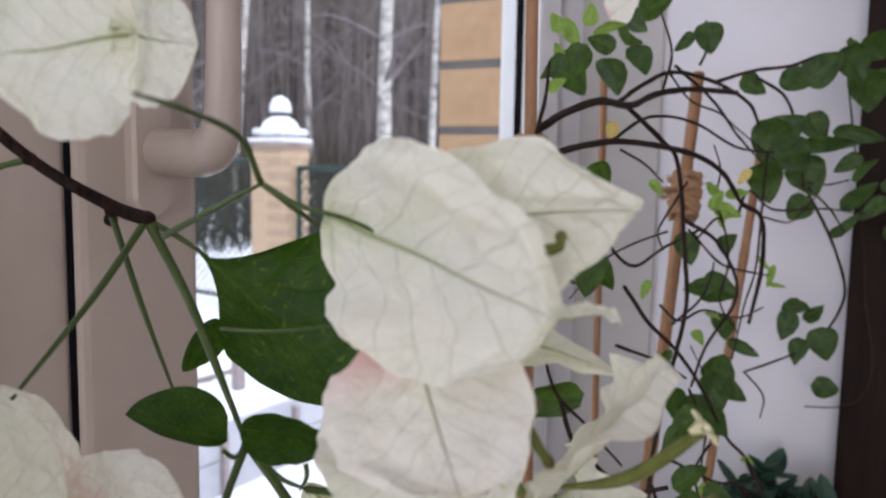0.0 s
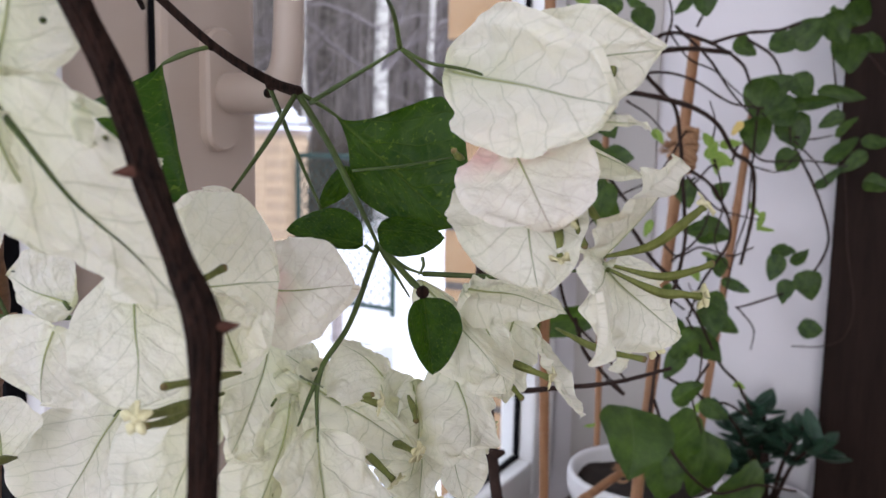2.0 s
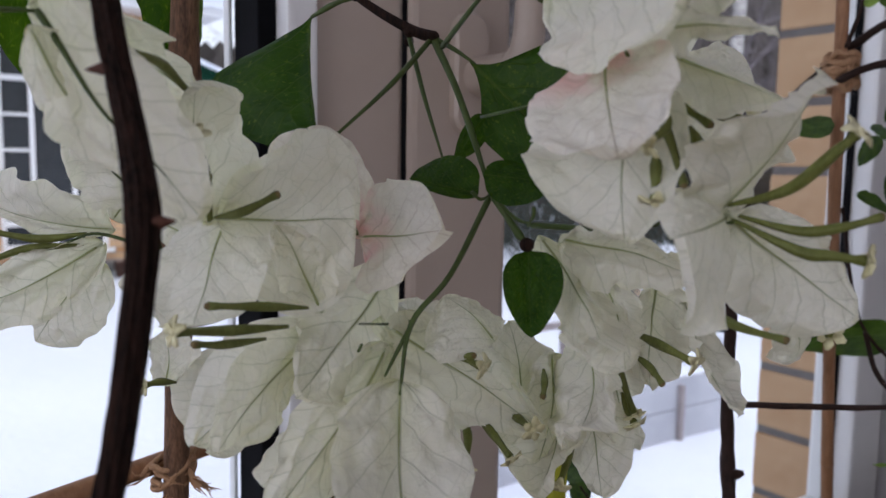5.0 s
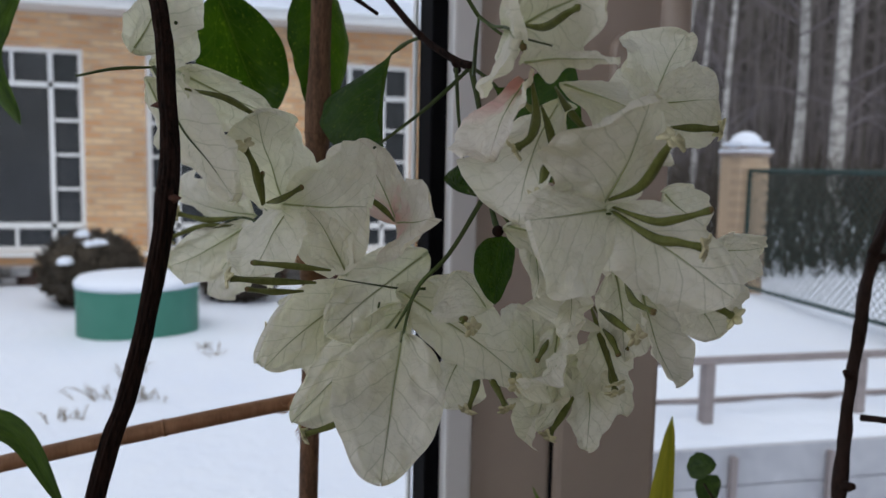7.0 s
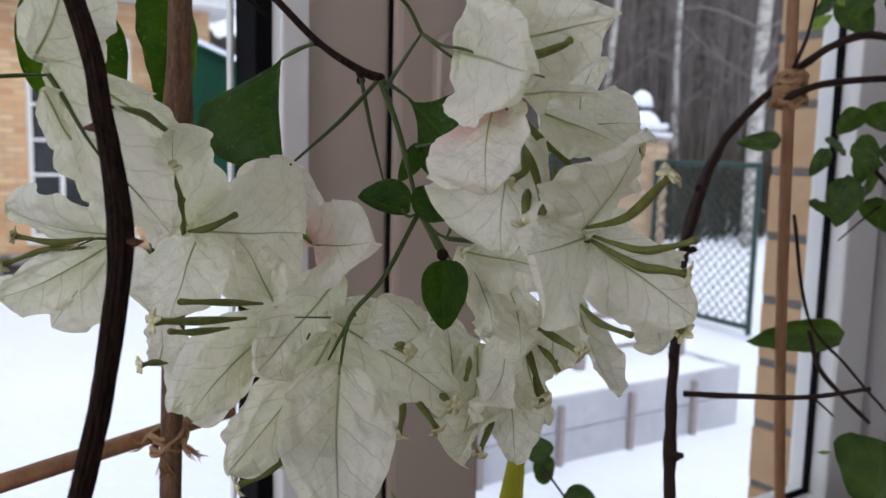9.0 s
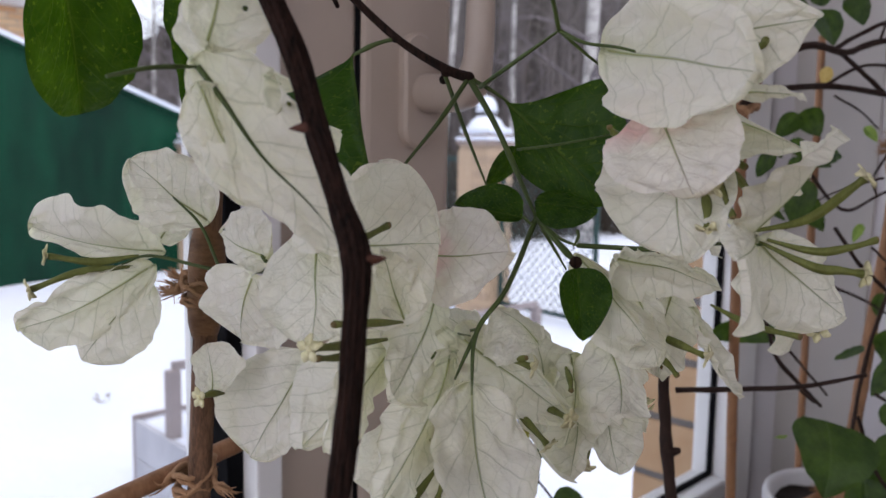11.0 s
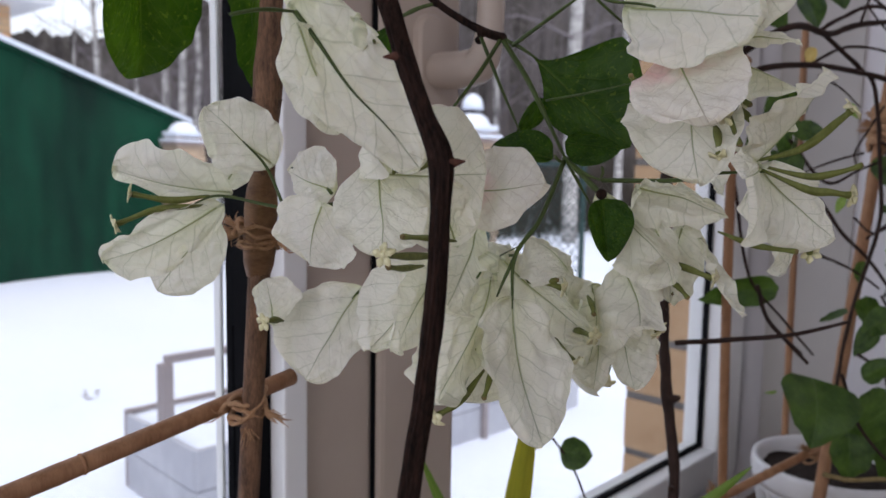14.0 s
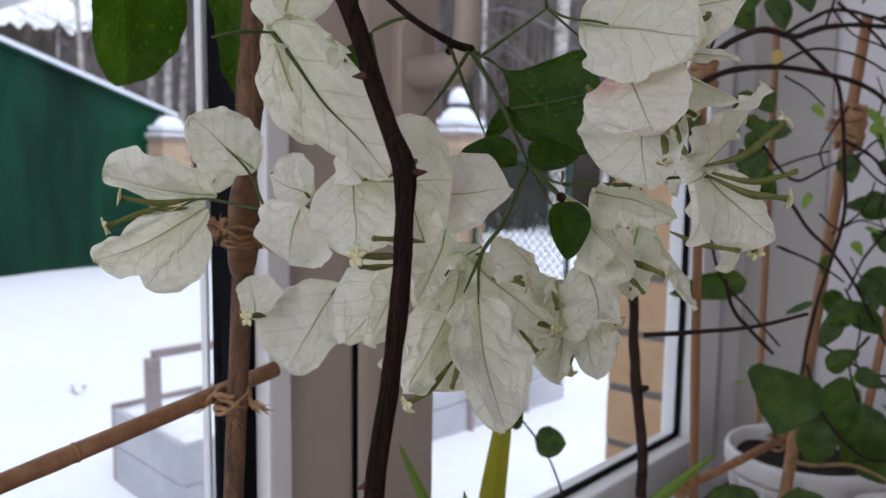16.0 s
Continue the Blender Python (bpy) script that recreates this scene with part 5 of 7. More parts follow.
bract((0.2310, 0.1892, 1.2217), (0.2289, 0.2120, 1.2337), (0.2465, 0.1989, 1.2292), (0.2076, 0.2041, 1.2217), 0.1, 0.1, 28, frill=1.5, crumple=1.5)
bract((0.2660, 0.1951, 1.2011), (0.2880, 0.1941, 1.2140), (0.2970, 0.1827, 1.2047), (0.2758, 0.2121, 1.2174), 0.1, 0.1, 29, frill=1.5, crumple=1.5)
bract((0.2427, 0.1629, 1.2257), (0.2321, 0.1802, 1.2407), (0.2533, 0.1709, 1.2297), (0.2200, 0.1685, 1.2192), 0.1, 0.1, 30)
bract((0.2972, 0.1482, 1.2151), (0.3131, 0.1490, 1.1711), (0.3175, 0.1547, 1.1940), (0.2918, 0.1546, 1.1892), 0.1, 0.1, 31, frill=1.5, crumple=1.5)
bract((0.2866, 0.1921, 1.2040), (0.2753, 0.1873, 1.1678), (0.2964, 0.1757, 1.1855), (0.2709, 0.2009, 1.1911), 0.1, -0.1, 32)
bract((0.2020, 0.1667, 1.2130), (0.1862, 0.1335, 1.1535), (0.1682, 0.1570, 1.1925), (0.2171, 0.1415, 1.1861), -0.06, 0.05, 33, full=0.5, sharp=0.6, lobes=0.02)
bract((0.2038, 0.1810, 1.2209), (0.1495, 0.1669, 1.1721), (0.1662, 0.1790, 1.2045), (0.1782, 0.1731, 1.1746), 0.06, -0.06, 34, sharp=0.6)
bract((0.1816, 0.1908, 1.2299), (0.1379, 0.1783, 1.1964), (0.1508, 0.1902, 1.2288), (0.1712, 0.1938, 1.1990), -0.06, 0.06, 35, full=0.5, sharp=0.6)
bract((0.1787, 0.1927, 1.2324), (0.1345, 0.1927, 1.1950), (0.1412, 0.2031, 1.2147), (0.1641, 0.1979, 1.1991), 0.05, 0.06, 36, full=0.5, sharp=0.6)
bract((0.2203, 0.2055, 1.2454), (0.1659, 0.1779, 1.2106), (0.1828, 0.1929, 1.2450), (0.2035, 0.1813, 1.2106), 0.08, 0.1, 37)
bract((0.2062, 0.2000, 1.2640), (0.2140, 0.1567, 1.2698), (0.2087, 0.1744, 1.2885), (0.1990, 0.1665, 1.2480), 0.03, 0.06, 38, True, full=0.5, sharp=0.45, frill=0.7)
bract((0.2064, 0.2054, 1.2647), (0.1861, 0.2085, 1.3054), (0.1690, 0.2060, 1.2936), (0.2060, 0.1938, 1.2890), 0.06, 0.1, 39, True, full=0.5, sharp=0.45, frill=0.6)
bract((0.1482, 0.2007, 1.2732), (0.1843, 0.1690, 1.2740), (0.1700, 0.2050, 1.2999), (0.1730, 0.1750, 1.2425), 0.06, 0.08, 40, full=0.5, sharp=0.4, frill=0.5, lobes=0.02)
bract((0.1490, 0.2160, 1.2735), (0.1345, 0.1850, 1.3170), (0.1195, 0.1680, 1.2970), (0.1634, 0.2030, 1.2984), 0.05, 0.08, 41, full=0.5, sharp=0.4)
bract((0.1521, 0.2070, 1.2721), (0.1309, 0.1809, 1.2393), (0.1290, 0.2125, 1.2600), (0.1565, 0.1790, 1.2539), 0.03, -0.05, 42, full=0.32, sharp=0.42, frill=0.6, lobes=0.24, crumple=0.4)
bract((0.0891, 0.1856, 1.3356), (0.1250, 0.1535, 1.2770), (0.0945, 0.1835, 1.3000), (0.1150, 0.1560, 1.3165), 0.05, -0.06, 43, full=0.3, sharp=0.45, frill=0.8, rib=2.4)
bract((0.1025, 0.1650, 1.3310), (0.1430, 0.2130, 1.3165), (0.1245, 0.1860, 1.3325), (0.1175, 0.1900, 1.3087), 0.05, 0.08, 44, full=0.45, sharp=0.55)
bract((0.0873, 0.1799, 1.3282), (0.1117, 0.1873, 1.2902), (0.0950, 0.1959, 1.3021), (0.1086, 0.1821, 1.3157), 0.08, 0.1, 45)
bract((0.1347, 0.2279, 1.2573), (0.1376, 0.2408, 1.2283), (0.1281, 0.2564, 1.2470), (0.1434, 0.2129, 1.2427), 0.1, -0.1, 46)
bract((0.2002, 0.2768, 1.2038), (0.1725, 0.2910, 1.1541), (0.1678, 0.3099, 1.1858), (0.1959, 0.2674, 1.1794), 0.05, -0.08, 47, full=0.48, sharp=0.42)
bract((0.1564, 0.2998, 1.1882), (0.1613, 0.3136, 1.2106), (0.1514, 0.3119, 1.1999), (0.1656, 0.2898, 1.1993), 0.1, 0.2, 48)
bract((0.1760, 0.1800, 1.2420), (0.1560, 0.1720, 1.2740), (0.1600, 0.1800, 1.2550), (0.1790, 0.1720, 1.2560), 0.08, 0.2, 50, sharp=0.6, crumple=1.5)
bract((0.1952, 0.1806, 1.1986), (0.1815, 0.1812, 1.1640), (0.1600, 0.1923, 1.1759), (0.2138, 0.1678, 1.1640), 0.08, 0.15, 51, frill=1.5)
bract((0.1486, 0.2890, 1.2770), (0.1175, 0.3003, 1.3050), (0.1367, 0.2824, 1.3070), (0.1257, 0.3015, 1.2747), 0.05, -0.1, 52)
bract((0.1459, 0.2338, 1.2645), (0.1397, 0.2605, 1.2734), (0.1470, 0.2483, 1.2848), (0.1440, 0.2512, 1.2569), 0.08, 0.1, 53)
bract((0.1361, 0.3121, 1.2611), (0.0910, 0.3479, 1.2725), (0.1149, 0.3136, 1.2820), (0.1095, 0.3350, 1.2605), 0.10, 0.25, 55, sharp=0.34, frill=0.8, crumple=0.9)
bract((0.1311, 0.3144, 1.2524), (0.0831, 0.3472, 1.2239), (0.0991, 0.3202, 1.2472), (0.1189, 0.3237, 1.2231), 0.08, -0.25, 56, sharp=0.36, frill=0.8, crumple=0.9)
bract((0.1323, 0.3211, 1.2444), (0.1080, 0.3382, 1.2067), (0.1093, 0.3463, 1.2256), (0.1379, 0.3188, 1.2242), 0.08, 0.1, 57, sharp=0.45, frill=0.8, crumple=0.9)
bract((0.1410, 0.3211, 1.2655), (0.1566, 0.3236, 1.2837), (0.1512, 0.3205, 1.2637), (0.1407, 0.3276, 1.2786), 0.1, 0.1, 58)
bract((0.1939, 0.1533, 1.3950), (0.1648, 0.1620, 1.3872), (0.1766, 0.1557, 1.3721), (0.1851, 0.1551, 1.4154), 0.08, 0.1, 59)
bract((0.1915, 0.1550, 1.3962), (0.2089, 0.1472, 1.3943), (0.2052, 0.1541, 1.4086), (0.1959, 0.1536, 1.3796), 0.08, 0.1, 60)
bract((0.0955, 0.1834, 1.3363), (0.0957, 0.1851, 1.3656), (0.0875, 0.1980, 1.3464), (0.1112, 0.1834, 1.3505), 0.08, 0.1, 61)
bract((0.0828, 0.1677, 1.3415), (0.0985, 0.1760, 1.3822), (0.0801, 0.1791, 1.3596), (0.1103, 0.1719, 1.3630), 0.08, 0.1, 62)
leaf((0.2552, 0.1976, 1.3362), (0.2761, 0.1482, 1.2884), (0.2764, 0.1613, 1.3451), (0.2610, 0.1843, 1.2973), 0.03, 0.06, 63, point=0.85, blunt=0.6, neck=0.38)
leaf((0.2129, 0.2600, 1.3575), (0.2050, 0.2360, 1.2985), (0.1780, 0.2880, 1.3300), (0.2040, 0.2440, 1.3330), 0.05, 0.10, 64, point=0.85, blunt=0.55, neck=0.22)
leaf((0.2424, 0.1730, 1.2816), (0.2317, 0.2067, 1.2866), (0.2391, 0.1904, 1.2965), (0.2374, 0.1843, 1.2798), 0.05, 0.1, 65)
leaf((0.2350, 0.1609, 1.2896), (0.2475, 0.1363, 1.2867), (0.2401, 0.1484, 1.2947), (0.2444, 0.1479, 1.2788), 0.05, 0.1, 66)
leaf((0.2423, 0.1428, 1.2623), (0.2378, 0.1351, 1.2317), (0.2293, 0.1419, 1.2516), (0.2433, 0.1253, 1.2543), 0.04, 0.06, 67)
leaf((0.2598, 0.1919, 1.3140), (0.2570, 0.2089, 1.2945), (0.2557, 0.2040, 1.3057), (0.2629, 0.1952, 1.3030), 0.04, 0.06, 68)
leaf((0.1140, 0.3683, 1.4085), (0.1485, 0.4353, 1.3303), (0.1007, 0.3794, 1.3584), (0.1596, 0.3743, 1.3731), 0.05, 0.08, 69, point=0.85, blunt=0.55)
leaf((0.1800, 0.3560, 1.4150), (0.1845, 0.3600, 1.3225), (0.1615, 0.3500, 1.3720), (0.2060, 0.3860, 1.3800), 0.05, 0.16, 70)

# stems, stalks and flowers
stem("branch", BARK, (.0024, .0024, .0022, .0026, .003), (0.1800, 0.3180, 1.4320), (0.2079, 0.2731, 1.3963), (0.2268, 0.2440, 1.3665), (0.2415, 0.2240, 1.3515), (0.2475, 0.2135, 1.3470))
stem("stalk", GREEN_STALK, (.0019, .0017, .0016), (0.2475, 0.2135, 1.3470), (0.2466, 0.1923, 1.3202), (0.2430, 0.1660, 1.2820))
stem("stalk", GREEN_STALK, (.0016, .0014, .0018), (0.2430, 0.1660, 1.2820), (0.2415, 0.1500, 1.2700), (0.2410, 0.1430, 1.2650))
stem("top_branch", BARK, (.0032, .0024, .0019), (0.0849, 0.1447, 1.3772), (0.0761, 0.1537, 1.3805), (0.0368, 0.1840, 1.3820), (0.0002, 0.2081, 1.3768))
stem("top_branch", BARK, (.0032, .0022, .0017, .0013), (0.0837, 0.1446, 1.3771), (0.0949, 0.1552, 1.3783), (0.1203, 0.1886, 1.3905), (0.1544, 0.2259, 1.3972), (0.1823, 0.2441, 1.3884), (0.2049, 0.2618, 1.3803))
stem("stalk", GREEN_STALK, (.0013, .0012), (0.2465, 0.2050, 1.3420), (0.2385, 0.1765, 1.3515), (0.2310, 0.1480, 1.3610))
stem("stalk", GREEN_STALK, (.0010, .0007), (0.2310, 0.1480, 1.3610), (0.2340, 0.1370, 1.3554), (0.2349, 0.1201, 1.3520), (0.2324, 0.0940, 1.3440), (0.2353, 0.0714, 1.3380))
stem("stalk", GREEN_STALK, (.0011, .0009), (0.2310, 0.1480, 1.3610), (0.2183, 0.1433, 1.3729), (0.1931, 0.1334, 1.3776), (0.1729, 0.1255, 1.3796))
stem("stalk", GREEN_STALK, (.0009, .0008), (0.2310, 0.1480, 1.3610), (0.2408, 0.1417, 1.3524), (0.2554, 0.1387, 1.3455))
stem("stalk", GREEN_STALK, (.0014, .0013), (0.2475, 0.2135, 1.3470), (0.2240, 0.2094, 1.3253), (0.1933, 0.2031, 1.3020))
stem("stalk", GREEN_STALK, (.0013, .0011), (0.2425, 0.2250, 1.3490), (0.2395, 0.2078, 1.3213), (0.2383, 0.1924, 1.2960))
stem("petiole", GREEN_STALK, (.0013, .0012, .0016), (0.2264, 0.2442, 1.3658), (0.2200, 0.2510, 1.3630), (0.2129, 0.2600, 1.3575))
stem("petiole", GREEN_STALK, (.0013, .0012), (0.2475, 0.2135, 1.3470), (0.2519, 0.2042, 1.3416), (0.2569, 0.1957, 1.3351))
stem("stalk", GREEN_STALK, (.0015, .0013, .0012), (0.2430, 0.1660, 1.2820), (0.2249, 0.1672, 1.2516), (0.2094, 0.1705, 1.2333), (0.2011, 0.1649, 1.2090))
stem("stalk", GREEN_STALK, (.0011, .001), (0.2106, 0.1710, 1.2340), (0.2051, 0.1727, 1.2237), (0.2000, 0.1738, 1.2140))
stem("stalk", GREEN_STALK, (.0009, .0006), (0.2158, 0.1771, 1.2330), (0.2031, 0.1751, 1.2335), (0.1667, 0.1349, 1.2446))
stem("stalk", GREEN_STALK, (.0013, .0011), (0.2461, 0.1455, 1.2712), (0.2543, 0.1102, 1.2722), (0.2560, 0.0914, 1.2759), (0.2613, 0.0711, 1.2771))
stem("stalk", GREEN_STALK, (.0012, .001), (0.2430, 0.1660, 1.2820), (0.2432, 0.1537, 1.2742), (0.2461, 0.1455, 1.2712))
stem("stalk", GREEN_STALK, (.001, .0009), (0.2430, 0.1660, 1.2820), (0.2516, 0.1633, 1.2696), (0.2582, 0.1596, 1.2581))
stem("stalk", GREEN_STALK, (.0009, .0008), (0.2329, 0.1655, 1.2830), (0.2363, 0.1640, 1.2801), (0.2430, 0.1660, 1.2820))
stem("stalk", GREEN_STALK, (.0009, .0008), (0.2484, 0.1473, 1.2776), (0.2466, 0.1456, 1.2745), (0.2449, 0.1469, 1.2707))
stem("stalk", GREEN_STALK, (.0012, .001), (0.1538, 0.2385, 1.2577), (0.1498, 0.2787, 1.2537), (0.1310, 0.3092, 1.2591), (0.1189, 0.3159, 1.2551))
stem("stalk", GREEN_STALK, (.001, .0009), (0.1498, 0.2787, 1.2537), (0.1441, 0.2862, 1.2747), (0.1331, 0.2912, 1.2880))
stem("stalk", GREEN_STALK, (.0006, .0008, .0010), (0.0573, 0.1800, 1.3295), (0.0720, 0.1822, 1.3335), (0.0891, 0.1856, 1.3356))
stem("stalk", GREEN_STALK, (.001, .0009), (0.1451, 0.2330, 1.2630), (0.1450, 0.2462, 1.2719), (0.1404, 0.2596, 1.2751))
stem("stalk", GREEN_STALK, (.001, .0009), (0.2002, 0.2768, 1.2038), (0.1914, 0.2834, 1.1906))
stem("petiole", GREEN_STALK, (.0012, .0011), (0.1055, 0.1991, 1.3899), (0.1105, 0.2687, 1.3976), (0.1094, 0.3683, 1.4082))
stem("petiole", GREEN_STALK, (.0012, .0011), (0.1544, 0.2259, 1.3972), (0.1656, 0.2847, 1.4041), (0.1746, 0.3640, 1.4119))
stem("petiole", GREEN_STALK, (.001, .0009), (0.0996, 0.1736, 1.3539), (0.1018, 0.2717, 1.3765), (0.1101, 0.3683, 1.4083))
stem("stalk", GREEN_STALK, (.001, .0012), (0.1858, 0.2014, 1.1792), (0.1924, 0.1950, 1.2027), (0.1928, 0.1783, 1.2263))
stem("stalk", GREEN_STALK, (.0008, .0007), (0.2543, 0.1875, 1.3126), (0.2532, 0.1631, 1.3150), (0.2580, 0.1391, 1.3193))
flower(1, (0.2620, 0.0750, 1.2820), (0.2650, 0.0563, 1.2877), (0.2654, 0.0423, 1.2993), (0.2661, 0.0380, 1.3034))
flower(0, (0.2620, 0.0740, 1.2800), (0.2710, 0.0556, 1.2754), (0.2757, 0.0448, 1.2773), (0.2818, 0.0371, 1.2805))
flower(1, (0.2630, 0.0730, 1.2780), (0.2703, 0.0551, 1.2697), (0.2757, 0.0469, 1.2686), (0.2817, 0.0409, 1.2674))
flower(1, (0.2439, 0.0876, 1.2979), (0.2393, 0.0838, 1.2927), (0.2370, 0.0815, 1.2840))
flower(0, (0.2487, 0.0793, 1.3059), (0.2460, 0.0740, 1.3010), (0.2441, 0.0684, 1.2961))
flower(1, (0.2370, 0.0952, 1.3287), (0.2350, 0.0839, 1.3145), (0.2285, 0.0718, 1.3052), (0.2240, 0.0740, 1.3010))
flower(0, (0.2410, 0.0939, 1.3181), (0.2410, 0.0825, 1.3054), (0.2397, 0.0736, 1.2886))
flower(0, (0.2514, 0.1056, 1.3270), (0.2520, 0.0909, 1.3160), (0.2547, 0.0766, 1.3065))
flower(0, (0.2331, 0.1006, 1.3502), (0.2372, 0.0836, 1.3467), (0.2384, 0.0670, 1.3486), (0.2428, 0.0668, 1.3512))
flower(0, (0.2317, 0.1013, 1.3483), (0.2263, 0.0822, 1.3411), (0.2245, 0.0722, 1.3370))
flower(0, (0.1681, 0.1724, 1.2434), (0.1495, 0.1699, 1.2460), (0.1321, 0.1696, 1.2478))
flower(1, (0.1615, 0.1742, 1.2373), (0.1386, 0.1716, 1.2388), (0.1220, 0.1693, 1.2407))
flower(0, (0.1562, 0.1810, 1.2323), (0.1409, 0.1780, 1.2327), (0.1299, 0.1761, 1.2345))
flower(1, (0.1370, 0.1810, 1.2736), (0.1350, 0.1776, 1.2834), (0.1329, 0.1738, 1.2924), (0.1287, 0.1688, 1.3001))
flower(0, (0.1378, 0.1808, 1.2740), (0.1364, 0.1815, 1.2823), (0.1368, 0.1808, 1.2883))
flower(0, (0.1390, 0.1815, 1.2748), (0.1452, 0.1726, 1.2771), (0.1538, 0.1653, 1.2828))
flower(1, (0.2209, 0.1907, 1.2245), (0.2285, 0.1739, 1.2205), (0.2343, 0.1595, 1.2165))
flower(0, (0.2218, 0.1858, 1.2223), (0.2272, 0.1720, 1.2192), (0.2321, 0.1612, 1.2204))
flower(1, (0.2887, 0.1321, 1.2286), (0.2902, 0.1192, 1.2256), (0.2934, 0.1072, 1.2215))
flower(0, (0.2915, 0.1334, 1.2189), (0.2923, 0.1259, 1.2154), (0.2929, 0.1200, 1.2099))
flower(1, (0.3040, 0.1499, 1.1973), (0.3036, 0.1455, 1.1911), (0.3036, 0.1421, 1.1864))
flower(0, (0.2645, 0.1415, 1.2501), (0.2615, 0.1308, 1.2422), (0.2589, 0.1218, 1.2360))
flower(0, (0.2849, 0.1016, 1.2466), (0.2769, 0.0793, 1.2422), (0.2748, 0.0598, 1.2411))
flower(1, (0.1272, 0.3149, 1.2590), (0.1083, 0.3215, 1.2567), (0.0908, 0.3286, 1.2601))
flower(1, (0.1257, 0.3154, 1.2539), (0.1037, 0.3258, 1.2519), (0.0850, 0.3345, 1.2445))
flower(1, (0.1901, 0.1726, 1.1792), (0.1701, 0.1697, 1.1690), (0.1566, 0.1714, 1.1644))
flower(0, (0.1938, 0.1701, 1.1836), (0.1882, 0.1677, 1.1746), (0.1840, 0.1669, 1.1681))
flower(1, (0.2480, 0.1894, 1.1890), (0.2439, 0.1791, 1.1811), (0.2385, 0.1734, 1.1713))
flower(1, (0.2508, 0.1830, 1.1892), (0.2529, 0.1741, 1.1822), (0.2554, 0.1650, 1.1740))
flower(1, (0.2940, 0.1527, 1.2262), (0.2989, 0.1477, 1.2091), (0.3040, 0.1431, 1.1905))
flower(0, (0.2953, 0.1521, 1.2263), (0.3009, 0.1428, 1.2163), (0.3058, 0.1360, 1.2084))
flower(1, (0.2948, 0.1671, 1.1788), (0.2842, 0.1610, 1.1688), (0.2763, 0.1571, 1.1608))
flower(0, (0.2822, 0.1755, 1.2057), (0.2758, 0.1678, 1.2017), (0.2709, 0.1633, 1.1976))
flower(1, (0.3133, 0.1188, 1.3131), (0.3257, 0.1191, 1.3133), (0.3358, 0.1165, 1.3130))
flower(1, (0.3022, 0.0706, 1.2466), (0.3075, 0.0678, 1.2409), (0.3134, 0.0668, 1.2373))
flower(1, (0.1597, 0.2941, 1.1893), (0.1517, 0.2911, 1.1915), (0.1450, 0.2898, 1.1914))
flower(0, (0.2050, 0.2030, 1.2645), (0.1980, 0.2060, 1.2720), (0.1830, 0.2160, 1.2830))
flower(0, (0.1040, 0.1570, 1.3240), (0.1190, 0.1720, 1.3225), (0.1290, 0.1850, 1.3185), (0.1375, 0.1945, 1.3140))
flower(1, (0.2621, 0.1761, 1.1898), (0.2593, 0.1651, 1.1898), (0.2574, 0.1550, 1.1887))
flower(0, (0.2570, 0.1332, 1.3189), (0.2520, 0.1330, 1.3197), (0.2487, 0.1333, 1.3220))


# ---- climbing plant in the white pot ----
climber = thing("climbing_plant", "twining plant with dark wiry stems and round green leaves", "climbing plant", at=(0.84, 0.21, 0.93))
CLIMB_HOME = Matrix.Translation((-0.84, -0.21, -0.93))
leaf_seed = [100]


def vine(radii, *points):
    return own(part("stem", swept(points, list(radii), sides=9, steps=8, wobble=0.35), TWIG, climber, smooth=True), CLIMB_HOME)


def climber_leaf(kind, centre, along, across, tilt=1.0):
    c, a, s = Vector(centre), Vector(along), Vector(across)
    leaf_seed[0] += 1
    m = {"C": LEAF_CLIMB, "Y": LEAF_YOUNG, "W": WITHERED, "P": BRACT_PINK}[kind]
    lab = {"C": "round green leaf", "Y": "fresh yellow-green young leaf", "W": "withered pale yellow flower", "P": "pink flower petal"}[kind]
    # every leaf hangs at its own tilt and is a little folded along the midrib
    rnd = random.Random(leaf_seed[0])
    turn = Matrix.Rotation(rnd.gauss(0, 0.45 * tilt), 3, a.normalized()) @ Matrix.Rotation(rnd.gauss(0, 0.25 * tilt), 3, s.normalized())
    a, s = turn @ a, turn @ s
    n = a.cross(s).normalized()
    droop = n * (s.length * rnd.uniform(0.05, 0.2))
    return own(part("leaf", blade(c - a * 0.5, c + a * 0.5, c - a * 0.12 - s * 0.48 + droop, c - a * 0.12 + s * 0.48 + droop, rnd.uniform(0.03, 0.12), 0.06, leaf_seed[0], ripple=0.035, crinkle=0.015, point=0.66, nu=14, nv=6, outline=0.04, blunt=0.72),
                    m, climber, lab, smooth=True), CLIMB_HOME)


def spur(base, ahead, size):
    """Blunt stub of a cut side shoot."""
    b, d = Vector(base), Vector(ahead).normalized()
    return own(part("spur", swept([b, b + d * size * 0.6, b + d * size], [size * 0.42, size * 0.3, size * 0.16], sides=8, steps=3, wobble=0.3), TWIG, climber, "short blunt stub on the stem", smooth=True), CLIMB_HOME)


for at, way in (((0.524, 0.238, 1.0), (-1, -0.3, 0.4)), ((0.545, 0.257, 1.07), (0.6, -0.8, 0.3)), ((0.566, 0.276, 1.145), (-0.9, -0.3, 0.5)), ((0.60, 0.30, 1.23), (0.7, -0.6, 0.2)), ((0.636, 0.316, 1.28), (-0.7, -0.4, 0.7))):
    spur(at, way, 0.011)
vine((.0042, .0028), (0.5977, 0.2984, 1.2325), (0.6660, 0.3190, 1.3210), (0.7330, 0.3030, 1.3850), (0.7438, 0.2460, 1.4193), (0.8421, 0.2391, 1.4237), (0.8963, 0.2299, 1.4389), (0.9545, 0.2062, 1.4479), (1.0144, 0.1732, 1.4478))
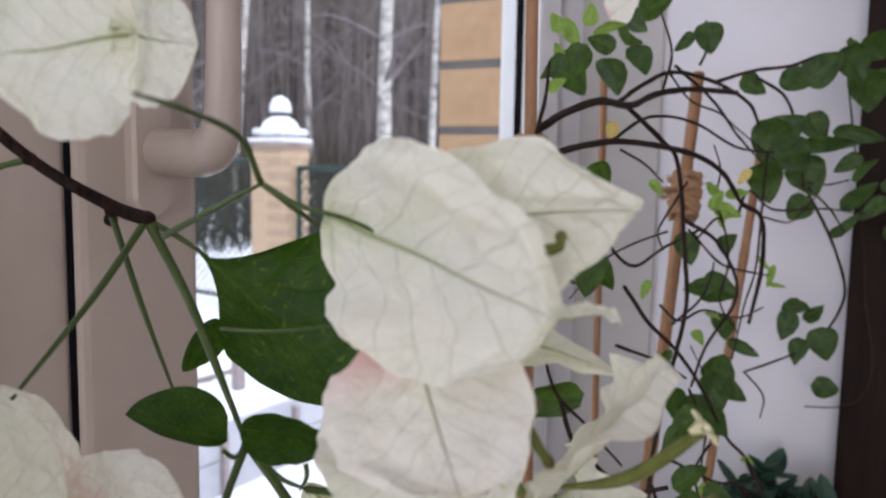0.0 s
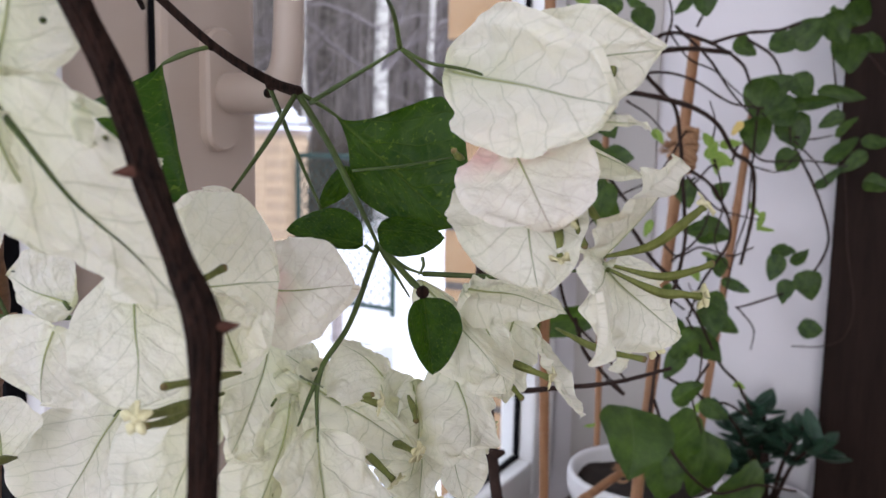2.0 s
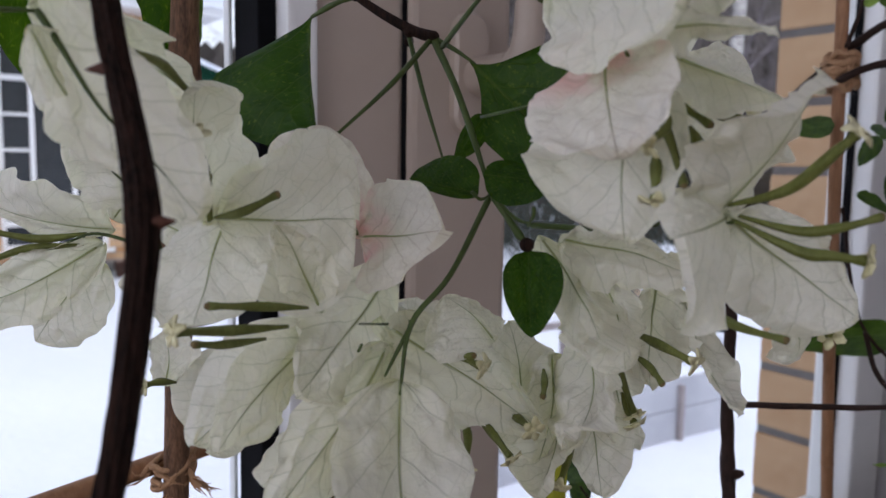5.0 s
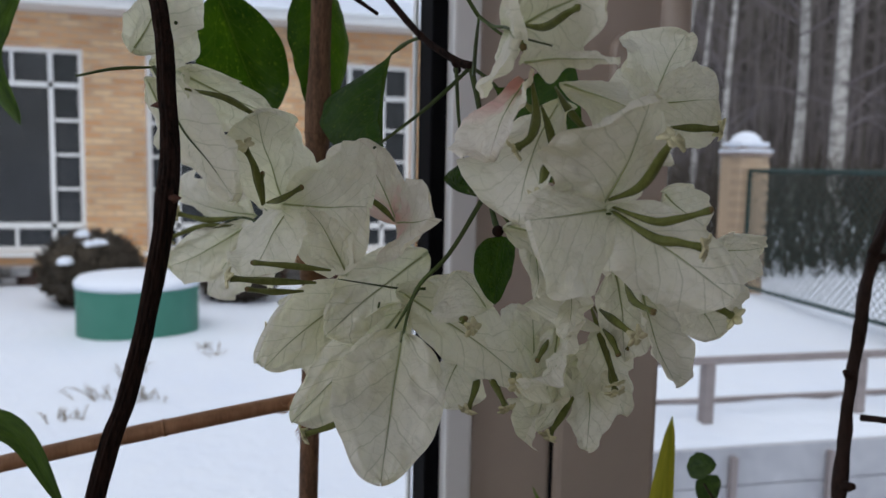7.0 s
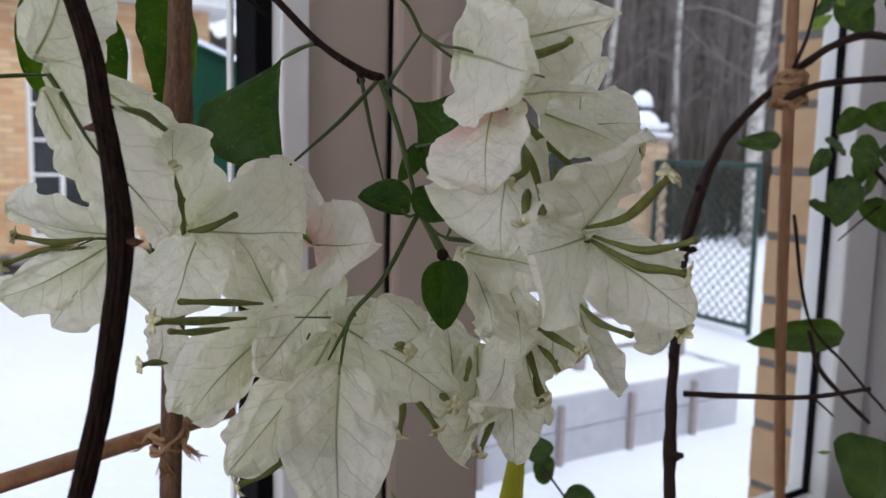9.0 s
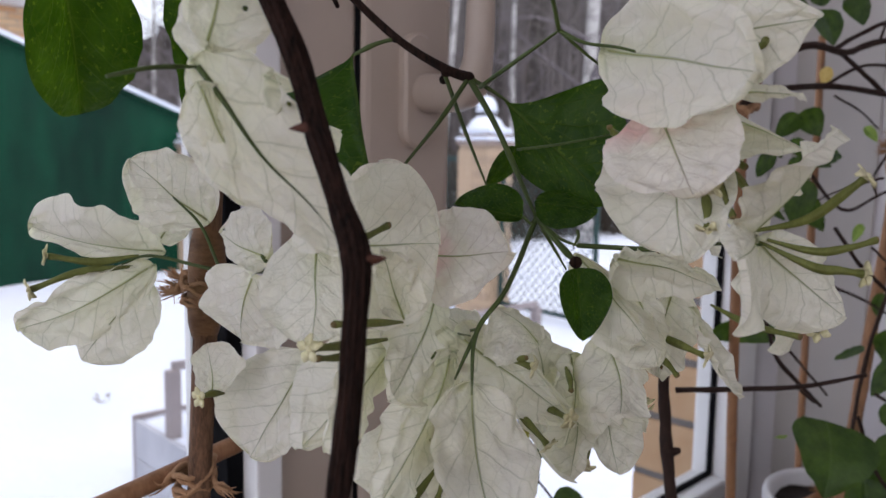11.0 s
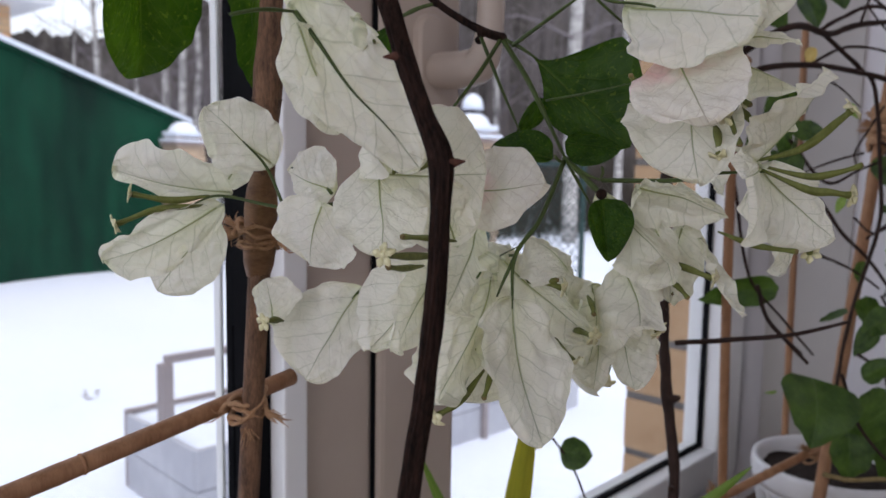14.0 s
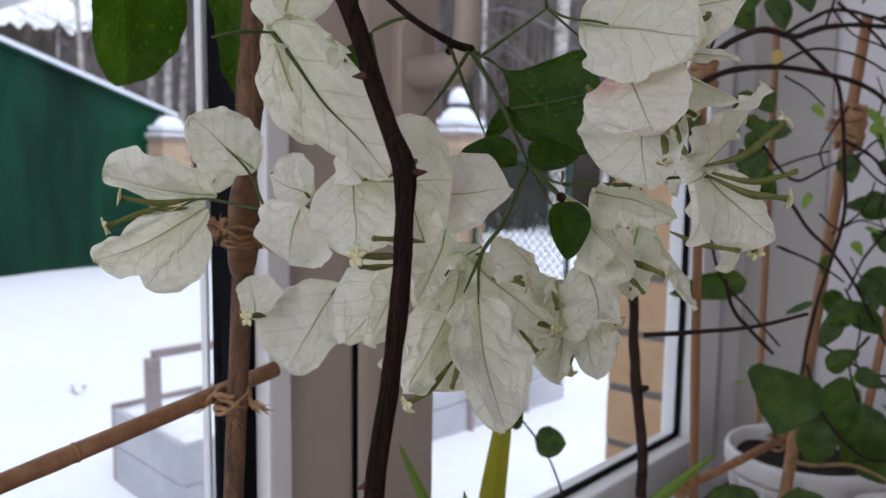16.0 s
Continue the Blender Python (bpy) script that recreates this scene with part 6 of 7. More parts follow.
vine((.0052, .0042), (0.5200, 0.2350, 0.9800), (0.5280, 0.2400, 1.0190), (0.5560, 0.2680, 1.1000), (0.5680, 0.2770, 1.1500), (0.6000, 0.3000, 1.2300), (0.6400, 0.3180, 1.2850), (0.6660, 0.3190, 1.3210))
vine((.0033, .0022), (0.7200, 0.3030, 1.3600), (0.7189, 0.2632, 1.3763), (0.8102, 0.2479, 1.3880), (0.8821, 0.2230, 1.3861), (0.9428, 0.1946, 1.3763), (0.9794, 0.1746, 1.3570), (1.0134, 0.1618, 1.3266), (1.0473, 0.1445, 1.3073), (1.0655, 0.1433, 1.2517), (1.0665, 0.1543, 1.1801))
vine((.0026, .0018), (0.8377, 0.2509, 1.4263), (0.8910, 0.2429, 1.4481), (0.9271, 0.2220, 1.4636), (0.9882, 0.1919, 1.4577), (1.0379, 0.1645, 1.4385), (1.0622, 0.1560, 1.4157))
vine((.0026, .002), (0.8493, 0.2483, 1.4260), (0.9022, 0.2247, 1.3926), (0.9280, 0.2125, 1.3670), (0.9304, 0.2016, 1.2750), (0.9070, 0.1920, 1.2148), (0.8688, 0.2014, 1.1271), (0.8322, 0.2005, 1.0670), (0.7987, 0.1949, 0.9960))
vine((.0022, .0012), (0.9882, 0.1919, 1.4577), (1.0442, 0.1630, 1.4746), (1.1002, 0.1313, 1.4847), (1.1434, 0.1016, 1.5010), (1.1764, 0.0818, 1.5020), (1.2121, 0.0511, 1.4864), (1.2406, 0.0097, 1.4366))
vine((.002, .0014), (1.0559, 0.1601, 1.4687), (1.0942, 0.1328, 1.4476), (1.1203, 0.1202, 1.4041), (1.1343, 0.1110, 1.3401))
vine((.002, .0014), (1.1546, 0.1103, 1.3388), (1.1976, 0.0836, 1.2797), (1.2165, 0.0658, 1.2252), (1.2239, 0.0645, 1.1942), (1.2085, 0.0770, 1.1617), (1.1834, 0.0926, 1.1411), (1.1163, 0.1218, 1.1314), (1.0574, 0.1550, 1.1233))
vine((.0012, .0009), (1.2249, 0.0837, 1.5164), (1.2816, 0.0509, 1.2840), (1.2861, 0.0416, 1.1900), (1.2857, 0.0272, 1.1044), (1.2765, 0.0361, 1.0580), (1.2604, 0.0651, 1.0422), (1.2452, 0.1041, 1.0405))
vine((.0022, .0014), (0.9311, 0.2036, 1.3093), (0.9784, 0.1763, 1.2812), (1.0186, 0.1611, 1.2219), (0.9851, 0.1855, 1.1646), (0.9455, 0.1909, 1.1263))
vine((.002, .0014), (0.8353, 0.2719, 1.3086), (0.8943, 0.2490, 1.2606), (0.9538, 0.2294, 1.2764), (0.9933, 0.2018, 1.2942))
vine((.0022, .0016), (0.8720, 0.2476, 1.2416), (0.8956, 0.2255, 1.2001), (0.9189, 0.2033, 1.1715), (0.9481, 0.1811, 1.1270), (0.9910, 0.1599, 1.0630), (1.0088, 0.1389, 1.0345), (1.0116, 0.1211, 0.9968))
vine((.0018, .0012), (0.8766, 0.1960, 1.0666), (0.9295, 0.1581, 1.0312), (0.9619, 0.1426, 1.0212), (0.9820, 0.1226, 1.0048))
vine((.0022, .0018), (0.7265, 0.2554, 1.1554), (0.7328, 0.2465, 1.1211), (0.7443, 0.2283, 1.0973), (0.7645, 0.2131, 1.0732))
vine((.0018, .0012), (0.8102, 0.2479, 1.3880), (0.8967, 0.2364, 1.4156), (0.9677, 0.2086, 1.4136), (1.0200, 0.1710, 1.3882), (1.0775, 0.1400, 1.3835))
vine((.0016, .001), (0.8977, 0.2244, 1.4414), (0.9140, 0.2212, 1.4822), (0.9231, 0.2362, 1.5241))
vine((.0016, .001), (0.9526, 0.2010, 1.4729), (0.9612, 0.1955, 1.4938), (0.9561, 0.1977, 1.5198))
vine((.002, .0012), (0.7099, 0.2797, 1.3927), (0.7287, 0.2804, 1.4244), (0.7441, 0.2843, 1.4566))
vine((.0018, .001), (0.8979, 0.2125, 1.4666), (0.9607, 0.1875, 1.4362), (1.0189, 0.1716, 1.4024), (1.0559, 0.1494, 1.3716))
vine((.0018, .0012), (0.7594, 0.2999, 1.2578), (0.7682, 0.2823, 1.1595), (0.7962, 0.2542, 1.1116), (0.8216, 0.2266, 1.0699))
vine((.0016, .001), (1.0224, 0.1669, 1.3092), (1.0446, 0.1592, 1.3385), (1.0795, 0.1363, 1.3168), (1.1374, 0.0886, 1.3175), (1.1924, 0.0448, 1.3104))
vine((.0014, .001), (0.9313, 0.2024, 1.3502), (0.9362, 0.2226, 1.3157), (0.9427, 0.2341, 1.2943), (0.9435, 0.2283, 1.2733))
vine((.0026, .0014), (0.5660, 0.2630, 1.1180), (0.5720, 0.2150, 1.1280), (0.5780, 0.1650, 1.1400), (0.5820, 0.1220, 1.1570))
vine((.0014, .0007), (0.5780, 0.1650, 1.1400), (0.6254, 0.1869, 1.1257), (0.6385, 0.1766, 1.1114))
vine((.002, .0012), (0.8380, 0.2002, 1.0501), (0.8274, 0.1748, 0.9978), (0.8522, 0.1342, 0.9517), (0.9122, 0.0962, 0.9462), (0.9645, 0.0593, 0.9279))
vine((.0016, .001), (0.9498, 0.1646, 1.0713), (0.9270, 0.1778, 1.0384), (0.9073, 0.1602, 0.9971))
vine((.0013, .0008), (0.9535, 0.1947, 1.2883), (0.9792, 0.1767, 1.3094), (0.9896, 0.1673, 1.2598), (0.9943, 0.1750, 1.2157), (1.0141, 0.1576, 1.1784))
vine((.0014, .0009), (0.9005, 0.2177, 1.2209), (0.9139, 0.2001, 1.2038), (0.9410, 0.1805, 1.2131), (0.9968, 0.1550, 1.1989), (1.0228, 0.1332, 1.2090))
vine((.0015, .0009), (1.0664, 0.1450, 1.3830), (1.0573, 0.1463, 1.3167), (1.0444, 0.1469, 1.2505), (1.0187, 0.1532, 1.2078), (0.9894, 0.1576, 1.1522))
vine((.0012, .0008), (0.9160, 0.2242, 1.4631), (0.9452, 0.2072, 1.4355), (0.9830, 0.1854, 1.4245), (1.0184, 0.1719, 1.4094), (1.0787, 0.1360, 1.3724))
vine((.0013, .0008), (0.9161, 0.1867, 1.1318), (0.9220, 0.1690, 1.0909), (0.9101, 0.1669, 1.0446), (0.9265, 0.1491, 1.0151))
vine((.0012, .0008), (1.0573, 0.1459, 1.3093), (1.0818, 0.1216, 1.3022), (1.1038, 0.1116, 1.3097), (1.1364, 0.0966, 1.3327))
climber_leaf("C", (0.7720, 0.2080, 1.0189), (-0.0384, -0.0144, -0.0655), (0.0783, -0.0566, -0.0047), tilt=0.3)
climber_leaf("C", (0.9000, 0.1893, 0.9873), (-0.0506, 0.0477, -0.0432), (0.0461, -0.0282, -0.0434), tilt=0.3)
climber_leaf("C", (0.9505, 0.1709, 0.9424), (-0.0207, 0.0082, -0.0810), (0.0648, -0.0420, -0.0059), tilt=0.3)
climber_leaf("C", (0.8626, 0.1938, 0.9502), (-0.0043, -0.0049, -0.0540), (0.0508, -0.0269, -0.0064), tilt=0.3)
climber_leaf("C", (0.9007, 0.1206, 0.9409), (-0.0601, 0.0603, -0.0306), (0.0269, -0.0097, -0.0569), tilt=0.3)
climber_leaf("C", (0.6483, 0.2026, 0.9413), (-0.0070, 0.0005, -0.0405), (0.0574, -0.0342, -0.0078), tilt=0.3)
climber_leaf("C", (0.7302, 0.1692, 0.9214), (-0.0077, 0.0001, -0.0473), (0.0567, -0.0335, -0.0078), tilt=0.3)
vine((0.0013, 0.00084), (0.9327, 0.2215, 1.2958), (0.8932, 0.2466, 1.2838), (0.8559, 0.2669, 1.2668), (0.8169, 0.2860, 1.2316))
vine((0.0014, 0.00091), (0.9646, 0.2070, 1.2970), (0.9956, 0.1788, 1.2597), (1.0244, 0.1604, 1.2491), (1.0575, 0.1350, 1.2410))
vine((0.0013, 0.00084), (0.8560, 0.2523, 1.3815), (0.8866, 0.2366, 1.3679), (0.9147, 0.2241, 1.3487))
vine((0.0014, 0.00091), (0.9364, 0.2126, 1.1942), (0.9630, 0.1922, 1.2174), (0.9814, 0.1851, 1.2378), (0.9965, 0.1839, 1.2592))
vine((0.0017, 0.00111), (0.8558, 0.2483, 1.1818), (0.8880, 0.2229, 1.1663), (0.9159, 0.2045, 1.1496), (0.9391, 0.1952, 1.1364))
vine((0.0013, 0.00084), (0.9846, 0.1741, 1.3032), (0.9937, 0.1848, 1.3318), (1.0091, 0.1853, 1.3630), (1.0183, 0.1955, 1.3903))
vine((0.0014, 0.00091), (1.1341, 0.1076, 1.3488), (1.1574, 0.0870, 1.3463), (1.1824, 0.0654, 1.3522))
vine((0.0014, 0.00091), (1.1336, 0.1072, 1.3434), (1.1620, 0.0822, 1.3151), (1.1849, 0.0661, 1.2852))
vine((0.0012, 0.00078), (1.0232, 0.1498, 1.1320), (1.0477, 0.1309, 1.1010), (1.0593, 0.1340, 1.0699))
vine((0.0012, 0.00078), (0.9835, 0.1740, 1.1138), (0.9886, 0.1907, 1.1388), (0.9949, 0.2047, 1.1606))
climber_leaf("C", (0.9722, 0.2089, 1.2749), (0.0085, -0.0126, -0.0357), (-0.0152, 0.0238, -0.0108))
climber_leaf("Y", (0.9055, 0.2347, 1.2347), (-0.0026, 0.0099, -0.0208), (-0.0045, 0.0089, 0.0055))
climber_leaf("Y", (0.9801, 0.1932, 1.1742), (0.0089, -0.0096, -0.0196), (-0.0062, 0.0092, -0.0067))
climber_leaf("C", (1.0275, 0.1750, 1.2791), (0.0185, -0.0175, 0.0191), (0.0062, -0.0146, -0.0179))
climber_leaf("C", (0.9307, 0.2135, 1.1544), (0.0002, 0.0034, -0.0280), (-0.0104, 0.0187, 0.0034))
climber_leaf("Y", (1.0008, 0.1826, 1.1966), (0.0137, -0.0152, -0.0072), (-0.0025, 0.0022, -0.0091))
climber_leaf("C", (1.0689, 0.1645, 1.4616), (0.0168, -0.0234, -0.0210), (-0.0107, 0.0137, -0.0211))
climber_leaf("C", (1.1719, 0.0679, 1.3722), (-0.0138, 0.0291, -0.0207), (-0.0039, 0.0109, 0.0188))
climber_leaf("C", (1.2055, 0.0379, 1.3167), (-0.0138, 0.0273, -0.0290), (-0.0057, 0.0134, 0.0164))
climber_leaf("C", (0.9503, 0.1931, 1.5000), (0.0101, -0.0052, -0.0322), (0.0007, 0.0323, -0.0031))
climber_leaf("C", (0.9350, 0.2143, 1.4946), (0.0044, 0.0237, -0.0168), (0.0017, 0.0096, 0.0110))
climber_leaf("C", (0.8606, 0.2669, 1.4536), (0.0177, -0.0104, -0.0377), (0.0043, 0.0350, -0.0093))
climber_leaf("C", (0.8192, 0.2858, 1.4659), (-0.0159, 0.0113, -0.0321), (-0.0121, 0.0233, 0.0148))
climber_leaf("C", (0.8865, 0.2460, 1.4723), (0.0208, -0.0115, -0.0262), (-0.0017, 0.0281, -0.0147))
climber_leaf("C", (0.8796, 0.2550, 1.4958), (0.0197, -0.0202, -0.0130), (-0.0090, 0.0085, -0.0216))
climber_leaf("C", (0.8338, 0.2686, 1.4836), (-0.0116, 0.0255, 0.0103), (-0.0054, -0.0087, 0.0182))
climber_leaf("C", (0.7647, 0.2895, 1.4542), (-0.0057, 0.0238, -0.0203), (-0.0052, 0.0114, 0.0144))
climber_leaf("C", (1.1032, 0.1252, 1.4694), (-0.0078, -0.0306, -0.0187), (-0.0084, 0.0135, -0.0289))
climber_leaf("C", (1.1258, 0.0982, 1.4845), (-0.0095, -0.0410, 0.0315), (0.0220, -0.0232, -0.0274))
climber_leaf("C", (1.1692, 0.0691, 1.4912), (0.0180, -0.0238, -0.0390), (-0.0159, 0.0349, -0.0219))
climber_leaf("C", (1.1948, 0.0521, 1.4609), (0.0194, -0.0020, -0.0517), (-0.0207, 0.0452, -0.0001))
climber_leaf("C", (1.1975, 0.0628, 1.5112), (0.0104, -0.0406, -0.0161), (-0.0107, 0.0097, -0.0377))
climber_leaf("C", (1.1981, 0.0460, 1.5176), (-0.0207, -0.0192, 0.0301), (0.0170, -0.0287, -0.0164))
climber_leaf("C", (1.2152, 0.0271, 1.4771), (-0.0056, -0.0239, -0.0380), (-0.0104, 0.0296, -0.0180))
climber_leaf("C", (1.0978, 0.1298, 1.4125), (0.0272, -0.0391, 0.0267), (0.0201, -0.0191, -0.0338))
climber_leaf("C", (1.1324, 0.1015, 1.4157), (-0.0025, -0.0211, -0.0327), (0.0124, 0.0293, -0.0148))
climber_leaf("C", (1.0762, 0.1440, 1.3945), (0.0034, 0.0075, -0.0580), (-0.0000, 0.0460, 0.0086))
climber_leaf("C", (1.1344, 0.1084, 1.3554), (-0.0101, -0.0217, -0.0468), (0.0148, 0.0451, -0.0156))
climber_leaf("C", (1.0677, 0.1445, 1.3478), (0.0110, -0.0103, -0.0510), (0.0114, 0.0404, -0.0068))
climber_leaf("C", (1.1102, 0.1278, 1.3811), (0.0106, 0.0464, -0.0155), (-0.0124, 0.0156, 0.0404))
climber_leaf("C", (1.1337, 0.1152, 1.3170), (-0.0094, 0.0276, -0.0260), (-0.0134, 0.0210, 0.0248))
climber_leaf("C", (1.1557, 0.0890, 1.3943), (-0.0137, -0.0675, 0.0041), (-0.0082, -0.0044, -0.0223))
climber_leaf("C", (1.1887, 0.0582, 1.4071), (-0.0050, -0.0605, -0.0119), (0.0035, 0.0030, -0.0243))
climber_leaf("C", (1.2017, 0.0542, 1.3321), (-0.0208, -0.0418, 0.0358), (0.0051, -0.0154, -0.0171))
climber_leaf("C", (1.1999, 0.0674, 1.2954), (-0.0030, -0.0302, 0.0396), (-0.0027, -0.0159, -0.0118))
climber_leaf("C", (1.2115, 0.0503, 1.3654), (0.0152, -0.0357, 0.0226), (0.0006, -0.0098, -0.0151))
climber_leaf("C", (1.2248, 0.0133, 1.3462), (-0.0046, -0.0390, -0.0064), (-0.0006, 0.0024, -0.0238))
climber_leaf("C", (1.2347, 0.0066, 1.2855), (0.0093, -0.0424, -0.0139), (-0.0125, 0.0062, -0.0235))
climber_leaf("Y", (0.9882, 0.1827, 1.3290), (0.0126, -0.0081, 0.0209), (-0.0038, -0.0134, -0.0066))
climber_leaf("Y", (0.9909, 0.1708, 1.3165), (0.0126, -0.0274, -0.0100), (0.0046, 0.0065, -0.0173))
climber_leaf("Y", (0.9867, 0.1885, 1.3410), (-0.0127, 0.0101, 0.0200), (0.0059, -0.0094, 0.0065))
climber_leaf("Y", (1.0026, 0.1642, 1.3365), (0.0021, -0.0269, 0.0051), (0.0016, -0.0029, -0.0134))
climber_leaf("Y", (0.9894, 0.1770, 1.3093), (-0.0093, -0.0033, -0.0204), (-0.0068, 0.0091, -0.0002))
climber_leaf("C", (1.0146, 0.1803, 1.2246), (-0.0048, -0.0434, -0.0114), (0.0104, 0.0134, -0.0369))
climber_leaf("C", (0.9900, 0.1989, 1.2304), (-0.0166, 0.0285, -0.0063), (0.0076, 0.0079, 0.0245))
climber_leaf("C", (1.0113, 0.1736, 1.1832), (0.0086, -0.0052, -0.0311), (0.0055, 0.0294, -0.0083))
climber_leaf("C", (1.0421, 0.1550, 1.1548), (-0.0003, -0.0465, -0.0116), (-0.0058, 0.0037, -0.0153))
climber_leaf("C", (1.0033, 0.1693, 1.1281), (-0.0014, -0.0285, -0.0408), (-0.0005, 0.0324, -0.0232))
climber_leaf("C", (0.9729, 0.1763, 1.0903), (-0.0209, -0.0466, -0.0361), (-0.0039, 0.0348, -0.0358))
climber_leaf("C", (0.9374, 0.2037, 1.1043), (0.0042, -0.0092, -0.0449), (0.0011, 0.0263, -0.0084))
climber_leaf("C", (1.0221, 0.1587, 1.1059), (-0.0104, -0.0315, -0.0106), (0.0034, 0.0108, -0.0216))
climber_leaf("C", (1.1470, 0.1123, 1.1947), (-0.0091, -0.0341, -0.0080), (-0.0089, 0.0068, -0.0267))
climber_leaf("C", (1.1227, 0.1203, 1.1727), (-0.0023, 0.0040, -0.0387), (0.0092, 0.0339, 0.0015))
climber_leaf("C", (1.1655, 0.0795, 1.1465), (-0.0118, -0.0118, -0.0405), (0.0100, 0.0364, -0.0115))
climber_leaf("C", (1.1401, 0.1077, 1.1382), (-0.0044, -0.0030, -0.0358), (-0.0104, 0.0308, -0.0018))
climber_leaf("C", (1.1490, 0.0924, 1.1881), (0.0003, -0.0222, 0.0217), (-0.0078, -0.0174, -0.0159))
climber_leaf("C", (1.2539, 0.0809, 1.0683), (-0.0108, -0.0383, 0.0004), (-0.0166, 0.0013, -0.0271))
climber_leaf("C", (0.8326, 0.2768, 1.2856), (-0.0000, 0.0201, -0.0584), (0.0059, 0.0413, 0.0113))
climber_leaf("C", (0.8706, 0.2632, 1.3205), (0.0008, -0.0418, -0.0097), (-0.0121, 0.0011, -0.0227))
climber_leaf("C", (0.8466, 0.2698, 1.3531), (0.0185, -0.0108, -0.0263), (-0.0076, 0.0251, -0.0157))
climber_leaf("C", (0.8102, 0.2809, 1.3482), (-0.0101, 0.0188, -0.0267), (-0.0122, 0.0147, 0.0144))
climber_leaf("C", (0.7747, 0.2883, 1.3089), (-0.0023, 0.0098, -0.0302), (-0.0009, 0.0182, 0.0057))
climber_leaf("C", (0.8558, 0.2669, 1.2551), (0.0031, -0.0261, -0.0402), (-0.0114, 0.0218, -0.0150))
climber_leaf("Y", (0.9032, 0.2280, 1.3427), (-0.0045, -0.0123, -0.0167), (0.0019, 0.0111, -0.0060))
climber_leaf("Y", (1.0763, 0.1344, 1.2380), (-0.0164, 0.0058, -0.0275), (-0.0013, 0.0092, 0.0029))
climber_leaf("Y", (1.0759, 0.1424, 1.2527), (0.0085, -0.0132, -0.0227), (-0.0043, 0.0059, -0.0040))
climber_leaf("Y", (1.0767, 0.1267, 1.2271), (0.0077, -0.0220, -0.0073), (0.0020, 0.0023, -0.0067))
climber_leaf("W", (0.8196, 0.2497, 1.3973), (0.0034, 0.0023, -0.0220), (-0.0008, 0.0133, 0.0014))
climber_leaf("W", (1.0035, 0.1587, 1.3556), (-0.0093, 0.0081, -0.0193), (-0.0032, 0.0116, 0.0066))
climber_leaf("Y", (0.9243, 0.1693, 1.0227), (0.0016, -0.0092, 0.0202), (0.0043, -0.0089, -0.0052))
climber_leaf("Y", (0.7432, 0.2417, 1.0407), (-0.0073, 0.0119, -0.0003), (0.0018, 0.0010, 0.0067))
climber_leaf("Y", (1.0086, 0.1373, 1.0325), (0.0077, -0.0134, -0.0081), (0.0001, 0.0044, -0.0095))
climber_leaf("C", (0.8600, 0.1676, 1.0571), (0.0285, -0.0210, 0.0218), (0.0023, -0.0202, -0.0208))
climber_leaf("C", (0.8809, 0.1427, 1.0358), (0.0022, -0.0326, -0.0136), (-0.0123, 0.0082, -0.0199))
climber_leaf("C", (0.8820, 0.1916, 1.0820), (-0.0042, 0.0179, -0.0382), (0.0055, 0.0237, 0.0076))
climber_leaf("C", (0.8407, 0.2142, 1.1145), (-0.0160, 0.0206, -0.0217), (0.0039, 0.0129, 0.0104))
climber_leaf("C", (0.6826, 0.2918, 1.3266), (-0.0130, 0.0361, -0.0037), (0.0013, 0.0044, 0.0187))
climber_leaf("C", (0.8206, 0.2981, 1.3247), (0.0110, -0.0114, -0.0231), (-0.0030, 0.0142, -0.0085))
climber_leaf("C", (0.8326, 0.2769, 1.3029), (-0.0057, 0.0006, -0.0326), (-0.0054, 0.0189, 0.0027))
climber_leaf("C", (0.8528, 0.2813, 1.3256), (0.0027, -0.0185, -0.0266), (-0.0078, 0.0146, -0.0103))
climber_leaf("C", (0.8269, 0.2866, 1.2856), (-0.0026, 0.0171, -0.0220), (-0.0032, 0.0133, 0.0098))
climber_leaf("C", (0.7598, 0.2884, 1.1383), (-0.0620, 0.0653, -0.0147), (0.0157, 0.0158, 0.0289))
climber_leaf("C", (0.7822, 0.2820, 1.2614), (0.0191, -0.0264, -0.0165), (-0.0029, 0.0057, -0.0131))
climber_leaf("Y", (0.7416, 0.2756, 1.4362), (-0.0001, -0.0185, 0.0074), (0.0049, -0.0045, -0.0099))
climber_leaf("C", (0.7240, 0.2328, 1.2745), (-0.0046, 0.0041, -0.0454), (-0.0016, 0.0317, 0.0045))
climber_leaf("C", (0.7474, 0.2266, 1.3161), (0.0137, -0.0250, -0.0156), (0.0027, 0.0102, -0.0164))
climber_leaf("Y", (0.8517, 0.3077, 1.4975), (0.0060, -0.0176, -0.0309), (-0.0019, 0.0158, -0.0085))
climber_leaf("Y", (0.8227, 0.3074, 1.4744), (-0.0010, 0.0095, 0.0236), (0.0074, -0.0093, 0.0047))
climber_leaf("Y", (0.8556, 0.2889, 1.5163), (-0.0068, -0.0016, 0.0230), (0.0104, -0.0132, 0.0007))
climber_leaf("Y", (0.7990, 0.3016, 1.5003), (-0.0003, 0.0119, 0.0192), (0.0066, -0.0118, 0.0082))
climber_leaf("Y", (0.8645, 0.2708, 1.5026), (0.0217, -0.0256, 0.0132), (0.0131, -0.0033, -0.0169))
climber_leaf("C", (0.8569, 0.3083, 1.4586), (0.0146, -0.0246, -0.0459), (-0.0088, 0.0316, -0.0190))
climber_leaf("C", (0.9646, 0.2793, 1.5240), (0.0016, -0.0343, -0.0211), (0.0096, 0.0182, -0.0248))
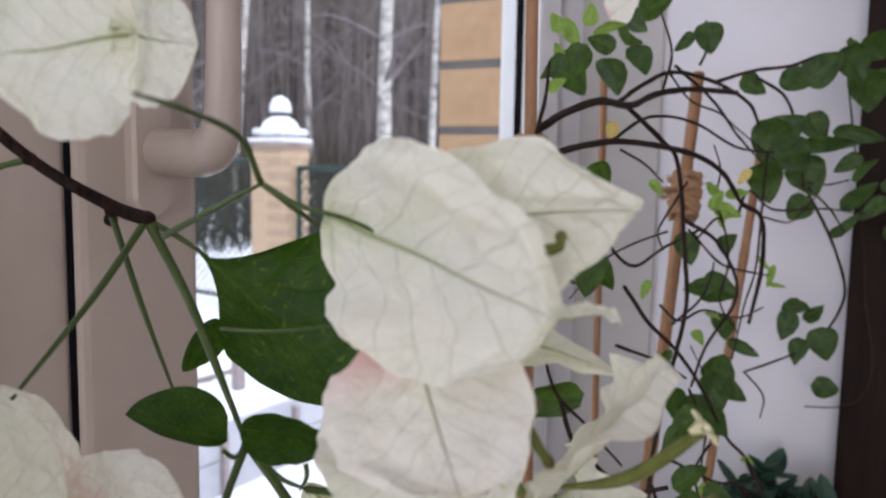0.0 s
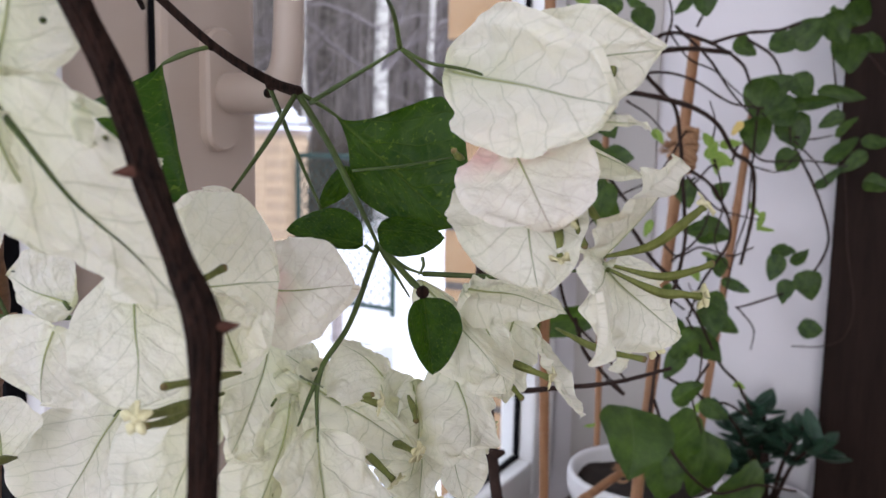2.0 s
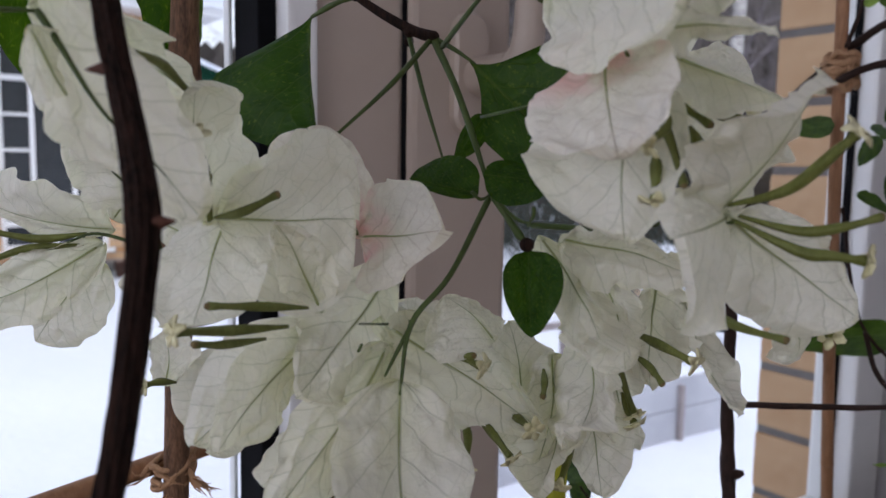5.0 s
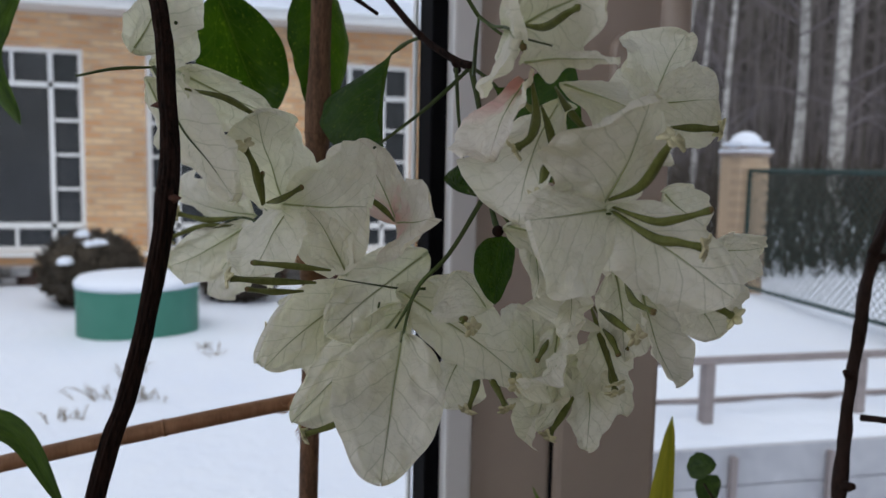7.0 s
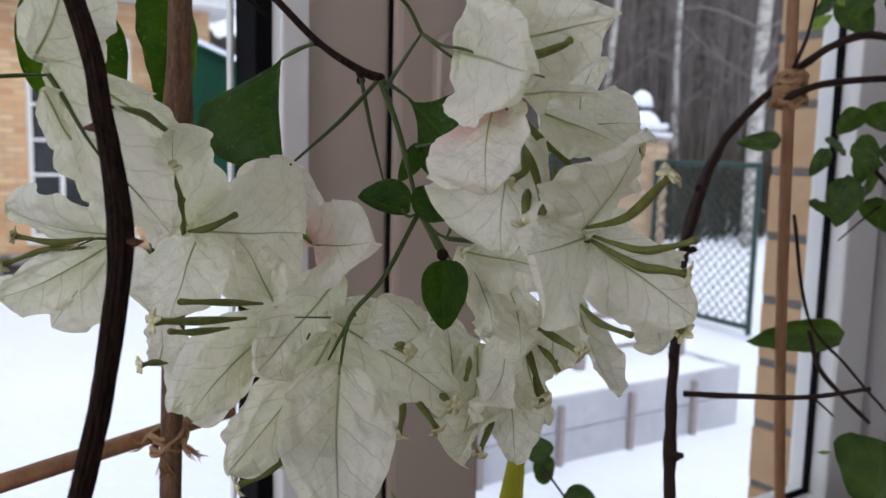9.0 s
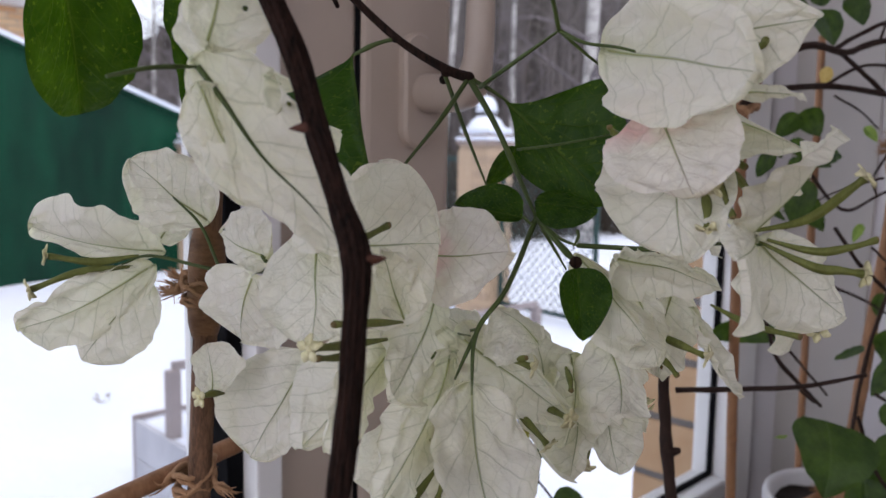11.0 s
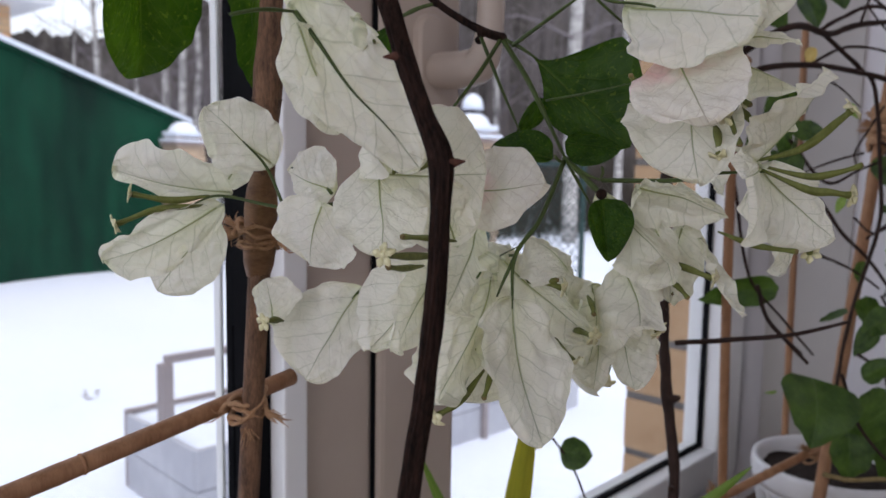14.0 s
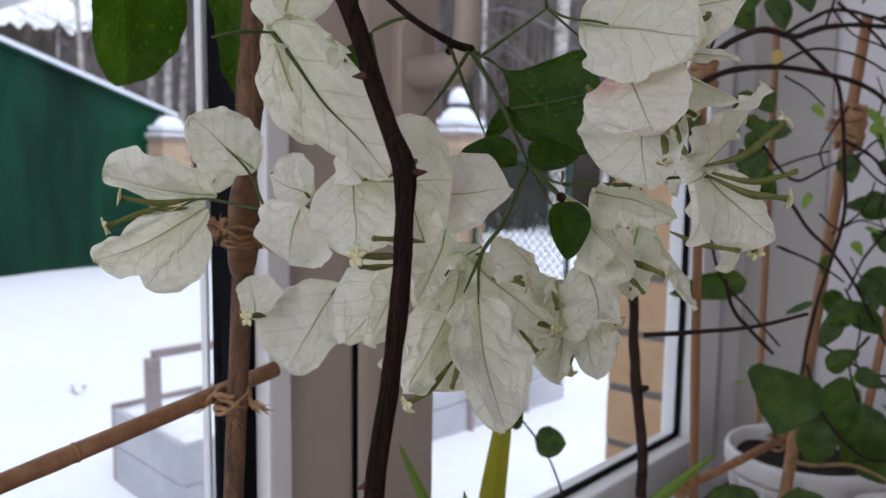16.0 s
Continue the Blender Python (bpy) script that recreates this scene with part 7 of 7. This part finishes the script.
climber_leaf("C", (1.0158, 0.2695, 1.5503), (0.0228, -0.0323, 0.0154), (0.0077, -0.0111, -0.0311))
climber_leaf("P", (0.9118, 0.2726, 1.5329), (0.0151, -0.0352, 0.0227), (0.0193, -0.0153, -0.0316))
climber_leaf("C", (0.9426, 0.1657, 1.1250), (0.0062, -0.0236, -0.0361), (-0.0137, 0.0295, -0.0218))
climber_leaf("C", (0.8831, 0.1789, 1.1036), (-0.0291, 0.0267, -0.0205), (-0.0108, 0.0168, 0.0295))


# ---- pots and other plants on the sill ----
def pot(x, y, rim_z, r, base_r, label):
    p = thing("flower_pot", label, "flower pot", "white flower pots", at=(x, y, SILL_Z))
    h = rim_z - SILL_Z
    part("body", lathe(bmesh.new(), [(base_r * 0.9, 0.0), (base_r, 0.004), (base_r * 1.04, h * 0.3), (r * 0.93, h - 0.035), (r * 0.955, h - 0.034), (r * 0.90, h - 0.05), (r * 0.86, h - 0.06), (0.01, h - 0.062)], sides=64), POT, p, smooth=True)
    part("rim", lathe(bmesh.new(), [(r * 0.90, h - 0.034), (r * 0.985, h - 0.033), (r, h - 0.024), (r, h - 0.006), (r * 0.985, h), (r * 0.93, h), (r * 0.905, h - 0.006), (r * 0.885, h - 0.034)], sides=64), POT, p, smooth=True)
    bm = bmesh.new()
    c = bm.verts.new((0, 0, h - 0.02))
    rows = [[bm.verts.new((r * 0.895 * k / 6 * math.cos(a * math.pi / 20), r * 0.895 * k / 6 * math.sin(a * math.pi / 20), h - 0.022 + 0.006 * noise.noise((k * 0.9, a * 0.4, x)))) for a in range(40)] for k in range(1, 7)]
    for a in range(40):
        bm.faces.new((c, rows[0][a], rows[0][(a + 1) % 40]))
        for q, w in zip(rows, rows[1:]):
            bm.faces.new((q[a], w[a], w[(a + 1) % 40], q[(a + 1) % 40]))
    part("soil", bm, SOIL, p, "dark moist potting soil", smooth=True)
    # shallow upright ribs under the rim
    for k in range(32):
        a = 2 * math.pi * k / 32
        d = Vector((math.cos(a), math.sin(a), 0))
        part("rib", swept([d * (base_r * 1.045) + Vector((0, 0, h * 0.3)), d * (r * 0.935) + Vector((0, 0, h - 0.04))], [0.0022, 0.0022], sides=5, steps=1), POT, p, smooth=True)
    return p


pot(1.100, 0.277, 0.858, 0.112, 0.084, "white ribbed flower pot with dark soil on the sill")
pot(0.950, 0.095, 0.858, 0.080, 0.060, "plain white flower pot beside the canes on the sill")
pot(1.255, 0.125, 0.795, 0.070, 0.052, "small white flower pot on the sill by the wall")
pot(0.55, 0.27, 0.86, 0.11, 0.085, "white flower pot holding an old twisted stem")
pot(0.05, 0.11, 0.90, 0.12, 0.09, "white flower pot of the bougainvillea")


def bushy_plant(x, y, z, seed):
    """Small plant with many narrow dark leaves in loose rosettes."""
    p = thing("jade_plant", "small bushy plant with narrow dark green leaves", "pot plant", at=(x, y, z))
    rnd = random.Random(seed)
    k = 0
    for s in range(9):
        a = rnd.uniform(0, 6.28)
        reach, tall = rnd.uniform(0.03, 0.10), rnd.uniform(0.05, 0.15)
        top = Vector((math.cos(a) * reach, math.sin(a) * reach, tall))
        part("stem", swept([(0, 0, -0.03), tuple(top * 0.5 + Vector((0, 0, 0.015))), tuple(top)], [0.004, 0.003, 0.002], sides=6), TWIG, p, smooth=True)
        for i in range(11):
            f = rnd.uniform(0.55, 1.0)
            b = top * f
            an = rnd.uniform(0, 6.28)
            d = Vector((math.cos(an), math.sin(an), rnd.uniform(-0.1, 0.9))).normalized()
            L = rnd.uniform(0.042, 0.065)
            w = d.cross(Vector((0, 0, 1))).normalized() * L * 0.2
            k += 1
            part("leaf", blade(b, b + d * L, b + d * L * 0.5 - w, b + d * L * 0.5 + w, 0.12, 0.06, seed * 100 + k, ripple=0.01, crinkle=0.004, point=0.95, nu=8, nv=3, outline=0.02), LEAF_SMALL, p, smooth=True)
    return p


bushy_plant(1.255, 0.125, 0.785, 4)


def strap(parent, home, base, mid, tip, width, seed, material, face=(0.7, 0.7, 0)):
    """Long arching leaf with a keel."""
    pts = curve_points([base, mid, tip], 10)
    bm = bmesh.new()
    uvl = bm.loops.layers.uv.new("UVMap")
    rows, uvs = [], {}
    n = len(pts)
    for i, p in enumerate(pts):
        f = i / (n - 1)
        ahead = (pts[min(i + 1, n - 1)] - pts[max(i - 1, 0)]).normalized()
        side = ahead.cross(Vector(face)).normalized()
        up = side.cross(ahead)
        w = width * min(1.0, 1.25 * (1 - f) ** 0.6 + 0.02) * (0.6 + 0.4 * min(1, f * 3))
        row = []
        for j in range(-3, 4):
            q = p + side * (w * j / 3) + up * (abs(j / 3) * w * 0.35)
            v = bm.verts.new(q)
            uvs[v] = (f, 0.5 + j / 6)
            row.append(v)
        rows.append(row)
    for a, b in zip(rows, rows[1:]):
        for j in range(6):
            fc = bm.faces.new((a[j], a[j + 1], b[j + 1], b[j]))
            for loop in fc.loops:
                loop[uvl].uv = uvs[loop.vert]
    o = part("leaf", bm, material, parent, smooth=True)
    o.matrix_parent_inverse = home
    return o


lily = thing("strap_leaved_plant", "plant with long arching yellow-green strap leaves", "pot plant", at=(0.45, 0.33, 0.80))
LILY_HOME = Matrix.Translation((-0.45, -0.33, -0.80))
strap(lily, LILY_HOME, (0.44, 0.36, 0.78), (0.452, 0.352, 0.95), (0.452, 0.330, 1.105), 0.017, 1, LEAF_YELLOW, (0.5, 0.85, 0))
strap(lily, LILY_HOME, (0.43, 0.35, 0.78), (0.40, 0.37, 0.93), (0.36, 0.385, 1.035), 0.008, 2, LEAF_STRAP)
strap(lily, LILY_HOME, (0.47, 0.33, 0.78), (0.53, 0.25, 0.94), (0.575, 0.19, 1.02), 0.010, 3, LEAF_STRAP)
strap(lily, LILY_HOME, (0.44, 0.34, 0.78), (0.41, 0.34, 0.92), (0.385, 0.33, 1.0), 0.008, 4, LEAF_STRAP)
for seed, c, a, s in ((201, (0.508, 0.372, 1.045), (0.016, -0.02, 0.008), (0.005, 0.006, 0.009)), (202, (0.535, 0.345, 1.0), (0.02, -0.025, -0.004), (0.006, 0.007, 0.013)), (203, (0.52, 0.38, 1.02), (-0.015, 0.012, 0.01), (0.006, 0.007, 0.010))):
    c, a, s = Vector(c), Vector(a), Vector(s)
    o = part("leaf", blade(c - a * 0.5, c + a * 0.5, c - s, c + s, 0.05, 0.1, seed, nu=10, nv=4), LEAF_CLIMB, lily, "small dark green leaf", smooth=True)
    o.matrix_parent_inverse = LILY_HOME
o = part("stem", swept([(0.56, 0.33, 0.9), (0.535, 0.345, 0.98), (0.51, 0.37, 1.03)], [0.0014, 0.0012, 0.001], sides=6), TWIG, lily, smooth=True)
o.matrix_parent_inverse = LILY_HOME
pot(0.45, 0.36, 0.80, 0.075, 0.055, "small white flower pot below the window")

pepper = thing("long_leaved_plant", "plant with long pointed drooping green leaves", "pot plant", at=(-0.02, 0.30, 0.95))
PEPPER_HOME = Matrix.Translation((0.02, -0.30, -0.95))
strap(pepper, PEPPER_HOME, (-0.085, 0.350, 1.112), (-0.020, 0.352, 1.121), (0.016, 0.342, 1.068), 0.011, 5, LEAF_CLIMB, (0.1, -0.9, 0.35))
strap(pepper, PEPPER_HOME, (-0.0292, 0.4535, 1.4226), (-0.0504, 0.4550, 1.3712), (-0.0269, 0.4521, 1.3174), 0.0135, 7, LEAF_CLIMB, (0.1, 1, 0.1))
o = part("stem", swept([(-0.16, 0.22, 0.70), (-0.13, 0.28, 1.0), (-0.085, 0.35, 1.122)], [0.004, 0.003, 0.002], sides=8), GREEN_STALK, pepper, smooth=True)
o.matrix_parent_inverse = PEPPER_HOME
pot(-0.16, 0.22, 0.82, 0.08, 0.06, "white flower pot of the long-leaved plant")

own(part("stem", swept([(0.7502, 0.1847, 0.9639), (0.7683, 0.1641, 0.9588), (0.7825, 0.1345, 0.9638), (0.7893, 0.1113, 0.9591), (0.7880, 0.0812, 0.9489)], [0.0028, 0.0026, 0.0024, 0.0022, 0.002], sides=8, wobble=0.3), DRY_TIP, climber, "pale dry runner", smooth=True), CLIMB_HOME)

# twine ties
twine_knot((0.1785, 0.345, 1.232), (0.01, -0.1, 1), 0.0104, 1, turns=4, ends=4, thick=0.0014, label="frayed twine tied round the joint of the stake")
twine_knot((0.176, 0.357, 1.123), (0.01, -0.1, 1), 0.0075, 2, turns=3, ends=4, label="frayed twine tying a cane across the stake", across=(1, -0.3, 0.1))
twine_knot((0.727, 0.293, 1.375), (-0.1, -0.03, 1), 0.0095, 3, turns=7, ends=6, thick=0.0030, label="jute twine tying a stem to the cane")
twine_knot((1.066, 0.237, 1.330), (0.34, 0.01, 0.94), 0.0120, 4, turns=13, ends=9, thick=0.0034, label="jute twine bundled round a slanting cane")
twine_knot((0.806, 0.327, 0.872), (0.1, 0, 1), 0.0075, 5, turns=3, ends=2, label="twine tying two canes", across=(0.9, -0.4, 0.3))
twine_knot((0.955, 0.262, 0.912), (0.3, 0, 0.95), 0.009, 6, turns=3, ends=2, label="twine tying canes near the pot", across=(0.9, -0.4, 0.3))
